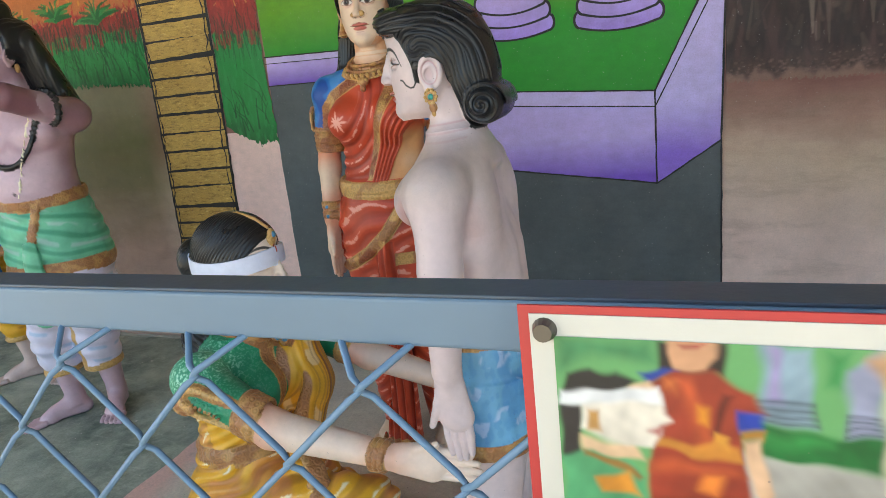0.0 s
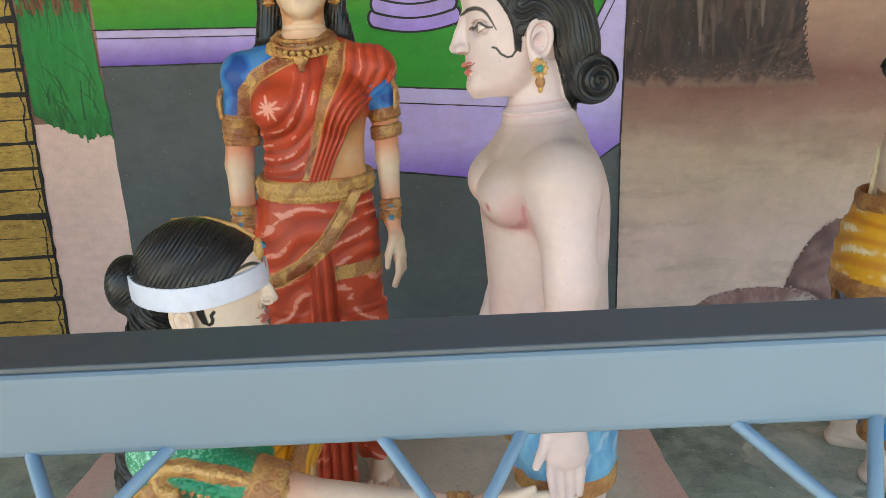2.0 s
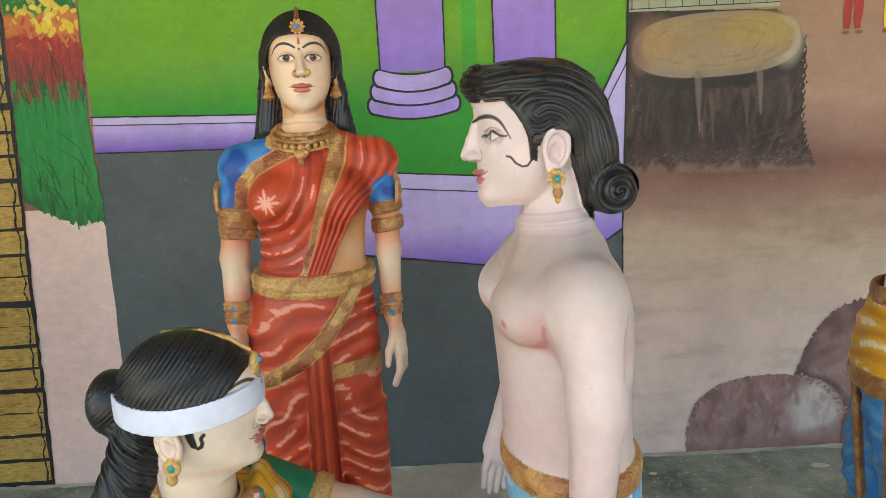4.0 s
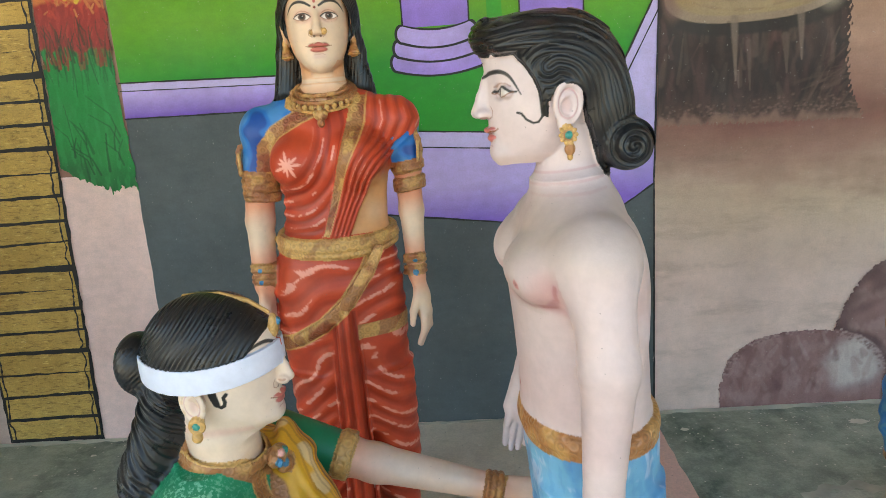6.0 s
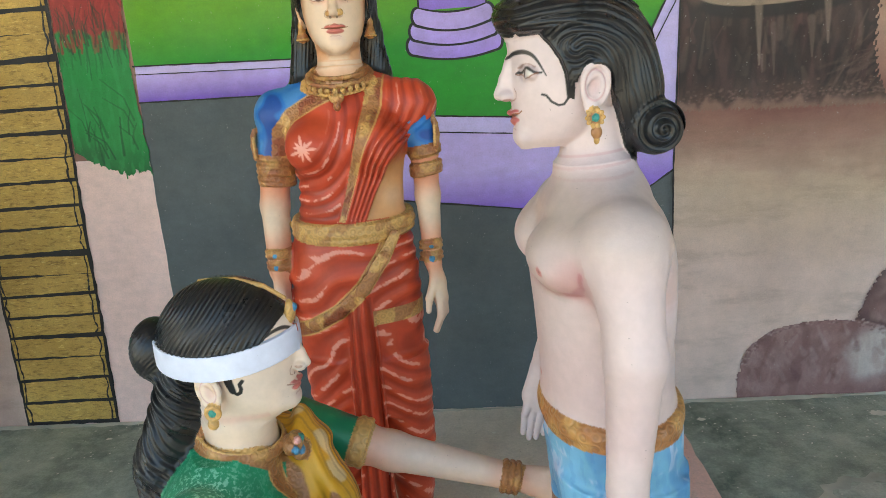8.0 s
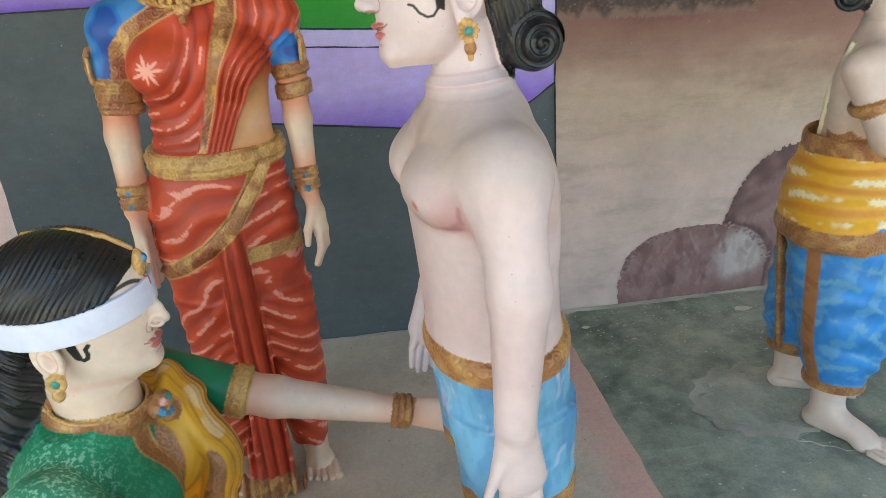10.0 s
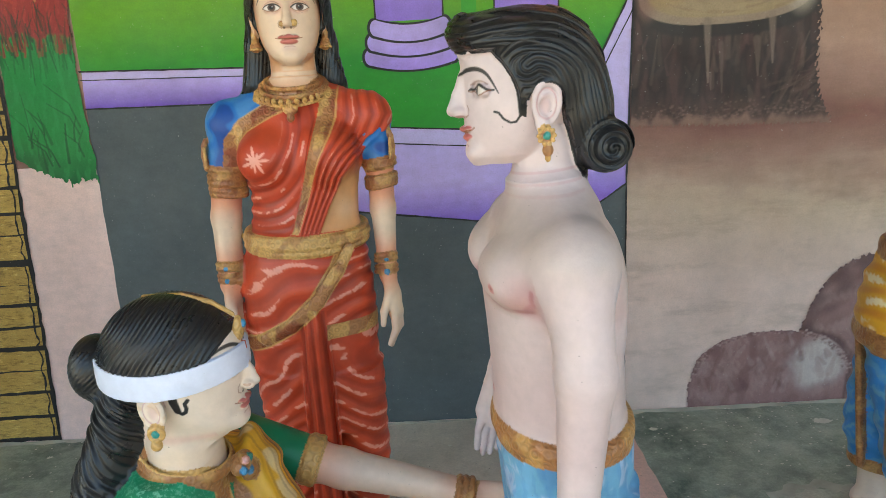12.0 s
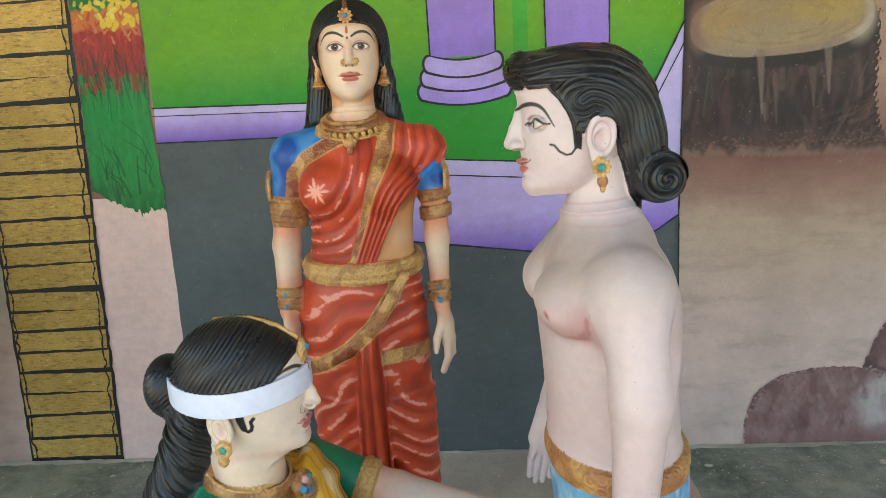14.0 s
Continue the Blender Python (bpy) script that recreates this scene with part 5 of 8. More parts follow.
    tint(C, lipped * smooth(0.0013, 0.0003, seg2(side, z, [(0, lz - 0.0105), (0.008, lz - 0.0098), (0.012, lz - 0.0115)])), "brown", 0.55)
    # soft painted shade below the lower lip
    tint(C, lipped * smooth(0.010, 0.003, np.abs(z - lz + 0.0125)) * smooth(0.020, 0.008, side), "shadowpink", 0.35)
    wing = seg2(side, z, [(0.0125, -0.0345), (0.0190, -0.0310), (0.0200, -0.0230), (0.0160, -0.0180)])
    tint(C, (M & (y < -0.07)) * smooth(0.0014, 0.0004, wing), "brown", 0.6)
    tint(C, (M & (y < -0.085)) * smooth(0.0036, 0.0020, np.hypot(side - 0.0075, (z + 0.0335) * 1.4)), "darkbrown", 0.75)


def blotch(V, C, amount, scale, seed):
    C *= 1 + amount * ripple(V, scale, seed)[:, None]

# ---- standing woman in a red sari ----
def standing_woman():
    F, sk = Figure(), "skin_w"
    hc = (0.0, -0.004, 1.432)
    spin = (0.0, 0.010, 8)
    F.spin = spin
    head_base(F, hc, sk, **WOMAN_HEAD)
    F.spin = None
    F.loft([(1.20, 0, 0.01, 0.080, 0.064), (1.26, 0, 0.012, 0.060, 0.058), (1.30, 0, 0.010, 0.053, 0.052), (1.38, 0, 0.006, 0.050, 0.050)], "skin", sk, 0.012)

    # the pleated sari end runs from the covered shoulder, over the breast, to the belt
    def fan_u(X, Z):
        left = np.interp(Z, [0.93, 1.00, 1.13, 1.22, 1.26], [-0.028, -0.004, 0.034, 0.056, 0.066])
        right = np.interp(Z, [0.93, 0.99, 1.06, 1.11, 1.16, 1.20, 1.26], [0.040, 0.066, 0.105, 0.150, 0.215, 0.235, 0.215])
        return (X - left) / (right - left)

    def fan_ridge(X, Z):
        u = fan_u(X, Z)
        return u, np.cos((u - 0.30 + 0.02 * np.sin(Z * 30)) * 2 * math.pi * 6.2)

    def wrap_fold(X, Z, P):
        """Folds that sweep round under the bare side's breast: positive on the ridges."""
        r = np.hypot(X + 0.125, (Z - 1.185) * 0.92)
        return np.sin(r * 2 * math.pi / 0.030 + 1.1 * ripple(P, 0.16, 3, 2)), smooth(0.090, 0.125, r)

    def drape(P, d):
        X, Y, Z = P[..., 0], P[..., 1], P[..., 2]
        u, c = fan_ridge(X, Z)
        on = smooth(-0.02, 0.02, u) * smooth(1.03, 0.97, u) * smooth(0.06, 0.0, Y) * (Z > 0.90)
        fold, gate = wrap_fold(X, Z, P)
        off = gate * smooth(0.02, -0.04, u) * smooth(0.04, -0.02, Y)
        return d - on * (0.0035 + 0.0030 * c * smooth(0.22, 0.34, u) * (0.35 + 0.65 * smooth(1.235, 1.17, Z))) - 0.0018 * off * fold
    F.loft([(0.90, -0.010, 0.005, 0.146, 0.098), (0.95, -0.006, 0.004, 0.132, 0.090), (1.02, 0, 0.0, 0.130, 0.086), (1.09, 0, -0.004, 0.142, 0.092), (1.15, 0, 0.002, 0.152, 0.092),
            (1.20, 0, 0.010, 0.160, 0.080), (1.240, 0, 0.014, 0.140, 0.062), (1.262, 0, 0.015, 0.078, 0.048), (1.278, 0, 0.012, 0.044, 0.038)], "cloth", "red", 0.03, drape)
    for s in (-1, 1):
        F.ball((s * 0.074, -0.068, 1.112), (0.064, 0.058, 0.062), "cloth", "red", 0.03, shape=drape)
        F.limb((s * 0.050, 0.014, 1.236), (s * 0.165, 0.012, 1.203), 0.040, 0.045, "cloth", "blue" if s < 0 else "red", 0.03, shape=None if s < 0 else drape)
        F.ball((s * 0.168, 0.012, 1.190), (0.050, 0.052, 0.052), "cloth", "blue" if s < 0 else "red", 0.03, shape=None if s < 0 else drape)
        thin = 1.0 if s < 0 else 0.86
        F.limb((s * 0.172, 0.012, 1.180), (s * 0.187, 0.012, 1.085), 0.046, 0.044 * thin, "cloth", "blue", 0.02)
        xe, xw = (-0.204, -0.207) if s < 0 else (0.188, 0.190)
        F.limb((s * 0.186, 0.012, 1.10), (xe, 0.010, 0.965), 0.040 * thin, 0.036 * thin, "skin", sk, 0.012)
        F.limb((xe, 0.010, 0.965), (xw, -0.020, 0.800), 0.036 * thin, 0.026 * thin, "skin", sk, 0.012)
        for zz, r in ((1.086, 0.0040), (1.066, 0.0046), (1.052, 0.0050), (1.036, 0.0050), (1.024, 0.004)) if s < 0 else ((1.086, 0.0044), (1.074, 0.0044), (1.046, 0.0048), (1.034, 0.005), (1.024, 0.004)):
            F.hoop((s * 0.189, 0.011, zz), 0.0440 * thin, 0.0440 * thin, r, "gold", "gold", (0, -s * 7, 0), 0.003, 1.4)
        for zz in (0.850, 0.838, 0.820, 0.808):
            F.hoop((xw - 0.002 * s, -0.013, zz), 0.0300 * thin, 0.0300 * thin, 0.0046, "gold", "gold", (-10, -s * 3, 0), 0.003, 1.2)
        F.ball((xw, -0.045, 0.844), (0.006, 0.004, 0.005), "gold", "bluegem", 0.001)
        F.ball((xw, -0.046, 0.814), (0.006, 0.004, 0.005), "gold", "bluegem", 0.001)
        # armlet plume up the outside of the sleeve
        xo = -0.229 if s < 0 else 0.221
        for za, zb, da, db in ((1.090, 1.120, 0.0, 0.003), (1.120, 1.145, 0.003, 0.0), (1.145, 1.158, 0.0, -0.005)):
            F.limb((xo + s * da, -0.012, za), (xo + s * db, -0.010, zb), 0.0065, 0.0060, "gold", "gold", 0.003)
        F.limb((xo - s * 0.004, -0.026, 1.095), (xo - s * 0.003, -0.022, 1.140), 0.0045, 0.0040, "gold", "goldy", 0.002)
    # hands: one straight behind the kneeling figure, the other hanging with its fingers curled inwards
    hand(F, (-0.207, -0.022, 0.795), (-0.195, -0.045, 0.610), (0.012, -0.042, -0.01), sk, (-0.25, -1, 0), 0.0185)
    F.limb((0.190, -0.022, 0.800), (0.200, -0.030, 0.745), 0.0225, 0.026, "skin", sk, 0.012, ((1, -0.4, 0), 0.72))
    F.limb((0.200, -0.030, 0.745), (0.205, -0.038, 0.706), 0.026, 0.028, "skin", sk, 0.012, ((1, -0.4, 0), 0.60))
    for i in range(4):
        o = (i - 1.5) * 0.0125
        base, knee, tip = (0.206 + 0.3 * o, -0.040 + o, 0.700), (0.207 + 0.3 * o, -0.052 + o, 0.668), (0.190 + 0.2 * o, -0.062 + 0.9 * o, 0.628 + 0.006 * abs(i - 1))
        F.limb(base, knee, 0.0098, 0.0092, "skin", sk, 0.004)
        F.limb(knee, tip, 0.0092, 0.0068, "skin", sk, 0.003)
    F.limb((0.192, -0.045, 0.760), (0.176, -0.066, 0.716), 0.0125, 0.0100, "skin", sk, 0.008)
    F.limb((0.176, -0.066, 0.716), (0.172, -0.074, 0.684), 0.0100, 0.0070, "skin", sk, 0.004)

    # hips, legs and pleats: folds rise towards the tucked border, and fall away from the middle below the knees
    def skirt_v(X, Z, P):
        slope = np.interp(Z, [0.60, 0.70, 0.80, 0.90], [0.0, 0.42, 0.30, -0.12])
        lowf = smooth(0.68, 0.56, Z)
        return Z - slope * X + lowf * (0.75 * np.abs(X)) + 0.016 * ripple(P, 0.2, 8, 2)

    def folds(P, d):
        a = np.sin(skirt_v(P[..., 0], P[..., 2], P) * 2 * math.pi / 0.052)
        return d - 0.0016 * a * np.maximum(smooth(0.0, 0.02, np.abs(P[..., 0]) - 0.030), smooth(0.72, 0.77, P[..., 2]))
    F.loft([(0.40, -0.012, 0.012, 0.152, 0.098), (0.55, -0.014, 0.012, 0.160, 0.106), (0.68, -0.016, 0.012, 0.168, 0.116), (0.78, -0.016, 0.010, 0.166, 0.120), (0.86, -0.014, 0.008, 0.155, 0.108), (0.92, -0.010, 0.005, 0.144, 0.098)], "cloth", "red", 0.02, folds)
    for s in (-1, 1):
        F.loft([(0.075, s * 0.085, 0.03, 0.050, 0.058), (0.14, s * 0.085, 0.03, 0.060, 0.066), (0.28, s * 0.085, 0.022, 0.072, 0.080), (0.42, s * 0.080 - 0.004, 0.014, 0.080, 0.092), (0.56, s * 0.076 - 0.008, 0.010, 0.088, 0.102)], "cloth", "red", 0.02, folds)
        F.limb((s * 0.09, 0.035, 0.16), (s * 0.095, 0.035, 0.05), 0.036, 0.033, "skin", sk, 0.012)
        foot(F, (s * 0.088, 0.06, 0.0), (s * 0.122, -0.110, 0.0), sk)

    def pleat(P, d):
        return d + 0.0050 * np.sin(P[..., 0] * 2 * math.pi / 0.026 + 1.0)
    F.loft([(0.01, -0.022, -0.110, 0.088, 0.036), (0.08, -0.014, -0.094, 0.056, 0.030), (0.25, -0.004, -0.082, 0.040, 0.028), (0.50, 0.0, -0.088, 0.036, 0.032), (0.68, 0.006, -0.098, 0.030, 0.030), (0.74, 0.008, -0.098, 0.020, 0.022)], "cloth", "red", 0.006, pleat)
    # raised gold borders of the sari
    for p, q, r in (((0.106, -0.086, 0.890), (0.074, -0.106, 0.838), 0.014), ((0.074, -0.106, 0.838), (0.020, -0.118, 0.765), 0.016), ((0.020, -0.118, 0.765), (-0.048, -0.110, 0.707), 0.016), ((-0.048, -0.110, 0.707), (-0.118, -0.084, 0.668), 0.015), ((-0.118, -0.084, 0.668), (-0.168, -0.030, 0.645), 0.014)):
        F.limb(p, q, r, r, "cloth", "red", 0.008, ((0, 1, 0.1), 0.45))
    # belt, necklace, jewels
    for zz, r in ((0.930, 0.0060), (0.914, 0.0085), (0.897, 0.0060)):
        F.hoop((-0.006, 0.004, zz), 0.1465, 0.102, r, "gold", "goldy", (9, 0, 0), 0.004, 1.2)
    F.hoop((-0.002, 0.0, 1.282), 0.064, 0.061, 0.0042, "gold", "gold", (14, 0, 0), 0.003, 1.4)
    F.hoop((-0.002, -0.006, 1.270), 0.074, 0.068, 0.0042, "gold", "gold", (18, 0, 0), 0.003, 1.6)
    F.hoop((-0.002, -0.012, 1.257), 0.082, 0.073, 0.0036, "gold", "goldy", (22, 0, 0), 0.003, 1.2)
    for i in range(9):
        a = radians(-90 + (i - 4) * 13)
        F.ball((-0.002 + 0.080 * math.cos(a), -0.012 + 0.074 * math.sin(a), 1.240 + 0.0006 * (i - 4) ** 2), (0.0068, 0.0055, 0.0068), "gold", "goldy", 0.002)
    F.ball((0, -0.086, 1.222), (0.017, 0.009, 0.013), "gold", "gold", 0.004)
    F.ball((-0.012, -0.088, 1.226), (0.006, 0.006, 0.006), "gold", "goldy", 0.002)
    F.ball((0.012, -0.088, 1.226), (0.006, 0.006, 0.006), "gold", "goldy", 0.002)
    F.ball((0, -0.092, 1.204), (0.009, 0.009, 0.011), "gold", "gold", 0.004)
    # hair and head jewel
    x, y, z = hc

    def strands(P, d):
        return d + 0.0007 * np.sin((P[..., 0] + 0.15 * np.abs(P[..., 2] - 1.4)) * 2 * math.pi / 0.0085)

    def cap(P, d):
        q = P - vec(*hc)
        ax = np.abs(q[..., 0])
        line = 0.0645 - 2.0 * ax ** 2 - 450 * np.maximum(ax - 0.035, 0) ** 3
        open_face = np.minimum(np.where(ax < 0.079, line, -0.2) - q[..., 2], -(q[..., 1] + 0.010))
        combed = d + 0.0007 * np.sin((q[..., 1] + 0.5 * q[..., 2] + 0.4 * ax) * 2 * math.pi / 0.009)
        return np.maximum(combed, open_face)
    F.spin = spin
    F.ball((x + 0.004, y + 0.014, z + 0.030), (0.0955, 0.105, 0.101), "hair", "hair", 0.003, shape=cap)
    for s in (-1, 1):
        F.limb((s * 0.072, 0.045, 1.46), (s * 0.079, 0.046, 1.37), 0.028, 0.028, "hair", "hair", 0.02, shape=strands)
        F.limb((s * 0.079, 0.046, 1.37), (s * 0.098, 0.042, 1.265), 0.028, 0.030, "hair", "hair", 0.02, shape=strands)
        F.ball((s * 0.083, 0.002, 1.392), (0.006, 0.007, 0.007), "gold", "goldy", 0.002)
        F.limb((s * 0.082, 0.0, 1.384), (s * 0.080, -0.002, 1.366), 0.006, 0.0135, "gold", "gold", 0.003)
        F.hoop((s * 0.080, -0.002, 1.360), 0.0135, 0.0135, 0.0024, "gold", "goldy", (0, 0, 0), 0.001)
    F.limb((0, 0.07, 1.45), (0, 0.075, 1.16), 0.080, 0.07, "hair", "hair", 0.02, ((0, 1, 0), 0.6), strands)
    F.limb((0, y - 0.084, z + 0.092), (0, y - 0.03, z + 0.128), 0.0065, 0.0045, "gold", "brown", 0.002)
    F.ball((0, y - 0.095, z + 0.077), (0.0145, 0.007, 0.0145), "gold", "gold", 0.002)
    for k in range(10):
        F.ball((0.0150 * math.cos(k * 0.628), y - 0.097, z + 0.077 + 0.0150 * math.sin(k * 0.628)), (0.0030, 0.003, 0.0030), "gold", "goldy", 0.001)
    F.ball((0, y - 0.1025, z + 0.077), (0.0055, 0.004, 0.0055), "gold", "bluegem", 0.001)
    F.ball((-0.0145, y - 0.102, z - 0.026), (0.0038, 0.004, 0.0048), "gold", "gold", 0.001)
    F.ball((0.0165, y - 0.101, z - 0.024), (0.0062, 0.005, 0.0075), "gold", "goldy", 0.001)
    F.spin = None

    def brush(V, names, C, kinds):
        X, Y, Z = V.T
        red = names == "red"
        blotch(V, C, 0.05, 0.12, 2)
        C[red] *= (1 + 0.14 * ripple(V[red], 0.10, 5))[:, None]
        front = Y < 0.03
        body = red & (Z > 0.93)
        # blouse shows over the bare shoulder
        seam = ([-0.172, -0.158, -0.120, -0.060, 0.0, 0.02], [1.07, 1.150, 1.190, 1.222, 1.244, 1.250])
        nb = seg2(X, Z, list(zip(*seam)))
        bl = body & (X < 0.02) & ((Z > np.interp(X, *seam)) | (X < -0.172))
        tint(C, bl, "blue")
        sleeve = bl | (names == "blue")
        tint(C, sleeve * smooth(0.0, 0.5, ripple(V, 0.09, 63, 2)), "sky", 0.30)
        tint(C, sleeve * smooth(-0.05, -0.5, ripple(V, 0.09, 63, 2)), "navy", 0.75)
        # skirt: warm ridges with pale dashed brush strokes, shade painted into the brown hollows
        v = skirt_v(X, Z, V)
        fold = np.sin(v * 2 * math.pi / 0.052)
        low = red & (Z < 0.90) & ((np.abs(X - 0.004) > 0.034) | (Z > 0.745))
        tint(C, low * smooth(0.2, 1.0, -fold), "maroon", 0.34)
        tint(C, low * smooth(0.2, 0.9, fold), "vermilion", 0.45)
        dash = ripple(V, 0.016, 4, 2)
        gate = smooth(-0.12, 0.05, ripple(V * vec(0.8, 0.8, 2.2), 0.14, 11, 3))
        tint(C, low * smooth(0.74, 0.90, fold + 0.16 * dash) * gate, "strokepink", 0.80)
        # folds under the bare side's breast, their hollows shaded in the colour
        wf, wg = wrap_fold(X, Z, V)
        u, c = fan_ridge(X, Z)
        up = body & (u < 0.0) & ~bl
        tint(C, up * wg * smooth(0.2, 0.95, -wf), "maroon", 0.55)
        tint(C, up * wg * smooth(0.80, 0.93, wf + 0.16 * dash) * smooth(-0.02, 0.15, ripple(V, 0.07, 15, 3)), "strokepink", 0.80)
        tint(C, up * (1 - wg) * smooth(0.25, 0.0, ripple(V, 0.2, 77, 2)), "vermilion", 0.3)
        # pleats of the sari end, with maroon shade painted between the ridges
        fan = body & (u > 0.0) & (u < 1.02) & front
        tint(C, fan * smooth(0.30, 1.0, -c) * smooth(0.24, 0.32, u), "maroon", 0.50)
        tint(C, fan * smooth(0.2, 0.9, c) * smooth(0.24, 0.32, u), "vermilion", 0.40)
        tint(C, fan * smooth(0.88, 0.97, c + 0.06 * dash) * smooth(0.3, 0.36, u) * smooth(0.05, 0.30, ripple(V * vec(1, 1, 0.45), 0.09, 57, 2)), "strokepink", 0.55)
        tint(C, (red & (Z < 0.74) & (np.abs(X) < 0.04)) * smooth(0.0, 0.9, np.sin(X * 2 * math.pi / 0.026 + 1.0)), "maroon", 0.55)
        # burst on the breast
        ang, rr = np.arctan2(Z - 1.113, X + 0.085), np.hypot(X + 0.085, Z - 1.113)
        tint(C, (red & front & (Z > 1.0)) * smooth(-0.001, 0.003, 0.0205 + 0.0075 * np.sin(ang * 11 + 1) + 0.006 * np.sin(ang * 7 + 2) + 0.003 * np.sin(ang * 4) - rr), "strokepink", 0.92)
        # bare belly beside the sari end
        by = (body & front & (u > 1.0) & (X > 0)) * smooth(1.10, 1.05, Z)
        tint(C, by, "belly", 0.95)
        tint(C, by * smooth(0.045, 0.0, np.hypot(X - 0.105, Z - 0.98)), "skin_w", 0.40)
        tint(C, by * smooth(0.02, 0.0, np.minimum(np.abs(u - 1.0) * 0.05, np.abs(X - 0.14))), "brown", 0.30)
        # gold borders with scroll work
        g1 = (red | (names == "blue")) & front & (Z > 1.06) & (X < 0.03) & (nb < 0.0165) & (u < 0.02)
        g2 = fan & (u > 0.02) & (u < 0.235) & (Z < 1.262)
        b_3 = seg2(X, Z, [(0.100, 0.90), (0.072, 0.84), (0.018, 0.765), (-0.048, 0.707), (-0.12, 0.665), (-0.175, 0.64)])
        g3 = red & front & (Z < 0.91) & (b_3 < 0.0185)
        g4 = red & front & (X > 0.034) & (np.abs(Z - 0.682) < 0.020) & (Z < 0.8)
        g5 = red & (Z < 0.065) & (np.abs(X + 0.02) < 0.12) & (Y < -0.04)
        for g in (g1, g2, g3, g4, g5):
            tint(C, g, "gold")
            tint(C, g * smooth(0.05, 0.30, ripple(V, 0.06, 23, 2)), "goldy", 0.85)
            tint(C, g * smooth(0.20, 0.45, ripple(V, 0.16, 27, 2)), "maroon", 0.65)
            kinds[g] = 3
        tint(C, (red & front & (Z < 0.91)) * smooth(0.0026, 0.0012, np.abs(b_3 - 0.0185)), "goldy")
        tint(C, fan * smooth(0.020, 0.008, np.abs(u - 0.25)), "goldy", 0.9)
        tint(C, (red & front & (Z > 1.06) & (X < 0.0)) * smooth(0.0026, 0.0012, np.abs(nb - 0.0165)), "goldy", 0.8)
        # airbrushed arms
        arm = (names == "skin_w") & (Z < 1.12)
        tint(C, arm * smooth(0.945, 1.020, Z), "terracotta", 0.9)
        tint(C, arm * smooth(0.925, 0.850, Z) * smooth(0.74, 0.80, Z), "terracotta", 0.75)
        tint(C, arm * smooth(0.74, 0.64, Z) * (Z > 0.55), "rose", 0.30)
        # neck: shade under the chin and above the necklace, painted in tan
        neck = (names == "skin_w") & (Z > 1.2) & (Z < 1.345) & (Y > -0.062)
        tint(C, neck * smooth(1.305, 1.275, Z), "tan", 0.6)
        tint(C, neck * smooth(1.312, 1.335, Z), "tan", 0.75)
        for zz in (1.296, 1.308):
            tint(C, neck * smooth(0.0022, 0.0008, np.abs(Z - zz - 0.05 * (Y + 0.03))), "tan", 0.5)
        gd = (kinds == 3) & ((names == "gold") | (names == "goldy"))
        tint(C, gd * smooth(-0.1, 0.4, ripple(V, 0.05, 33, 2)), "goldy", 0.6)
        tint(C, gd * smooth(0.15, 0.5, ripple(V, 0.06, 37, 2)), "maroon", 0.35)
        W = turned(*spin)(V)
        face = (names == sk) & (Z > 1.31)
        q = W - vec(*hc)
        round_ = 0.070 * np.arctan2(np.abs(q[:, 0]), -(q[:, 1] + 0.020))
        # face shading put into the colour: edges, hairline and sides of the nose
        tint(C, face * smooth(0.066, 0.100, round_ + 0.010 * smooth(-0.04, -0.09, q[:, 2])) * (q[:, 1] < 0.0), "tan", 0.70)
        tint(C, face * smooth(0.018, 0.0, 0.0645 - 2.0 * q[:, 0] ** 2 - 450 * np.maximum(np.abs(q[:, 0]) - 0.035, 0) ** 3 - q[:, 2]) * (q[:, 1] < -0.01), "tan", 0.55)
        tint(C, face * smooth(0.012, 0.002, np.abs(np.abs(q[:, 0]) - 0.0150)) * smooth(0.030, -0.01, np.abs(q[:, 2] - 0.004)), "rose", 0.35)
        paint_face(W, C, hc, names == sk)
        X, Y = W[:, 0], W[:, 1]
        drop = np.hypot(X * 1.2, np.maximum(np.abs(Z - 1.480) - 0.006, 0))
        tint(C, (Y < -0.07) * smooth(0.0009, -0.0006, drop - 0.0034 + 0.0016 * smooth(1.480, 1.488, Z)), "lip")
        tint(C, (Y < -0.07) * smooth(0.0034, 0.0022, np.hypot(X, Z - 1.461)), "maroon")
        return C
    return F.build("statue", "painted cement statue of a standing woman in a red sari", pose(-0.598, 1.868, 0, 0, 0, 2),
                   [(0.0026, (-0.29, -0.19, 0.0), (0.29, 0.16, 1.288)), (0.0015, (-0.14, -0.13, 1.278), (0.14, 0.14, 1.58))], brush)


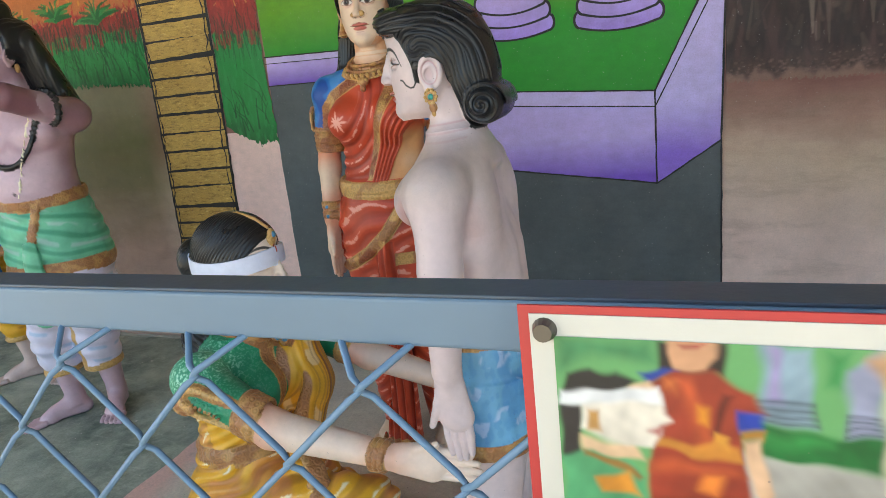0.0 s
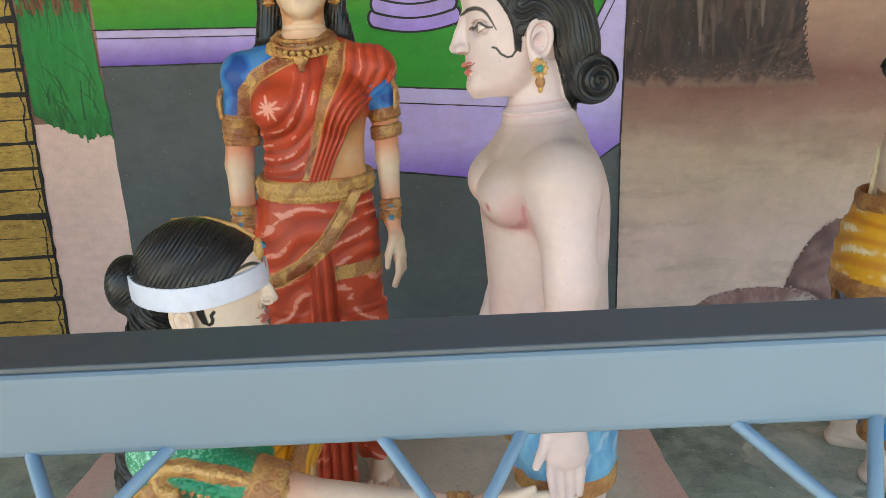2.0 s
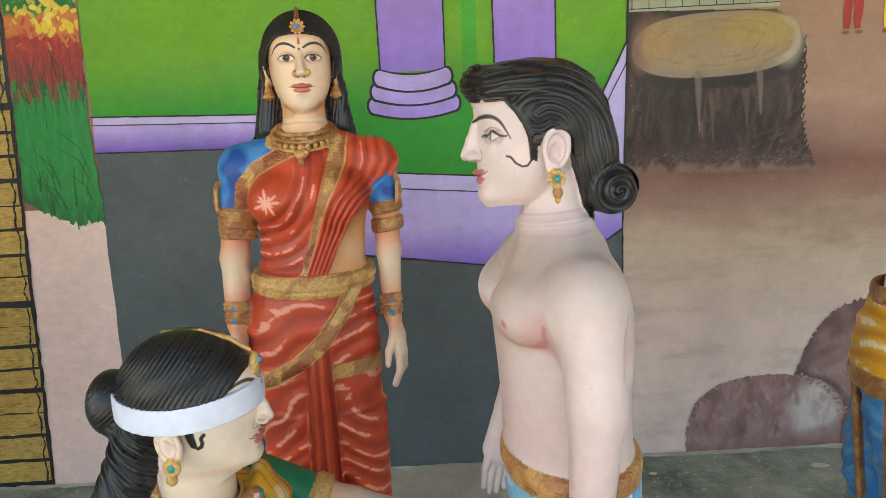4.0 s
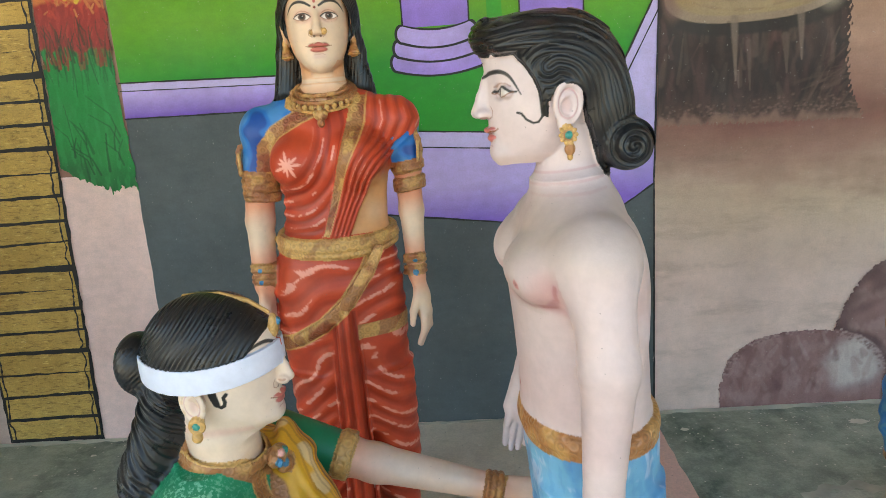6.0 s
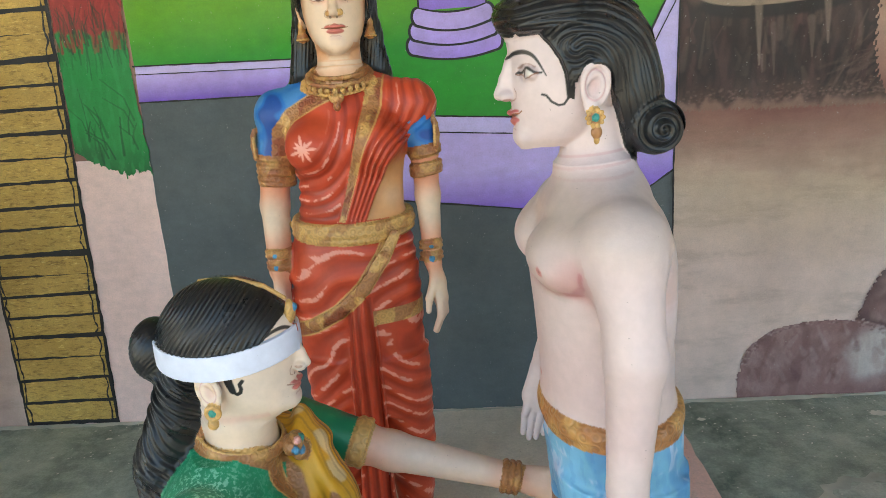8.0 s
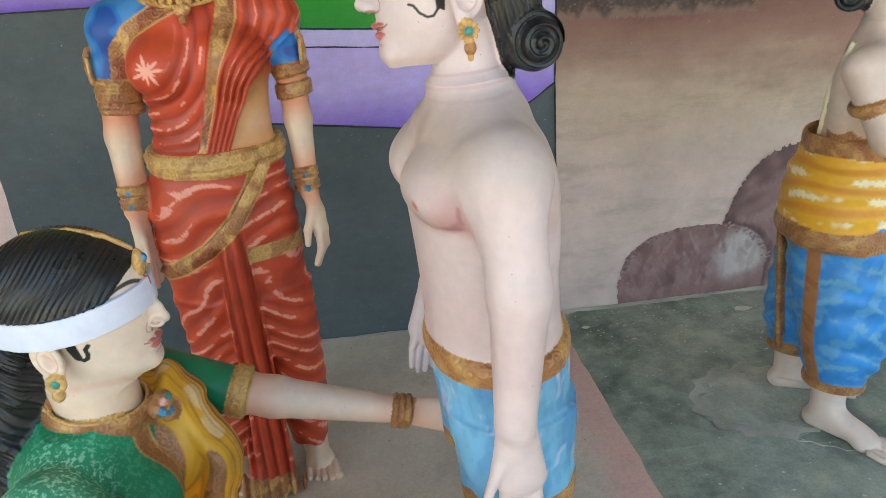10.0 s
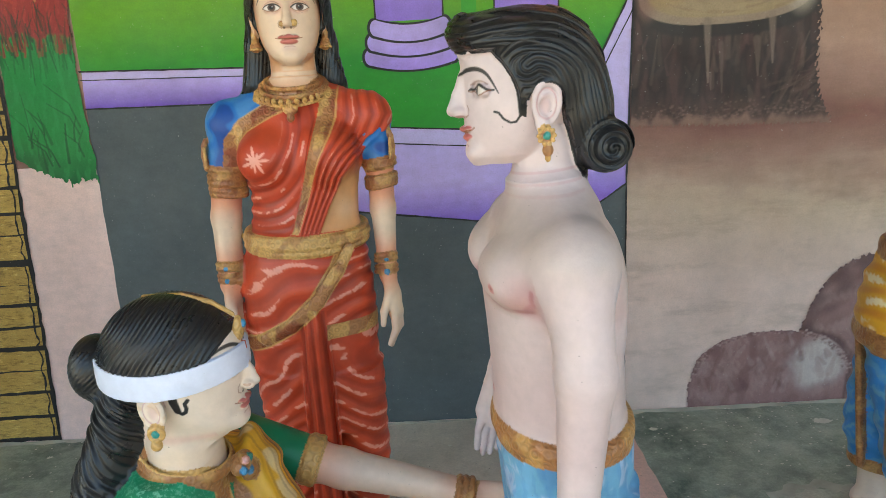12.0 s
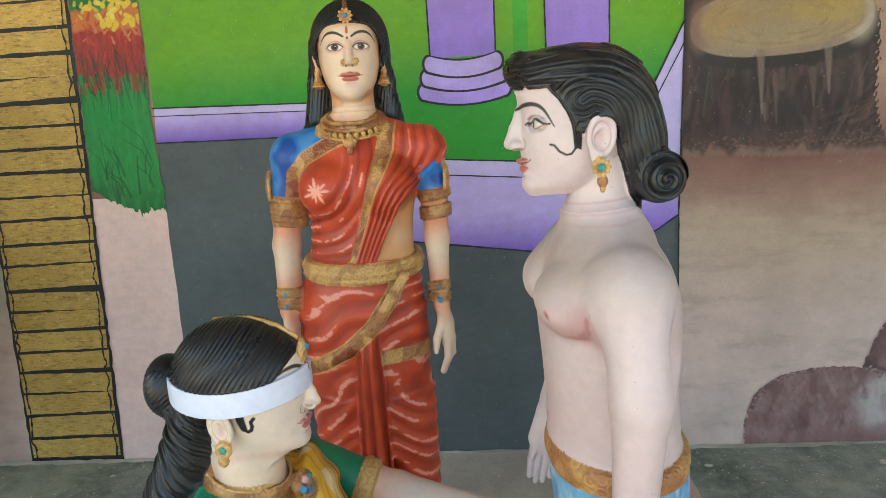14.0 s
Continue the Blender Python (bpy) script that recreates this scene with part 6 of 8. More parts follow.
# ---- bare-chested young man, facing the blindfolded woman ----
def male_hair(F, hc):
    """Combed-back hair in two locks, one from the forelock and one from the temple, ending in a rolled curl at the nape."""
    x, y, z = hc
    crown = [(-0.122, 0.066), (-0.085, 0.080), (-0.030, 0.090), (0.030, 0.082), (0.074, 0.046), (0.092, 0.0), (0.098, -0.060)]
    temple = [(-0.050, 0.012), (-0.046, 0.040), (-0.022, 0.054), (0.020, 0.048), (0.052, 0.022), (0.062, -0.025), (0.080, -0.085)]
    inner = [(-0.020, 0.030), (-0.006, 0.036), (0.018, 0.026), (0.034, -0.004), (0.042, -0.05), (0.06, -0.10)]

    crown, temple, inner = (bend_line(p) for p in (crown, temple, inner))

    def strands(P, d):
        skin_deep = np.abs(d) < 0.010
        if not skin_deep.all():
            out = np.array(d)
            if skin_deep.any():
                out[skin_deep] = strands(P[skin_deep], d[skin_deep])
            return out
        q = P - vec(*hc)
        u, w = q[..., 1].ravel(), q[..., 2].ravel()
        locks = [seg2(u, w + 0.25 * np.abs(q[..., 0].ravel()) * (i == 0), pts) for i, pts in enumerate((crown, temple, inner))]
        v = np.minimum(np.minimum(locks[0], locks[1] + 0.002), locks[2] + 0.001).reshape(d.shape)
        soft = 0.0012 * ripple(P, 0.06, 7, 2)
        return d + 0.0011 * np.sin((v + soft) * 2 * math.pi / 0.0074) + 0.0005 * np.sin((v + soft) * 2 * math.pi / 0.0042) + 0.0020 * smooth(0.010, 0.020, v)

    def rim(q):
        yy, zz = q[..., 1], q[..., 2]
        line = np.interp(zz, [-0.034, -0.012, 0.0, 0.016, 0.036, 0.050], [-0.0255, -0.0290, -0.0310, -0.0370, -0.0490, -0.0580])
        brow = np.minimum(0.054 - zz, line - yy)
        round_ear = 0.03 * (1 - np.hypot((yy - 0.006) / 0.025, (zz + 0.020) / 0.029))
        behind = np.minimum(np.minimum(-0.012 - zz, 0.028 + 0.30 * (-0.010 - zz) - yy), yy + 0.0215)
        tip = np.minimum(-0.034 - zz, 0.020 - yy)
        return np.maximum(np.maximum(brow, tip), np.maximum(round_ear, behind))

    def cap(P, d):
        r = rim(P - vec(*hc))
        return np.maximum(d + (strands(P, d) - d) * smooth(0.0, 0.008, -r), r)
    F.ball((x, y + 0.006, z + 0.020), (0.0850, 0.098, 0.0925), "hair", "hair", 0.004, shape=cap)
    F.limb((x, y - 0.089, z + 0.0785), (x, y - 0.02, z + 0.082), 0.0275, 0.026, "hair", "hair", 0.02, ((1, 0, 0), 1.7), strands)
    for s in (-1, 1):
        F.limb((x + s * 0.046, y - 0.076, z + 0.074), (x + s * 0.058, y - 0.030, z + 0.066), 0.023, 0.026, "hair", "hair", 0.012, shape=cap)
    F.ball((x, y + 0.058, z - 0.030), (0.074, 0.058, 0.088), "hair", "hair", 0.012, shape=cap)

    def curl(P, d):
        q = P - vec(x, y + 0.092, z - 0.082)
        r, a = np.hypot(q[..., 1], q[..., 2]), np.arctan2(q[..., 2], q[..., 1])
        return d + 0.0030 * np.sin(r * 2 * math.pi / 0.0150 + a) + 0.0007 * np.sin(r * 2 * math.pi / 0.0050 + a)
    F.limb((x - 0.050, y + 0.092, z - 0.082), (x + 0.050, y + 0.092, z - 0.082), 0.037, 0.037, "hair", "hair", 0.012, shape=curl)


def male_torso(F, sk, chest=1.0):
    F.loft([(1.06, 0, 0.0, 0.085, 0.066), (1.085, 0, -0.002, 0.060, 0.058), (1.11, 0, -0.006, 0.053, 0.052), (1.15, 0, -0.006, 0.051, 0.049), (1.20, 0, -0.008, 0.050, 0.047)], "skin", sk, 0.005)
    F.loft([(0.70, 0, 0.010, 0.128, 0.098), (0.76, 0, 0.006, 0.130, 0.101), (0.82, 0, 0.005, 0.128, 0.100), (0.90, 0, 0.000, 0.136, 0.100), (0.97, 0, -0.016, 0.153, 0.090),
            (1.03, 0, -0.015, 0.162, 0.080), (1.07, 0, -0.006, 0.138, 0.066), (1.095, 0, -0.004, 0.088, 0.058), (1.118, 0, -0.012, 0.050, 0.048)], "skin", sk, 0.03)
    for s in (-1, 1):
        F.ball((s * 0.082, -0.066, 1.006), (0.082, 0.050, 0.050), "skin", sk, 0.007, (10, 0, s * 16))
        F.limb((s * 0.045, 0.004, 1.078), (s * 0.150, -0.004, 1.046), 0.046, 0.040, "skin", sk, 0.03)
        F.limb((s * 0.040, -0.034, 1.046), (s * 0.140, -0.030, 1.030), 0.048, 0.044, "skin", sk, 0.03)
        F.ball((s * 0.160, -0.006, 1.034), (0.046, 0.046, 0.046), "skin", sk, 0.03)
        F.ball((s * 0.080, 0.048, 1.00), (0.052, 0.030, 0.065), "skin", sk, 0.02)
        F.ball((s * 0.098, 0.040, 0.93), (0.050, 0.034, 0.085), "skin", sk, 0.03)


def spine(F, sk):
    F.limb((0, 0.128, 0.80), (0, 0.104, 1.03), 0.016, 0.018, "skin", sk, 0.030, op="cut")


def young_man():
    F, sk = Figure(), "skin_m"
    hc = (0.0, -0.028, 1.250)
    head_base(F, hc, sk, **MAN_HEAD)
    male_torso(F, sk)
    spine(F, sk)
    male_hair(F, hc)
    for s in (-1, 1):
        e = (s * 0.080, hc[1] + 0.003, hc[2] - 0.060)
        F.ball(e, (0.005, 0.011, 0.011), "gold", "gold", 0.002)
        for k in range(10):
            F.ball((e[0] + s * 0.003, e[1] + 0.0108 * math.cos(k * 0.628), e[2] + 0.0108 * math.sin(k * 0.628)), (0.003, 0.003, 0.003), "gold", "goldy", 0.001)
        F.ball((e[0] + s * 0.005, e[1], e[2]), (0.0035, 0.005, 0.005), "gold", "gem", 0.001)
        F.ball((e[0], e[1] + 0.002, e[2] - 0.019), (0.006, 0.0075, 0.009), "gold", "gold", 0.003)
        F.ball((e[0], e[1] + 0.002, e[2] - 0.030), (0.0035, 0.004, 0.005), "gold", "goldy", 0.002)
    # near arm hangs down over the hand that meets it, far arm slightly forward
    F.limb((0.170, -0.010, 1.034), (0.196, -0.006, 0.90), 0.043, 0.038, "skin", sk, 0.03)
    F.limb((0.196, -0.006, 0.90), (0.194, -0.016, 0.715), 0.037, 0.027, "skin", sk, 0.014)
    hand(F, (0.194, -0.015, 0.715), (0.180, -0.006, 0.528), (0.004, -0.046, -0.020), sk, (0.12, 1, 0), 0.0195)
    F.limb((-0.174, 0.0, 1.035), (-0.204, 0.004, 0.90), 0.043, 0.038, "skin", sk, 0.02)
    F.limb((-0.204, 0.004, 0.90), (-0.200, -0.050, 0.735), 0.039, 0.027, "skin", sk, 0.014)
    hand(F, (-0.200, -0.052, 0.735), (-0.196, -0.088, 0.565), (0.006, -0.030, -0.030), sk, (0.1, 1, -0.2), 0.0185)

    # shorts and legs
    def wrap(P, d):
        return d + 0.0012 * np.sin(P[..., 0] * 2 * math.pi / 0.06 + 3 * ripple(P, 0.2, 9, 2))
    F.loft([(0.60, 0, 0.016, 0.146, 0.096), (0.66, 0, 0.015, 0.149, 0.101), (0.72, 0, 0.013, 0.145, 0.104), (0.758, 0, 0.010, 0.1375, 0.1055)], "cloth", "sky", 0.012, wrap)
    for s in (-1, 1):
        F.loft([(0.505, s * 0.076, 0.018, 0.076, 0.085), (0.58, s * 0.074, 0.016, 0.079, 0.090), (0.66, s * 0.068, 0.015, 0.082, 0.097)], "cloth", "sky", 0.015, wrap)
        F.loft([(0.06, s * 0.080, 0.050, 0.032, 0.036), (0.12, s * 0.080, 0.048, 0.034, 0.038), (0.22, s * 0.078, 0.040, 0.046, 0.055), (0.29, s * 0.077, 0.022, 0.046, 0.050), (0.36, s * 0.076, 0.016, 0.052, 0.056),
                (0.45, s * 0.075, 0.018, 0.062, 0.070), (0.53, s * 0.074, 0.020, 0.068, 0.080)], "skin", sk, 0.02)
        foot(F, (s * 0.080, 0.075, 0.0), (s * 0.105, -0.160, 0.0), sk)
        F.hoop((s * 0.076, 0.018, 0.515), 0.0755, 0.0845, 0.0040, "gold", "gold", (0, 0, 0), 0.003, 3.4)
    F.hoop((0, 0.010, 0.744), 0.1385, 0.1065, 0.0040, "gold", "gold", (0, 0, 0), 0.002, 3.2)

    def brush(V, names, C, kinds):
        X, Y, Z = V.T
        skin = names == sk
        blotch(V, C, 0.02, 0.15, 2)
        cl = names == "sky"
        C[cl] *= (1 + 0.22 * ripple(V[cl] * vec(1, 1, 0.5), 0.10, 5, 3))[:, None]
        tint(C, cl * smooth(0.05, 0.5, ripple(V * vec(1, 1, 0.7), 0.09, 6, 3)), "blue", 0.32)
        tint(C, cl * smooth(0.0, 0.4, ripple(V * vec(1.2, 1.2, 0.8), 0.045, 16, 3)) * smooth(0.1, 0.3, ripple(V, 0.12, 17, 2)), "white", 0.42)
        tint(C, cl * smooth(0.25, 0.4, ripple(V * vec(1.6, 1.6, 0.6), 0.03, 46, 3)), "blue", 0.18)
        # rosy airbrush and shade, both put into the colour of creases, neck and belly
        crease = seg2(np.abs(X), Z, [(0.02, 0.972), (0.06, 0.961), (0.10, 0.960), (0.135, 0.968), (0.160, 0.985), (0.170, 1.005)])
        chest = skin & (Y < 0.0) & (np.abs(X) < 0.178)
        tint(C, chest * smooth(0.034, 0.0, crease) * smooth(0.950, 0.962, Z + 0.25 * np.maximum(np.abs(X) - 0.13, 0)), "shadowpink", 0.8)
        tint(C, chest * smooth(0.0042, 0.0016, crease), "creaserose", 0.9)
        for zz in (1.108, 1.122, 1.137):
            tint(C, skin * smooth(0.0026, 0.001, np.abs(Z - zz - 0.10 * (Y + 0.03))) * (Y < 0.03), "shadowpink", 0.6)
        tint(C, skin * smooth(1.13, 1.09, Z) * smooth(1.0, 1.06, Z), "dusk", 0.75)
        tint(C, skin * smooth(-0.3, 0.5, ripple(V, 0.16, 71, 2)) * (Z > 0.95) * (Z < 1.1) * (np.abs(X) < 0.16), "dusk", 0.5)
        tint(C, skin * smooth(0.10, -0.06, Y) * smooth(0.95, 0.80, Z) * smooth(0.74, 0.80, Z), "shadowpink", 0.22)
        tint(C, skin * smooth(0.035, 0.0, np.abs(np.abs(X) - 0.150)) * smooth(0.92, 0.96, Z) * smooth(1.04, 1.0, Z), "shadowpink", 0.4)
        nip = np.hypot(np.abs(X) - 0.106, Z - 0.994)
        tint(C, (skin & (Y < -0.05)) * smooth(0.0075, 0.0055, nip), "lip", 0.7)
        tint(C, (skin & (Y < -0.05)) * smooth(0.0028, 0.0018, nip), "black", 0.6)
        tint(C, (skin & (Y < -0.05)) * smooth(0.007, 0.004, np.hypot(X, Z - 0.80)), "lip", 0.7)
        gd = (names == "gold")
        tint(C, gd * smooth(-0.1, 0.5, ripple(V, 0.07, 33, 2)), "goldy", 0.6)
        # sideburn with a curl
        q = V - vec(*hc)
        side = np.abs(q[:, 0]) > 0.045
        sb = seg2(q[:, 1], q[:, 2], [(-0.026, 0.02), (-0.0265, -0.012), (-0.0275, -0.033)])
        cu = seg2(q[:, 1], q[:, 2], [(-0.0275, -0.033), (-0.033, -0.041), (-0.040, -0.042), (-0.0486, -0.0370), (-0.055, -0.0285), (-0.060, -0.0270)])
        face_skin = skin & (Z > 1.12)
        tint(C, (face_skin & side) * smooth(0.0070, 0.0052, sb + 0.14 * np.maximum(0, -0.005 - q[:, 2])), "hair")
        tint(C, (face_skin & side) * smooth(0.0022, 0.0009, cu), "hair")
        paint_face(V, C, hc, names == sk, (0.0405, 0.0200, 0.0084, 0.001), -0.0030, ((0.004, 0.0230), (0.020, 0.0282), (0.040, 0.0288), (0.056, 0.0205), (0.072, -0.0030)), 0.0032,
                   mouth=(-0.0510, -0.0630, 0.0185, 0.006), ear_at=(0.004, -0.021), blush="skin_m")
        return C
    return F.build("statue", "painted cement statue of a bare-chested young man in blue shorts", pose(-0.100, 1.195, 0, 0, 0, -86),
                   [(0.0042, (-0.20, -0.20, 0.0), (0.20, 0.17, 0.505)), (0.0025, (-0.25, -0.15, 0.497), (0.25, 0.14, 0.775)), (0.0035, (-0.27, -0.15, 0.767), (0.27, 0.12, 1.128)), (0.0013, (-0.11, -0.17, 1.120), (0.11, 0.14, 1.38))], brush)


# ---- kneeling woman with a blindfold ----
def kneeling_woman():
    F, sk = Figure(), "skin_k"
    hc = (0.0, -0.018, 0.838)
    x, y, z = hc
    head_base(F, hc, sk, **KNEEL_HEAD)
    F.loft([(0.62, 0, 0.02, 0.075, 0.066), (0.67, 0, 0.008, 0.062, 0.062), (0.70, 0, 0.004, 0.057, 0.059), (0.78, 0, 0.0, 0.052, 0.056)], "skin", sk, 0.02)
    # blouse and torso
    F.loft([(0.36, 0, 0.06, 0.130, 0.105), (0.42, 0, 0.060, 0.128, 0.105), (0.50, 0, 0.045, 0.140, 0.110), (0.57, 0, 0.035, 0.165, 0.110), (0.63, 0, 0.032, 0.165, 0.092), (0.67, 0, 0.025, 0.125, 0.070), (0.685, 0, 0.02, 0.085, 0.055)], "cloth", "green", 0.03)
    for s in (-1, 1):
        F.ball((s * 0.075, -0.055, 0.555), (0.066, 0.060, 0.062), "cloth", "green" if s < 0 else "yellow", 0.03)
        F.ball((s * 0.166, 0.024, 0.628), (0.054, 0.056, 0.052), "cloth", "green", 0.03)

    def strip(X, Z):
        """Distance across the sari end from its inner hem."""
        return X - np.interp(Z, [0.40, 0.50, 0.60, 0.68, 0.70], [-0.075, -0.050, -0.022, 0.020, 0.032])

    def sari_fold(P, d):
        s_ = strip(P[..., 0], P[..., 2])
        return d + 0.0016 * np.sin(s_ * 2 * math.pi / 0.021) * smooth(0.03, 0.05, s_) + 0.0030 * smooth(0.022, 0.030, s_) * smooth(0.05, 0.04, s_)

    def waist_fold(P, d):
        return d + 0.0026 * np.sin((P[..., 2] + 0.45 * P[..., 1]) * 2 * math.pi / 0.030 + 0.8 * ripple(P, 0.15, 3, 2))
    # sari end over the far shoulder, falling in front
    F.limb((0.120, 0.060, 0.668), (0.080, -0.080, 0.648), 0.046, 0.050, "cloth", "yellow", 0.012, ((0.3, -0.4, 1), 0.45), sari_fold)
    F.ball((0.052, -0.070, 0.545), (0.078, 0.078, 0.100), "cloth", "yellow", 0.02, shape=sari_fold)
    F.limb((0.080, -0.080, 0.648), (0.034, -0.150, 0.540), 0.050, 0.058, "cloth", "yellow", 0.02, ((0.2, -1, 0.2), 0.45), sari_fold)
    F.limb((0.034, -0.150, 0.540), (-0.020, -0.115, 0.400), 0.058, 0.066, "cloth", "yellow", 0.015, ((0.2, -1, 0.2), 0.45), sari_fold)
    F.limb((0.11, 0.07, 0.665), (0.09, 0.15, 0.50), 0.045, 0.06, "cloth", "yellow", 0.012, ((0, 1, 0), 0.5))
    # near arm
    F.limb((-0.178, 0.022, 0.628), (-0.198, -0.130, 0.572), 0.054, 0.046, "cloth", "green", 0.02)
    F.limb((-0.198, -0.120, 0.575), (-0.205, -0.190, 0.548), 0.042, 0.041, "skin", sk, 0.008)
    F.limb((-0.205, -0.190, 0.548), (-0.198, -0.455, 0.518), 0.041, 0.026, "skin", sk, 0.014)
    hand(F, (-0.198, -0.455, 0.515), (-0.186, -0.645, 0.512), (0.0, -0.010, 0.040), sk, (0.35, 0.1, 1), 0.0200)
    for t, r in ((0.0, 0.0055), (0.012, 0.0050), (0.024, 0.0055)):
        F.hoop((-0.1985, -0.437 - t + 0.008, 0.5175), 0.0295, 0.0295, 0.0048, "gold", "gold", (96, 0, 0), 0.002, 1.2)
    for t in (0.0, 0.013, 0.026, 0.037):
        F.hoop((-0.1975 - 0.05 * t, -0.122 - t * 1.0, 0.5745 - 0.37 * t), 0.0480, 0.0480, 0.0042, "gold", "gold", (111, 0, 3), 0.003, 1.7)
    # raised armlet plate on the sleeve
    rim = [(-0.222, -0.118, 0.604), (-0.228, -0.090, 0.618), (-0.230, -0.060, 0.625), (-0.230, -0.030, 0.634), (-0.231, -0.004, 0.634), (-0.234, 0.014, 0.620), (-0.238, 0.008, 0.602), (-0.242, -0.014, 0.594)]
    for a, b in zip(rim, rim[1:]):
        F.limb(a, b, 0.0115, 0.0115, "gold", "gold", 0.004)
    for a, b in zip(rim, rim[1:]):
        F.limb((a[0] - 0.006, a[1], a[2] + 0.004), (b[0] - 0.006, b[1], b[2] + 0.004), 0.0055, 0.0055, "gold", "goldy", 0.002)
    F.ball((-0.236, -0.056, 0.600), (0.010, 0.046, 0.012), "gold", "green", 0.003, (15, 0, 0))
    F.limb((-0.242, -0.010, 0.585), (-0.236, -0.105, 0.556), 0.007, 0.006, "gold", "goldy", 0.003)
    F.ball((-0.240, 0.018, 0.592), (0.012, 0.026, 0.014), "gold", "gold", 0.006, (30, 0, 0))
    for i in range(7):
        F.ball((-0.2470, -0.020 - 0.0115 * i, 0.606 - 0.0040 * i), (0.004, 0.004, 0.004), "gold", "gold", 0.001)
    # far arm
    F.limb((0.182, 0.030, 0.628), (0.176, -0.150, 0.566), 0.056, 0.044, "cloth", "green", 0.02)
    F.limb((0.176, -0.135, 0.570), (0.178, -0.215, 0.543), 0.040, 0.038, "skin", sk, 0.01)
    F.limb((0.178, -0.215, 0.543), (0.168, -0.460, 0.485), 0.038, 0.025, "skin", sk, 0.014)
    hand(F, (0.168, -0.460, 0.485), (0.150, -0.630, 0.455), (0.0, -0.010, 0.035), sk, (0.3, 0.1, 1), 0.0190)
    for t in (0.0, 0.012, 0.024):
        F.hoop((0.169, -0.445 - t + 0.01, 0.489 - 0.2 * t), 0.0290, 0.0290, 0.0048, "gold", "gold", (103, 0, 0), 0.002, 1.2)
    for t in (0.0, 0.014):
        F.hoop((0.1765, -0.148 - t, 0.567 - 0.33 * t), 0.0460, 0.0460, 0.0050, "gold", "goldy", (109, 0, 0), 0.003, 1.6)

    F.loft([(0.385, 0, 0.060, 0.138, 0.114), (0.43, 0, 0.058, 0.137, 0.113), (0.47, 0, 0.050, 0.142, 0.114), (0.50, 0, 0.046, 0.143, 0.113)], "cloth", "yellow", 0.008, waist_fold)

    # skirt: seated on the heels, knees forward
    def skirt_fold(P, d):
        return d + 0.0048 * np.sin((P[..., 2] + 0.5 * P[..., 1]) * 2 * math.pi / 0.045 + 2.5 * ripple(P, 0.2, 4, 2))
    F.loft([(0.03, 0, 0.08, 0.20, 0.17), (0.14, 0, 0.075, 0.205, 0.18), (0.26, 0, 0.068, 0.195, 0.165), (0.34, 0, 0.062, 0.165, 0.135), (0.40, 0, 0.060, 0.138, 0.114)], "cloth", "yellow", 0.03, skirt_fold)
    F.limb((-0.10, 0.05, 0.24), (-0.085, -0.305, 0.272), 0.105, 0.086, "cloth", "yellow", 0.03, shape=skirt_fold)
    F.limb((-0.085, -0.300, 0.262), (-0.080, -0.270, 0.06), 0.080, 0.062, "cloth", "yellow", 0.03, shape=skirt_fold)
    F.limb((0.10, 0.05, 0.17), (0.105, -0.200, 0.090), 0.105, 0.078, "cloth", "yellow", 0.03, shape=skirt_fold)
    foot(F, (-0.12, 0.17, 0.01), (-0.10, 0.34, 0.0), sk)
    for zz, r in ((0.410, 0.005), (0.396, 0.0075), (0.382, 0.005)):
        F.hoop((0, 0.060, zz), 0.140, 0.117, r, "gold", "gold", (-2, 0, 0), 0.006, 1.4)
    F.limb((-0.050, -0.120, 0.430), (-0.085, -0.185, 0.372), 0.022, 0.024, "gold", "gold", 0.006, ((0, -0.7, 1), 0.4))
    F.limb((-0.085, -0.185, 0.372), (-0.130, -0.225, 0.330), 0.024, 0.026, "gold", "gold", 0.006, ((-0.5, -0.4, 1), 0.4))
    # collar and pendant
    F.hoop((0, 0.002, 0.682), 0.0690, 0.0695, 0.0034, "gold", "gold", (12, 0, 0), 0.002, 3.4)
    F.hoop((0, 0.002, 0.694), 0.0670, 0.0675, 0.0026, "gold", "goldy", (12, 0, 0), 0.001, 1.0)
    F.ball((0.0, -0.085, 0.672), (0.030, 0.016, 0.018), "gold", "gold", 0.006)
    for i, (px, pz, nm) in enumerate(((-0.026, 0.672, "bluegem"), (-0.012, 0.684, "rose"), (0.004, 0.680, "gem"), (-0.002, 0.660, "bluegem"))):
        F.ball((px, -0.098, pz), (0.0075, 0.006, 0.0075), "gold", nm, 0.001)
    F.ball((0.012, -0.092, 0.650), (0.020, 0.014, 0.016), "gold", "gold", 0.004)
    # hair
    def comb(P, d):
        q = P - vec(*hc)
        v = q[..., 1] * 0.80 + q[..., 2] * 0.62 + 1.6 * (q[..., 1] + 0.02) * q[..., 2] + 0.0015 * np.sin(q[..., 2] * 90)
        return d + 0.0010 * smooth(0.0, 0.03, np.abs(q[..., 0])) * np.sin(v * 2 * math.pi / 0.0080) * (1 + 0.4 * np.sin(q[..., 2] * 130 + q[..., 1] * 60)) + 0.0004 * np.sin(v * 2 * math.pi / 0.0043)

    def cap(P, d):
        q = P - vec(*hc)
        yy, zz = q[..., 1], q[..., 2]
        edge = -((zz - 0.082) * 0.62 + (yy + 0.092) * 0.78)
        low = 0.020 + 0.90 * (yy - 0.03) ** 2 - zz
        rim = np.maximum(edge, np.minimum(low, 0.09 - yy))
        return np.maximum(d + (comb(P, d) - d) * smooth(0.0, 0.006, -rim), rim)
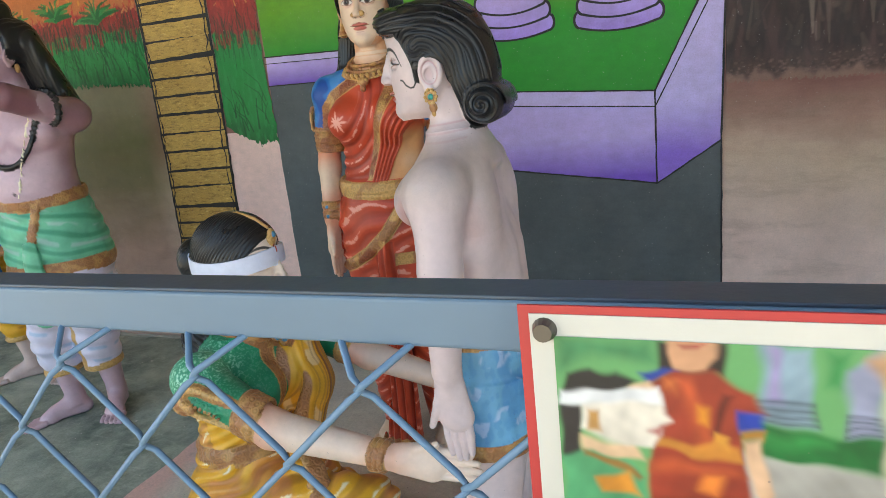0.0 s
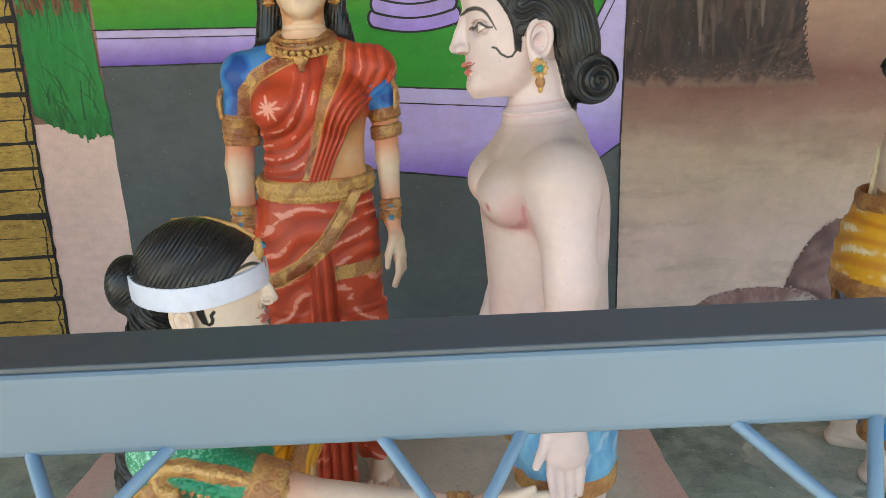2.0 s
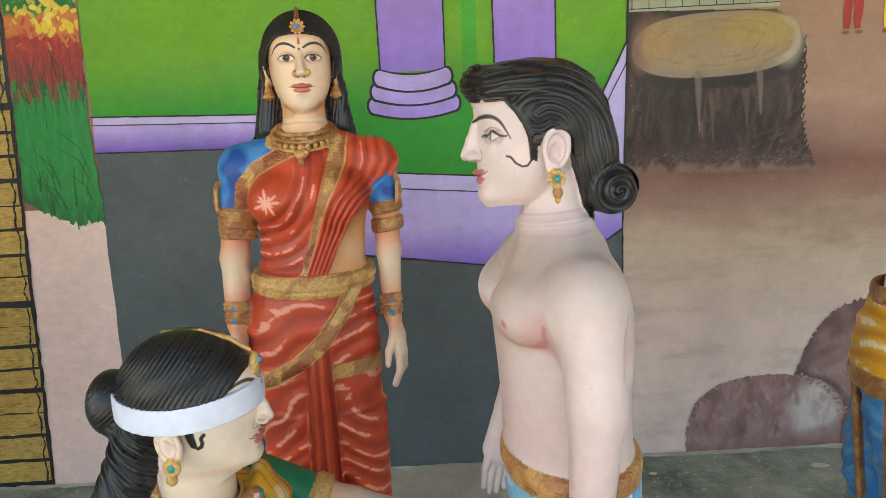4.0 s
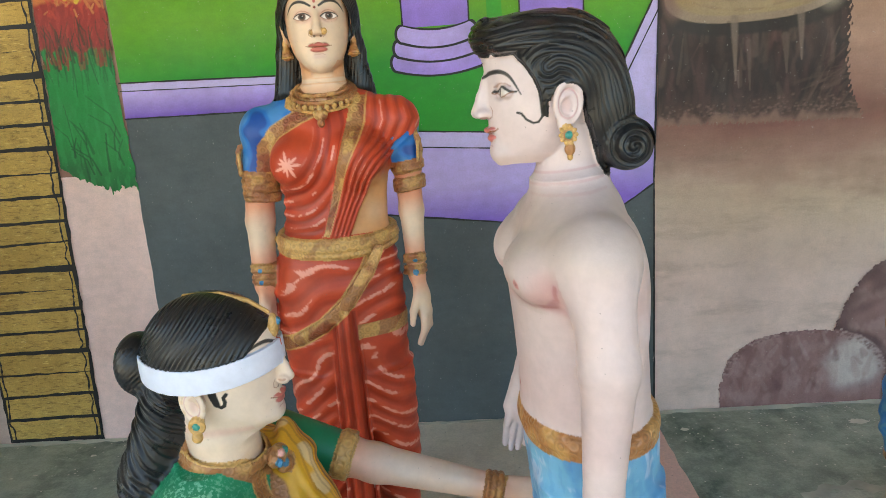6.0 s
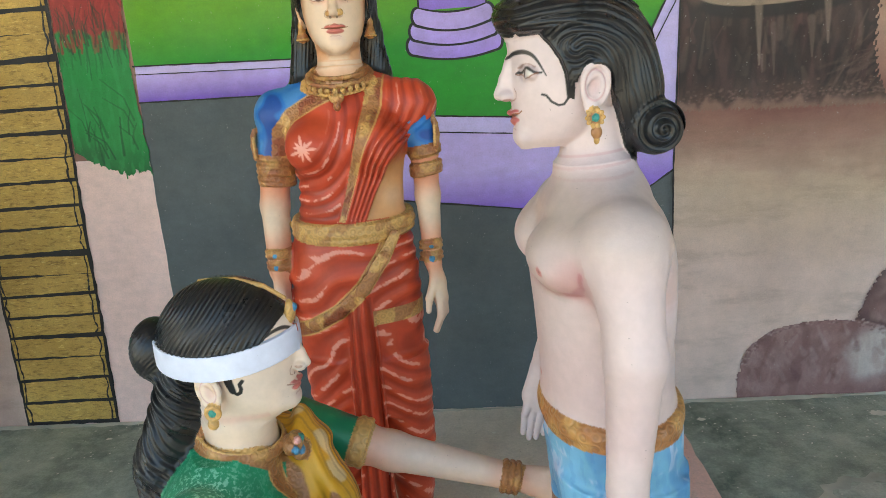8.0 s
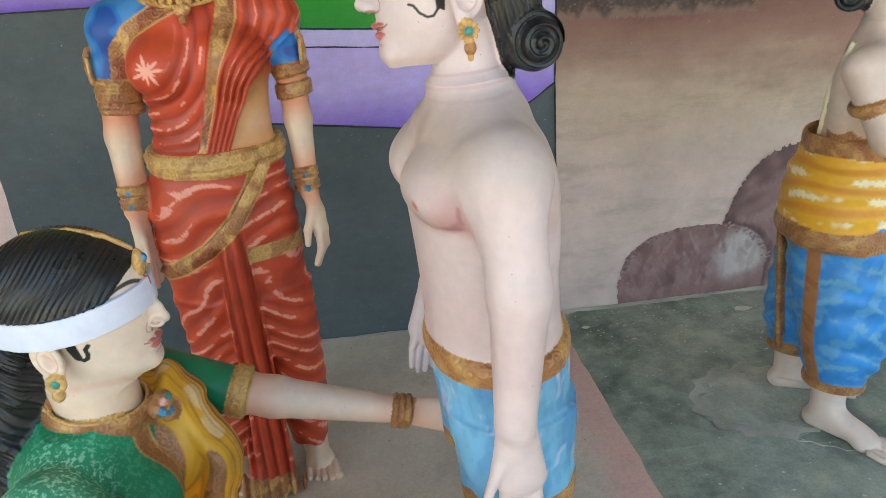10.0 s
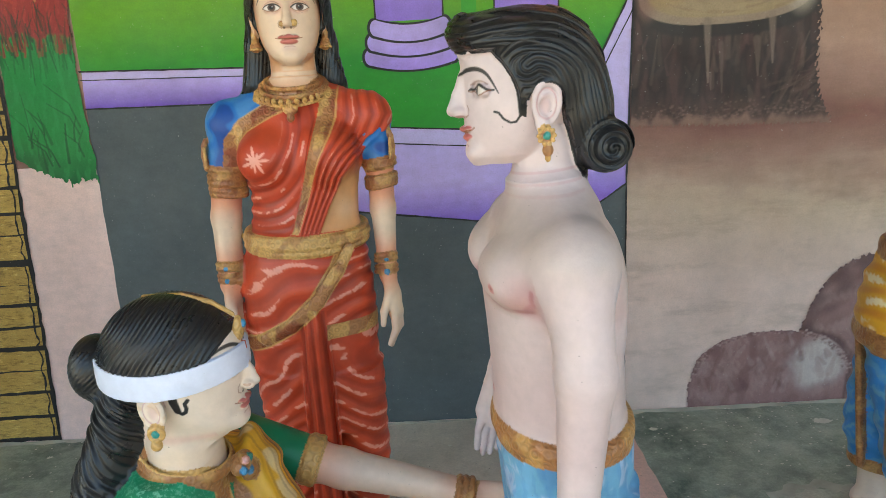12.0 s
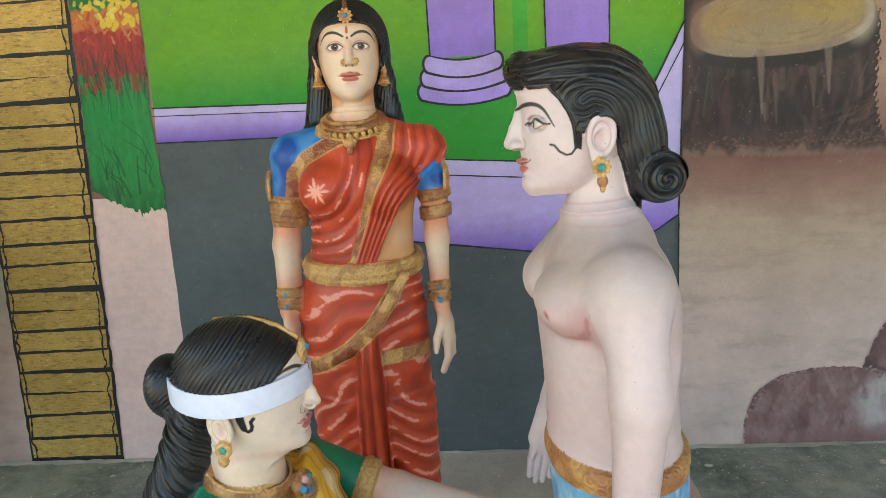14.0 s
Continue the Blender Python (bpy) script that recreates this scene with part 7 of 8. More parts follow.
    F.ball((x, y + 0.018, z + 0.034), (0.0895, 0.112, 0.098), "hair", "hair", 0.003, shape=cap)
    F.ball((x, y + 0.146, z + 0.014), (0.050, 0.036, 0.054), "hair", "hair", 0.006, shape=lambda P, d: d + 0.3 * (comb(P, d) - d))

    def braid(P, d):
        v = P[..., 2] * 0.62 - (P[..., 1] - 0.15) * 0.75 + 0.006 * np.sin(P[..., 2] * 42 + P[..., 0] * 30)
        return d + 0.0022 * np.sin(v * 2 * math.pi / 0.030 + 2 * ripple(P, 0.12, 91, 2)) + 0.0013 * np.sin(v * 2 * math.pi / 0.0095)
    F.limb((x, 0.080, 0.800), (x, 0.134, 0.650), 0.045, 0.053, "hair", "hair", 0.02, ((1, 0, 0), 1.35), braid)
    F.limb((x, 0.134, 0.650), (x, 0.172, 0.470), 0.053, 0.038, "hair", "hair", 0.02, ((1, 0, 0), 1.3), braid)
    F.limb((x, 0.172, 0.470), (x, 0.176, 0.360), 0.038, 0.012, "hair", "hair", 0.02, ((1, 0, 0), 1.2), braid)
    # blindfold
    def band(P, d):
        q = P - vec(*hc)
        mid = 0.0135 + 0.90 * (q[..., 1] - 0.03) ** 2
        return np.maximum(d, np.abs(q[..., 2] - mid) - 0.0205)
    F.ball((x, y + 0.0175, z + 0.020), (0.0935, 0.1195, 0.170), "cloth", "white", 0.002, shape=band)
    # hair ribbon, jewel, earrings
    F.limb((0, y - 0.086, z + 0.094), (0, y - 0.055, z + 0.1150), 0.0036, 0.0038, "gold", "goldy", 0.001)
    F.limb((0, y - 0.055, z + 0.1150), (0, y - 0.01, z + 0.1285), 0.0038, 0.0038, "gold", "goldy", 0.001)
    F.limb((0, y - 0.01, z + 0.1285), (0, y + 0.050, z + 0.1280), 0.0038, 0.0034, "gold", "goldy", 0.001)
    F.ball((0, y - 0.093, z + 0.072), (0.012, 0.008, 0.020), "gold", "goldy", 0.003)
    F.ball((0, y - 0.101, z + 0.078), (0.006, 0.004, 0.007), "gold", "bluegem", 0.001)
    for s in (-1, 1):
        e = (s * 0.084, y + 0.021, z - 0.061)
        F.hoop((e[0] + s * 0.002, e[1], e[2]), 0.0100, 0.0100, 0.0042, "gold", "goldy", (0, 90, 0), 0.002)
        F.ball((e[0] + s * 0.004, e[1], e[2]), (0.004, 0.006, 0.006), "gold", "gem", 0.001)
        F.ball((e[0], e[1] + 0.003, e[2] - 0.020), (0.008, 0.009, 0.010), "gold", "goldy", 0.004)

    def brush(V, names, C, kinds):
        X, Y, Z = V.T
        blotch(V, C, 0.02, 0.15, 2)
        gr = names == "green"
        C[gr] *= (1 + 0.18 * ripple(V[gr], 0.12, 5))[:, None]
        from_shoulder = np.sqrt((X + 0.175) ** 2 + (Y - 0.03) ** 2 + (Z - 0.655) ** 2)
        F.fleck[:, 0] = gr * (X < 0.1) * (0.85 * smooth(0.125, 0.045, from_shoulder) + 0.16 * smooth(0.30, 0.10, from_shoulder)) * smooth(0.52, 0.60, Z)
        tint(C, gr * smooth(0.11, 0.03, from_shoulder), "mint", 0.30)
        ye = names == "yellow"
        v = (Z + 0.5 * Y) / 0.05 + 0.4 * ripple(V, 0.2, 4, 2)
        tint(C, ye * smooth(0.2, 0.9, ripple(V * vec(1, 1, 1.6), 0.16, 21, 3) * 1.4), "brown", 0.35)
        b = np.abs((v % 1.0) - 0.5) * 2
        # brown borders of the sari end
        ub = ye & (Z > 0.43) & (Y < 0.06) & (np.abs(X) < 0.15)
        s_ = strip(X, Z)
        C[ub] = PAINT["yellow"] * (1 + 0.12 * ripple(V[ub], 0.08, 51, 2))[:, None]
        # long cream highlights put into the colour of the yellow folds
        tint(C, ub * smooth(0.25, 0.45, ripple(V * vec(1.2, 1.2, 0.5), 0.09, 52, 2)) * (s_ > 0.034) * (s_ < 0.066), "cream", 0.45)
        tint(C, ub * smooth(0.078, 0.084, s_), "gold", 0.85)
        tint(C, ub * smooth(0.006, 0.003, np.abs(s_ - 0.079)), "brown", 0.9)
        tint(C, ub * smooth(0.05, 0.3, np.sin(s_ * 2 * math.pi / 0.018)) * (s_ > 0.088), "yellow", 0.55)
        for at in (0.034, 0.052, 0.066):
            tint(C, ub * smooth(0.0035, 0.0010, np.abs(s_ - at - 0.002 * np.sin(Z * 60))), "brown", 0.45)
        hem = ub * smooth(0.013, 0.010, np.abs(s_ - 0.004))
        edge = np.abs(X - np.interp(Z, [0.40, 0.50, 0.60, 0.68], [-0.085, -0.062, -0.040, -0.01]))
        hem = np.maximum(hem, (gr & (Y < -0.02) & (Z > 0.44) & (X < 0.10)) * smooth(0.022, 0.018, edge))
        tint(C, hem, "gold")
        tint(C, hem * smooth(0.1, 0.5, ripple(V, 0.10, 8, 2)), "brown", 0.6)
        tint(C, (gr & (Y < -0.02) & (Z > 0.44) & (X < 0.10)) * smooth(0.0030, 0.0014, np.abs(edge - 0.020)), "goldy", 0.9)
        kinds[hem > 0.5] = 3
        # folds of the skirt: warm shade painted into the hollows, pale strokes on the ridges
        low = ye & ~ub
        fold = np.sin((Z + 0.5 * Y) * 2 * math.pi / 0.045 + 2.5 * ripple(V, 0.2, 4, 2))
        tint(C, low * smooth(0.1, 0.9, fold), "brown", 0.50)
        tint(C, low * smooth(-0.1, 0.5, ripple(V, 0.13, 29, 2)), "terracotta", 0.42)
        tint(C, low * smooth(-0.80, -0.95, fold + 0.1 * ripple(V, 0.012, 4, 2)) * smooth(0.0, 0.25, ripple(V, 0.10, 31, 3)), "cream", 0.85)
        for at in ((-0.17, -0.285, 0.285), (-0.17, -0.33, 0.235), (-0.165, -0.25, 0.23)):
            tint(C, low * smooth(0.010, 0.007, np.sqrt(((V - vec(*at)) ** 2).sum(1))), "gem", 0.9)
        # airbrushed arms
        sks = names == sk
        fwd = -Y
        for lo_, hi_ in ((0.10, 0.24), ):
            tint(C, (sks & (Z < 0.62) & (fwd > 0.05)) * smooth(0.27, 0.14, fwd), "terracotta", 0.75)
        tint(C, (sks & (Z < 0.62)) * smooth(0.38, 0.45, fwd) * smooth(0.54, 0.46, fwd), "terracotta", 0.45)
        tint(C, sks * smooth(0.745, 0.70, Z) * (Z > 0.64), "goldy", 0.30)
        gd = (names == "gold")
        tint(C, gd * smooth(-0.1, 0.4, ripple(V, 0.05, 33, 2)), "goldy", 0.55)
        tint(C, sks & (Z < 0.62), "tan", 0.14)
        # side curl in front of the ear
        q = V - vec(*hc)
        side = (np.abs(q[:, 0]) > 0.04) & sks & (Z > 0.74)
        sb = seg2(q[:, 1], q[:, 2], [(-0.004, -0.006), (-0.005, -0.020), (-0.008, -0.034)])
        cu = seg2(q[:, 1], q[:, 2], [(-0.008, -0.035), (-0.014, -0.0400), (-0.020, -0.0370), (-0.0225, -0.030), (-0.0215, -0.022), (-0.0265, -0.0165)])
        tint(C, side * smooth(0.0085, 0.0065, sb + 0.1 * np.maximum(0, -0.02 - q[:, 2])), "hair")
        tint(C, side * smooth(0.0036, 0.0024, cu), "hair")
        ears = sks & (np.abs(q[:, 0]) > 0.072) & (q[:, 1] > 0.002) & (Z > 0.75)
        tint(C, ears * smooth(0.1, 0.5, ripple(V, 0.03, 81, 2)), "goldy", 0.35)
        tint(C, sks * smooth(0.012, 0.0, np.abs(q[:, 2] + 0.092)) * (q[:, 1] > -0.05) * (Z > 0.70), "rose", 0.35)
        paint_face(V, C, hc, names == sk, brow=((0.010, 0.047), (0.026, 0.0535), (0.046, 0.0525), (0.062, 0.045)), closed=True, mouth=(-0.0475, -0.0580, 0.0175, 0.004), ear_at=(0.024, -0.029))
        tint(C, (Y < -0.06) * smooth(0.0028, 0.0018, np.hypot(X * 1.3, np.maximum(np.abs(Z - 0.884) - 0.008, 0))), "red")
        return C
    return F.build("statue", "painted cement statue of a kneeling blindfolded woman in green and yellow", pose(-0.700, 1.222, 0, 0, 0, 88),
                   [(0.0029, (-0.30, -0.43, 0.0), (0.30, 0.38, 0.700)), (0.0021, (-0.26, -0.69, 0.40), (0.23, -0.422, 0.60)), (0.0014, (-0.11, -0.16, 0.692), (0.11, 0.21, 1.0))], brush)


# ---- man in yellow sash and blue dhoti, seen from behind ----
def dhoti_man():
    F, sk = Figure(), "skin_d"
    hc = (0.0, -0.020, 1.268)
    head_base(F, hc, sk, **MAN_HEAD)
    male_torso(F, sk)
    male_hair(F, hc)
    for s in (-1, 1):
        F.limb((s * 0.178, 0.012, 1.035), (s * 0.215, -0.06, 0.89), 0.046, 0.039, "skin", sk, 0.02)
        F.limb((s * 0.215, -0.06, 0.89), (s * 0.05, -0.215, 0.98), 0.039, 0.027, "skin", sk, 0.014)
        hand(F, (s * 0.05, -0.215, 0.98), (s * 0.012, -0.27, 1.12), (-s * 0.01, -0.02, 0.02), sk, (0.2, 1, 0), 0.0185)
        F.hoop((s * 0.192, -0.018, 0.965), 0.047, 0.047, 0.007, "gold", "gold", (-20, s * 12, 0), 0.004, 2.0)
    # sacred cord across the back
    F.limb((-0.100, 0.050, 1.085), (-0.086, 0.084, 0.98), 0.0050, 0.0050, "cloth", "cream", 0.002)
    F.limb((-0.086, 0.084, 0.98), (-0.062, 0.096, 0.85), 0.0050, 0.0050, "cloth", "cream", 0.002)

    def sash(P, d):
        return d + 0.0028 * np.sin((P[..., 2] + 0.15 * P[..., 0]) * 2 * math.pi / 0.055 + 1.2 * ripple(P, 0.2, 4, 2))

    def fold(P, d):
        return d + 0.0030 * np.sin((P[..., 2] * 0.8 + 0.7 * P[..., 0]) * 2 * math.pi / 0.06 + 1.5 * ripple(P, 0.2, 5, 2))
    F.loft([(0.600, 0, 0.020, 0.186, 0.152), (0.67, 0, 0.022, 0.182, 0.152), (0.76, 0, 0.022, 0.164, 0.138), (0.835, 0, 0.014, 0.138, 0.116)], "cloth", "yellow", 0.012, sash)
    F.hoop((0, 0.014, 0.838), 0.138, 0.116, 0.0085, "gold", "gold", (0, 0, 0), 0.004, 2.8)
    F.hoop((0, 0.020, 0.608), 0.185, 0.151, 0.0075, "gold", "gold", (0, 0, 0), 0.004, 2.4)
    for s, xo, yo in ((-1, -0.092, -0.070), (1, 0.060, 0.050)):
        F.loft([(0.165, xo, 0.040 + yo, 0.056, 0.070), (0.25, xo, 0.036 + yo, 0.080, 0.098), (0.36, xo * 0.96, 0.030 + yo * 0.8, 0.094, 0.114), (0.50, xo * 0.88, 0.024 + yo * 0.4, 0.100, 0.126), (0.64, s * 0.07, 0.020, 0.100, 0.126)], "cloth", "indigo", 0.02, fold)
        F.hoop((xo, 0.040 + yo, 0.170), 0.0575, 0.071, 0.0060, "gold", "gold", (0, 0, 0), 0.004, 3.2)
        F.loft([(0.05, xo, 0.045 + yo, 0.035, 0.040), (0.12, xo, 0.044 + yo, 0.038, 0.044), (0.22, xo, 0.040 + yo, 0.044, 0.05)], "skin", sk, 0.02)
        foot(F, (xo, 0.070 + yo, 0.0), (xo + s * 0.075, -0.165 + yo, 0.0), sk)
    F.limb((-0.02, 0.155, 0.59), (-0.030, 0.120, 0.20), 0.026, 0.022, "gold", "gold", 0.006, ((0, 1, 0), 0.5))

    def brush(V, names, C, kinds):
        X, Y, Z = V.T
        blotch(V, C, 0.03, 0.15, 2)
        ye, bl = names == "yellow", names == "indigo"
        v = (Z + 0.15 * X) / 0.055 + 0.2 * ripple(V, 0.2, 4, 2)
        b = np.abs((v % 1.0) - 0.5) * 2
        tint(C, ye * smooth(0.5, 0.9, b), "red", 0.35)
        tint(C, ye * smooth(0.42, 0.22, b + 0.14 * ripple(V, 0.014, 4, 2)) * smooth(-0.2, 0.15, ripple(V, 0.12, 31, 3)), "cream", 0.9)
        C[bl] *= (1 + 0.2 * ripple(V[bl], 0.10, 5))[:, None]
        w = np.abs((((Z * 0.8 + 0.7 * X) / 0.05 + 0.3 * ripple(V, 0.2, 5, 2)) % 1.0) - 0.5) * 2
        tint(C, bl * smooth(0.4, 0.15, w + 0.15 * ripple(V, 0.014, 6, 2)) * smooth(-0.1, 0.25, ripple(V, 0.09, 41, 3)), "sky", 0.85)
        tint(C, bl * smooth(0.1, 0.4, ripple(V, 0.07, 43, 3)), "sky", 0.5)
        border = (bl & (X < -0.05)) * smooth(0.019, 0.015, np.abs(Y - np.interp(Z, [0.17, 0.30, 0.60], [0.010, 0.042, 0.055])))
        tint(C, border, "gold")
        tint(C, border * smooth(0.1, 0.4, ripple(V, 0.06, 35, 2)), "brown", 0.5)
        gd = names == "gold"
        tint(C, gd * smooth(-0.1, 0.4, ripple(V, 0.05, 33, 2)), "goldy", 0.5)
        tint(C, gd * smooth(0.2, 0.5, ripple(V, 0.08, 36, 2)), "brown", 0.6)
        tint(C, (names == sk) * smooth(0.92, 0.85, Z) * (Z > 0.7), "goldy", 0.35)
        paint_face(V, C, hc, names == sk)
        return C
    return F.build("statue", "painted cement statue of a man in yellow sash and blue dhoti", pose(0.966, 1.80, 0, 0, 0, 48) @ Matrix.Diagonal((1, 1, 0.96, 1)),
                   [(0.0044, (-0.30, -0.30, 0.0), (0.30, 0.20, 1.13)), (0.0030, (-0.12, -0.19, 1.115), (0.12, 0.15, 1.42))], brush)


# ---- long-haired man in a green waist cloth with a bead necklace ----
def bead_man(label, where, cloth, leg, sk, beads=True):
    F = Figure()
    hc = (0.0, -0.045, 1.455)
    spin = (0.0, -0.045, -40)
    F.spin = spin
    head_base(F, hc, sk, **MAN_HEAD)
    F.spin = None
    F.loft([(1.24, 0, -0.01, 0.085, 0.070), (1.29, 0, -0.025, 0.060, 0.062), (1.33, 0, -0.032, 0.056, 0.058), (1.40, 0, -0.036, 0.05, 0.055)], "skin", sk, 0.025)
    F.loft([(0.90, 0, -0.015, 0.140, 0.130), (0.96, 0, -0.030, 0.146, 0.145), (1.03, 0, -0.030, 0.146, 0.142), (1.10, 0, -0.015, 0.155, 0.128), (1.17, 0, -0.005, 0.172, 0.122), (1.23, 0, 0.0, 0.172, 0.100), (1.27, 0, 0.004, 0.12, 0.07)], "skin", sk, 0.03)
    for s in (-1, 1):
        F.ball((s * 0.082, -0.085, 1.165), (0.074, 0.052, 0.056), "skin", sk, 0.02)
        F.ball((s * 0.182, 0.006, 1.215), (0.060, 0.066, 0.060), "skin", sk, 0.03)
        F.spin = spin
        F.ball((s * 0.084, hc[1] + 0.02, hc[2] - 0.06), (0.008, 0.009, 0.018), "gold", "gold", 0.002)
        F.spin = None
    # one arm held out at shoulder height with a string of beads round it, the other hanging
    F.limb((0.185, 0.0, 1.215), (0.085, -0.215, 1.300), 0.056, 0.046, "skin", sk, 0.02)
    F.limb((0.085, -0.215, 1.300), (-0.130, -0.290, 1.400), 0.045, 0.032, "skin", sk, 0.014)
    hand(F, (-0.130, -0.290, 1.400), (-0.260, -0.290, 1.495), (0.0, -0.03, 0.03), sk, (0.6, 0.2, 0.8), 0.0185)
    F.limb((-0.195, 0.0, 1.205), (-0.245, -0.030, 0.98), 0.054, 0.044, "skin", sk, 0.02)
    F.limb((-0.245, -0.030, 0.98), (-0.225, -0.130, 0.775), 0.042, 0.030, "skin", sk, 0.014)
    hand(F, (-0.225, -0.130, 0.775), (-0.205, -0.170, 0.60), (0.02, -0.04, -0.02), sk, (0.2, 1, -0.2), 0.0185)
    for i in range(16):
        a = i / 16 * 2 * math.pi
        F.ball((0.145 + 0.062 * math.cos(a) * 0.9, -0.086 - 0.060 * math.cos(a) * 0.41, 1.252 + 0.062 * math.sin(a)), (0.0115, 0.0115, 0.0115), "hair", "bead", 0.001)
        F.ball((-0.2265 + 0.036 * math.cos(a), -0.120 + 0.036 * math.sin(a), 0.800), (0.009, 0.009, 0.009), "hair", "bead", 0.001)
    F.limb((0.09, -0.110, 1.24), (0.060, -0.165, 1.10), 0.0032, 0.0032, "cloth", "cream", 0.001)
    F.limb((0.060, -0.165, 1.10), (0.015, -0.180, 0.95), 0.0032, 0.0032, "cloth", "cream", 0.001)
    if beads:
        for i in range(40):
            t = i / 39
            a = math.pi * (t * 1.0)
            px = 0.115 * math.cos(a)
            pz = 1.285 - 0.225 * math.sin(a) ** 0.9
            py = -0.060 - 0.105 * math.sin(a) ** 0.5
            F.ball((px, py, pz), (0.0098, 0.0098, 0.0098), "hair", "bead", 0.001)
    # long loose hair
    def strands(P, d):
        return d + 0.0016 * np.sin((P[..., 0] + 0.3 * P[..., 1]) * 2 * math.pi / 0.014)

    def cap(P, d):
        q = P - vec(*hc)
        return np.maximum(strands(P, d), np.minimum(0.058 - q[..., 2], -0.004 - q[..., 1]))
    F.spin = spin
    F.ball((0, hc[1] + 0.018, hc[2] + 0.030), (0.092, 0.108, 0.100), "hair", "hair", 0.004, shape=cap)
    F.ball((0, hc[1] + 0.03, hc[2] + 0.14), (0.045, 0.045, 0.045), "hair", "hair", 0.02, shape=strands)
    F.limb((0, 0.040, 1.47), (0.01, 0.120, 1.25), 0.095, 0.095, "hair", "hair", 0.02, ((0, 1, 0), 0.65), strands)
    F.spin = None

    def fold(P, d):
        return d + 0.0035 * np.sin((P[..., 2] * 0.95 + 0.25 * P[..., 0]) * 2 * math.pi / 0.060 + 1.2 * ripple(P, 0.25, 4, 2))
    F.loft([(0.655, 0, 0.012, 0.190, 0.168), (0.72, 0, 0.010, 0.192, 0.172), (0.80, 0, 0.0, 0.184, 0.166), (0.88, 0, -0.008, 0.164, 0.150), (0.945, 0, -0.014, 0.148, 0.140)], "cloth", cloth, 0.012, fold)
    F.hoop((0, -0.012, 0.930), 0.152, 0.142, 0.0085, "gold", "gold", (5, 0, 0), 0.004, 2.4)
    F.hoop((0, 0.012, 0.668), 0.189, 0.167, 0.0085, "gold", "gold", (0, 0, 0), 0.004, 2.4)
    F.limb((0.05, -0.150, 0.915), (0.0, -0.172, 0.76), 0.012, 0.016, "gold", "gold", 0.006, ((0, 1, 0), 0.5), None)
    F.limb((0.0, -0.175, 0.76), (-0.02, -0.165, 0.50), 0.030, 0.050, "cloth", cloth, 0.006, ((0, 1, 0), 0.45), strands)
    for s, xo, dy in ((-1, -0.105, -0.02), (1, 0.050, 0.02)):
        F.loft([(0.22, xo, dy * 0.5 + 0.01, 0.066, 0.078), (0.34, xo, dy * 0.5, 0.084, 0.098), (0.50, s * 0.085, 0.0, 0.098, 0.125), (0.68, s * 0.080, 0.0, 0.100, 0.135)], "cloth", leg, 0.02, fold)
        F.hoop((xo, dy * 0.5 + 0.01, 0.222), 0.066, 0.078, 0.0070, "gold", "goldy", (0, 0, 0), 0.004, 1.8)
        F.loft([(0.05, xo, 0.040 + dy, 0.036, 0.040), (0.12, xo, 0.036 + dy, 0.038, 0.044), (0.24, xo, 0.02 + dy, 0.050, 0.056)], "skin", sk, 0.02)
    foot(F, (-0.085, 0.035, 0.0), (-0.285, -0.095, 0.0), sk)
    foot(F, (0.045, 0.085, 0.0), (0.095, -0.140, 0.0), sk)

    def brush(V, names, C, kinds):
        X, Y, Z = V.T
        blotch(V, C, 0.03, 0.15, 2)
        skin = names == sk
        # airbrushed mauve with shade put into the colour: one side, raised arm, face
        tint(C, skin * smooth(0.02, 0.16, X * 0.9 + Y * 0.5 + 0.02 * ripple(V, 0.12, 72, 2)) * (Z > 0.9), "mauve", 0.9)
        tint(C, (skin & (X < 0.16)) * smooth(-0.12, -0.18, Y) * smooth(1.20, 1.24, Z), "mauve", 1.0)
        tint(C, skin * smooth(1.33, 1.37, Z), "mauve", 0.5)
        # painted shade under the pectorals, across the midriff and down the shins
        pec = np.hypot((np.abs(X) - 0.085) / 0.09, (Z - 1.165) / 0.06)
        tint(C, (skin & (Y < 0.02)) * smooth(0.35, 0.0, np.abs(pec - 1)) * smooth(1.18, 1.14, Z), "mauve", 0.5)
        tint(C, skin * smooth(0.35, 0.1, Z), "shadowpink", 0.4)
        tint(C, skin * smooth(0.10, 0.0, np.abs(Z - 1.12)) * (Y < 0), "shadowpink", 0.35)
        nip = np.hypot(np.abs(X) - 0.095, Z - 1.15)
        tint(C, (skin & (Y < -0.06)) * smooth(0.009, 0.007, nip), "lip", 0.7)
        tint(C, (skin & (Y < -0.08)) * smooth(0.008, 0.005, np.hypot(X, Z - 0.965)), "black", 0.8)
        cl = names == cloth
        C[cl] *= (1 + 0.15 * ripple(V[cl], 0.10, 5))[:, None]
        v = (Z * 0.95 + 0.25 * X) / 0.06 + 0.2 * ripple(V, 0.25, 4, 2)
        tint(C, cl * smooth(0.6, 0.9, np.abs((v % 1.0) - 0.5) * 2), "green", 0.55)
        tint(C, cl * smooth(0.45, 0.1, np.abs((v % 1.0) - 0.5) * 2) * smooth(0, 0.3, ripple(V, 0.1, 9, 2)), "white", 0.35)
        lg = names == leg
        w = np.abs((((Z + 0.2 * X) / 0.06) % 1.0) - 0.5) * 2
        tint(C, lg * smooth(0.35, 0.1, w) * smooth(0.0, 0.3, ripple(V, 0.12, 12, 2)), "sky" if leg == "pale" else "brown", 0.5)
        g = lg & (np.abs(X - 0.01) < 0.014) & (Y < -0.02)
        tint(C, g, "goldy")
        gd = names == "gold"
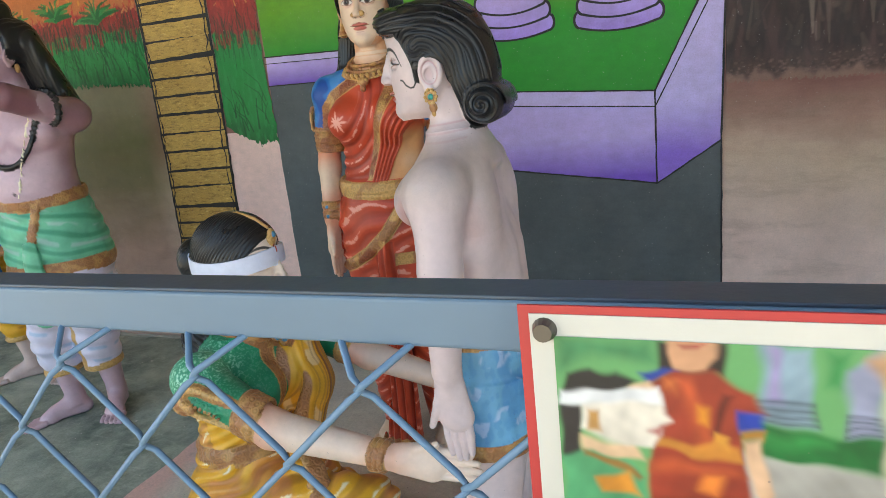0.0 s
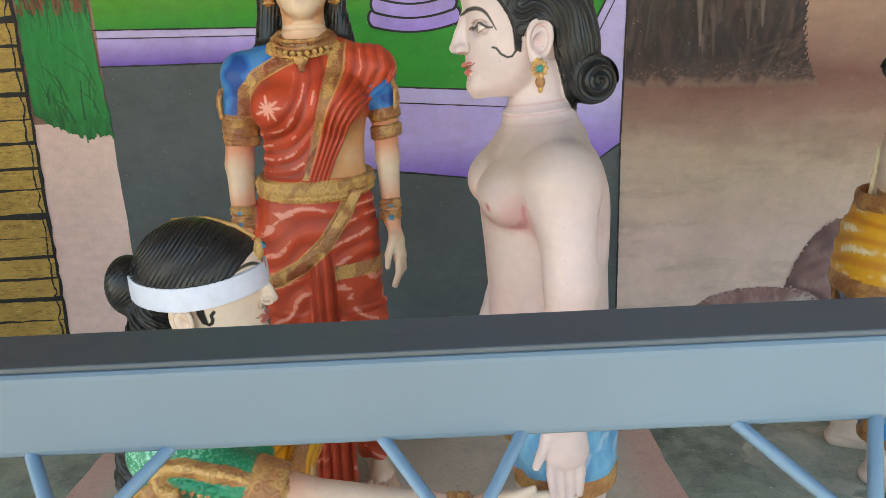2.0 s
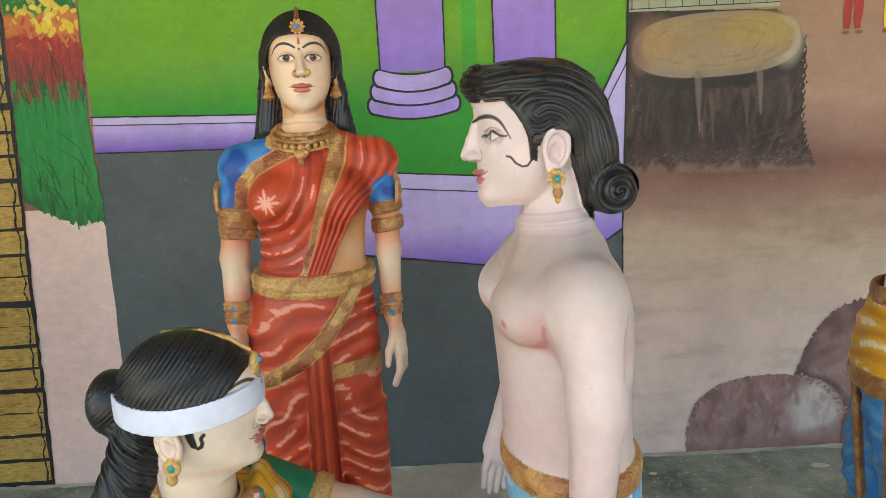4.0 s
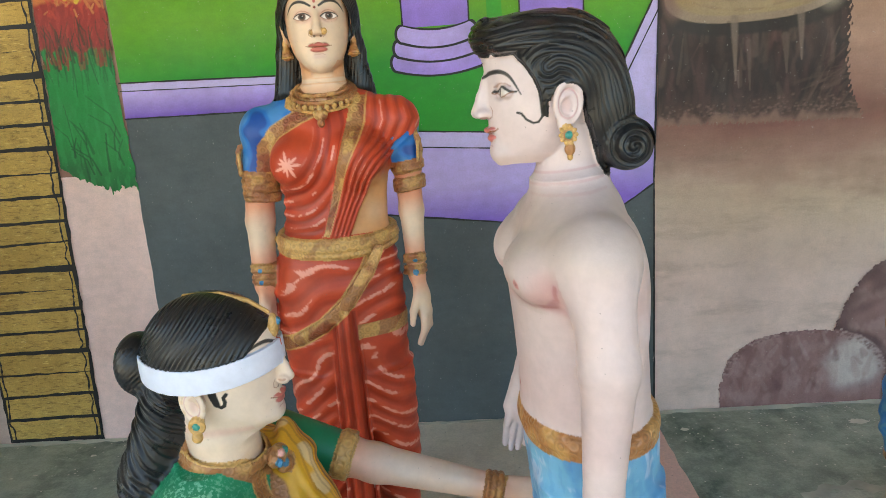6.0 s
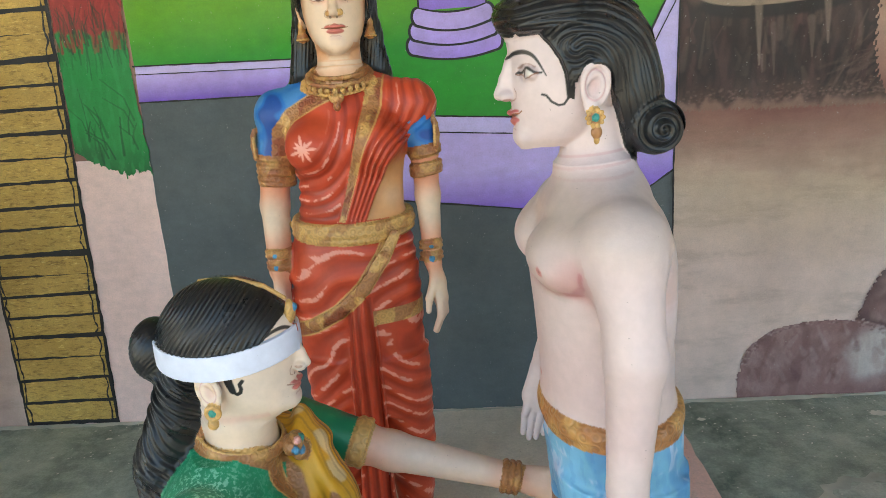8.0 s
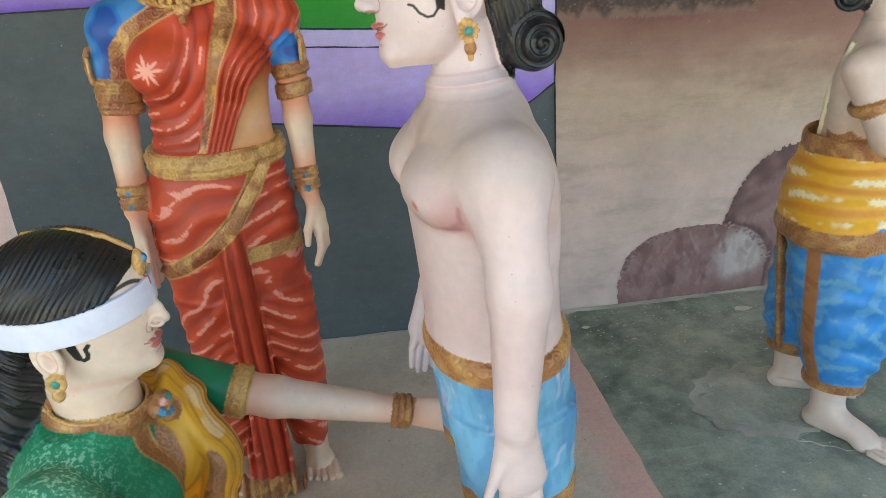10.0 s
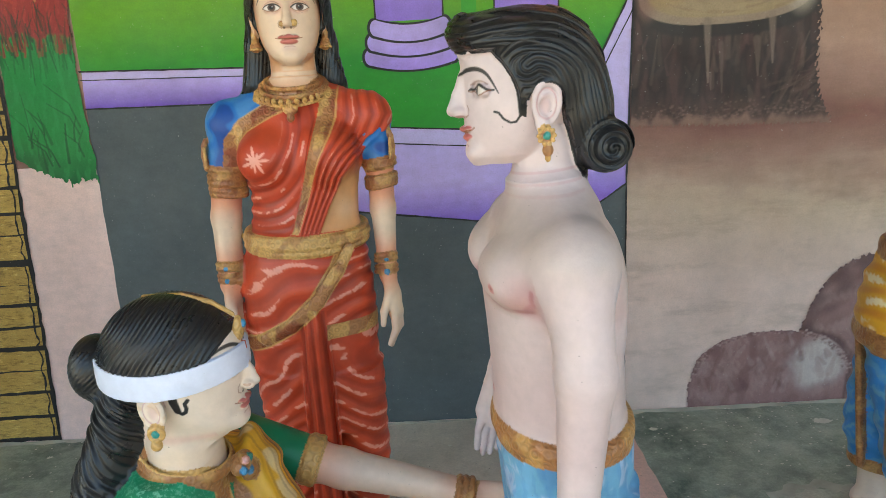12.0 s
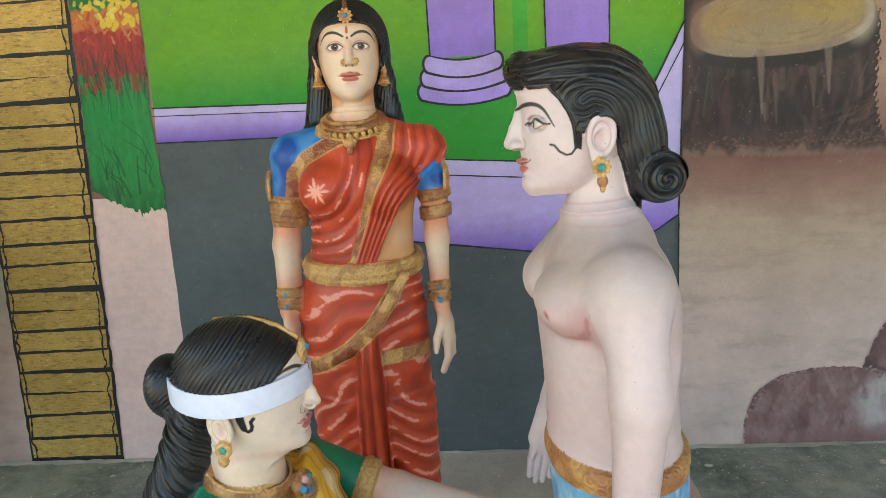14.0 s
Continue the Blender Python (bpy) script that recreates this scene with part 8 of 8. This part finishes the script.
        tint(C, gd * smooth(-0.1, 0.4, ripple(V, 0.05, 33, 2)), "goldy", 0.5)
        paint_face(turned(*spin)(V), C, hc, names == sk)
        return C
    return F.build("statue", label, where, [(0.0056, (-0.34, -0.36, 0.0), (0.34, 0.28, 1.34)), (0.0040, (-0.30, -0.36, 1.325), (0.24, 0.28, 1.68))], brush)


standing_woman()
young_man()
kneeling_woman()
dhoti_man()
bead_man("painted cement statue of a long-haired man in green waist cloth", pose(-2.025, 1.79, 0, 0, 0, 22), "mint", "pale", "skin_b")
bead_man("painted cement statue of a man in orange and blue dhoti", pose(-2.62, 2.05, 0, 0, 0, 14), "blue", "yellow", "skin_d", False)

# ---- the printed picture: one flat sheet, its soft colour fields laid over one another ----
def inside(U, W, pts):
    hit = np.zeros(len(U), bool)
    for (u0_, w0_), (u1_, w1_) in zip(pts, pts[1:] + pts[:1]):
        cut = (w0_ > W) != (w1_ > W)
        hit ^= cut & (U < (u1_ - u0_) * (W - w0_) / (w1_ - w0_ if w1_ != w0_ else 1e-9) + u0_)
    return hit


def print_sheet(wide, high, fields):
    """A printed sheet hung at u0, v0: fields are (outline, colour, softness)."""
    nx, nz = 400, 300
    gx, gz = np.meshgrid(np.linspace(0, wide, nx), np.linspace(0, high, nz), indexing="ij")
    U, W = gx.ravel(), gz.ravel()
    V = np.stack([u0 + U, np.full(len(U), P_Y), v0 - W], 1).astype(np.float32)
    wu, ww = U + 0.0022 * ripple(V, 0.03, 61, 2), W + 0.0022 * ripple(V, 0.03, 62, 2)
    C = np.tile(vec(*rgb(112, 176, 108)), (len(U), 1))
    for pts, color, soft in fields:
        pts = [(a * 0.80, b * 0.80) for a, b in pts]
        near = seg2(wu, ww, pts + pts[:1])
        d = np.where(inside(wu, ww, pts), -near, near)
        soft = max(soft, 0.0018)
        m = smooth(soft, -soft, d)[:, None]
        tone = vec(*color) * (1 + 0.22 * ripple(V, 0.022, len(pts) + int(color[0] * 90), 3))[:, None]
        C = C * (1 - m) + tone * m
    C *= 0.66
    i = np.arange(nx * nz).reshape(nx, nz)
    Q = np.stack([i[:-1, :-1], i[:-1, 1:], i[1:, 1:], i[1:, :-1]], -1).reshape(-1, 4)
    me = bpy.data.meshes.new("print")
    me.from_pydata(V.tolist(), [], Q.tolist())
    at = me.color_attributes.new("coat", "FLOAT_COLOR", "POINT")
    at.data.foreach_set("color", np.concatenate([np.clip(C, 0, 1), np.zeros((len(V), 1))], 1).astype(np.float32).ravel())
    me.materials.append(PRINT)
    ob = new("print", me)
    ob.parent = board
    ob["label"] = "faded colour print of robed shapes"
    return ob


PRINT = painted("print_ink", 0.35, 0.4, 0.01, 60, "skin")

def band_rings(x0, x1, y0, y1, n):
    return [([(x0, y0 + (y1 - y0) * k / n), (x1, y0 + (y1 - y0) * (k + 0.15) / n), (x1, y0 + (y1 - y0) * (k + 0.5) / n), (x0, y0 + (y1 - y0) * (k + 0.35) / n)], rgb(60, 70, 84), 0.0012) for k in range(n)]


print_sheet(PX1 - PX0 - 0.0303, PZ1 - PZ0 - 0.0266, [
    ([(0, 0), (0.05, 0), (0.05, 0.012), (0.02, 0.008), (0, 0.02)], rgb(70, 140, 90), 0.006),
    ([(0.098, 0), (0.121, 0), (0.121, 0.041), (0.098, 0.041)], rgb(150, 176, 190), 0.003),
    ([(0.102, 0), (0.106, 0), (0.106, 0.03), (0.102, 0.03)], rgb(170, 150, 200), 0.003),
    ([(0.128, 0), (0.136, 0), (0.135, 0.02), (0.128, 0.02)], rgb(60, 150, 80), 0.004),
    ([(0.137, 0.01), (0.150, 0.0), (0.150, 0.046), (0.137, 0.046)], rgb(160, 164, 190), 0.003),
    *band_rings(0.097, 0.123, 0.029, 0.042, 4),
    *band_rings(0.136, 0.150, 0.034, 0.046, 4),
    ([(0.090, 0.041), (0.153, 0.046), (0.153, 0.066), (0.090, 0.055)], rgb(20, 106, 46), 0.002),
    ([(0.094, 0.047), (0.130, 0.045), (0.130, 0.050), (0.094, 0.050)], rgb(50, 150, 70), 0.004),
    ([(0.090, 0.055), (0.153, 0.066), (0.363, 0.080), (0.363, 0.29), (0.09, 0.29)], rgb(176, 172, 162), 0.002),
    ([(0.150, 0.0), (0.21, 0.0), (0.22, 0.10), (0.215, 0.29), (0.16, 0.29), (0.152, 0.05)], rgb(226, 206, 184), 0.003),
    ([(0.144, 0.004), (0.160, 0.0), (0.165, 0.012), (0.150, 0.020)], rgb(206, 160, 120), 0.003),
    ([(0.154, 0.066), (0.165, 0.066), (0.165, 0.082), (0.155, 0.08)], rgb(150, 70, 44), 0.002),
    ([(0.155, 0.082), (0.21, 0.082), (0.21, 0.15), (0.157, 0.15)], rgb(90, 160, 206), 0.002),
    ([(0.22, 0.0), (0.45, 0.0), (0.45, 0.082), (0.22, 0.072)], rgb(150, 118, 96), 0.003),
    ([(0.22, 0.072), (0.45, 0.082), (0.45, 0.40), (0.22, 0.40)], rgb(176, 172, 162), 0.003),
    ([(0.053, 0.0), (0.083, 0.0), (0.084, 0.02), (0.051, 0.02)], rgb(44, 36, 34), 0.002),
    ([(0.057, -0.01), (0.080, -0.01), (0.079, 0.010), (0.075, 0.018), (0.060, 0.018), (0.057, 0.008)], rgb(214, 160, 120), 0.0018),
    ([(0.062, 0.0015), (0.075, 0.0015), (0.072, 0.004), (0.065, 0.004)], rgb(160, 66, 60), 0.001),
    ([(0.042, 0.018), (0.054, 0.016), (0.062, 0.018), (0.046, 0.026)], rgb(36, 70, 160), 0.002),
    ([(0.044, 0.026), (0.060, 0.018), (0.078, 0.018), (0.096, 0.026), (0.101, 0.036), (0.093, 0.042), (0.092, 0.060), (0.096, 0.12), (0.040, 0.12), (0.048, 0.06)], rgb(158, 56, 36), 0.002),
    ([(0.060, 0.024), (0.067, 0.022), (0.080, 0.06), (0.070, 0.06)], rgb(196, 84, 44), 0.004),
    ([(0.054, 0.024), (0.060, 0.025), (0.058, 0.031), (0.053, 0.029)], rgb(226, 120, 60), 0.003),
    ([(0.070, 0.036), (0.076, 0.037), (0.074, 0.046), (0.069, 0.044)], rgb(234, 150, 40), 0.003),
    ([(0.084, 0.028), (0.088, 0.028), (0.080, 0.052), (0.076, 0.052)], rgb(110, 34, 26), 0.002),
    ([(0.050, 0.054), (0.066, 0.058), (0.090, 0.055), (0.092, 0.061), (0.066, 0.065), (0.050, 0.060)], rgb(206, 134, 50), 0.0015),
    ([(0.078, 0.050), (0.086, 0.051), (0.084, 0.058), (0.077, 0.057)], rgb(230, 160, 60), 0.002),
    ([(0.074, 0.072), (0.082, 0.072), (0.080, 0.084), (0.072, 0.082)], rgb(230, 130, 50), 0.003),
    ([(0.046, 0.070), (0.090, 0.066), (0.092, 0.070), (0.046, 0.076)], rgb(196, 84, 44), 0.003),
    ([(0.0905, 0.037), (0.100, 0.037), (0.101, 0.046), (0.092, 0.047)], rgb(24, 62, 170), 0.0015),
    ([(0.093, 0.0465), (0.102, 0.046), (0.102, 0.050), (0.093, 0.050)], rgb(206, 140, 50), 0.0012),
    ([(0.093, 0.051), (0.101, 0.050), (0.105, 0.080), (0.100, 0.094), (0.095, 0.080)], rgb(226, 184, 146), 0.0018),
    ([(0.0, 0.037), (0.012, 0.036), (0.011, 0.067), (0.0, 0.070)], rgb(44, 42, 44), 0.0015),
    ([(0.011, 0.056), (0.040, 0.060), (0.043, 0.070), (0.012, 0.070)], rgb(226, 190, 150), 0.002),
    ([(0.011, 0.036), (0.051, 0.032), (0.0525, 0.042), (0.0555, 0.046), (0.0515, 0.049), (0.0515, 0.053), (0.048, 0.061), (0.036, 0.061), (0.011, 0.052)], rgb(238, 224, 206), 0.0012),
    ([(0.036, 0.027), (0.046, 0.024), (0.050, 0.031), (0.038, 0.032)], rgb(226, 190, 150), 0.0015),
    ([(0.047, 0.0505), (0.052, 0.0495), (0.051, 0.053)], rgb(186, 70, 66), 0.0008),
    ([(0.015, 0.041), (0.022, 0.041), (0.022, 0.053), (0.015, 0.053)], rgb(196, 146, 80), 0.0015),
    ([(0.0, 0.030), (0.004, 0.021), (0.018, 0.0165), (0.032, 0.018), (0.041, 0.024), (0.036, 0.030), (0.0, 0.033)], rgb(40, 40, 42), 0.0012),
    ([(0.0, 0.029), (0.050, 0.0285), (0.051, 0.036), (0.0, 0.038)], rgb(236, 234, 232), 0.001),
    ([(0.0, 0.068), (0.016, 0.064), (0.034, 0.070), (0.043, 0.082), (0.043, 0.15), (0, 0.15)], rgb(86, 164, 110), 0.0018),
    ([(0.012, 0.065), (0.030, 0.070), (0.042, 0.082), (0.040, 0.084), (0.026, 0.074), (0.012, 0.068)], rgb(150, 110, 50), 0.0012),
    ([(0.018, 0.083), (0.034, 0.079), (0.040, 0.092), (0.02, 0.094)], rgb(226, 150, 50), 0.002),
])
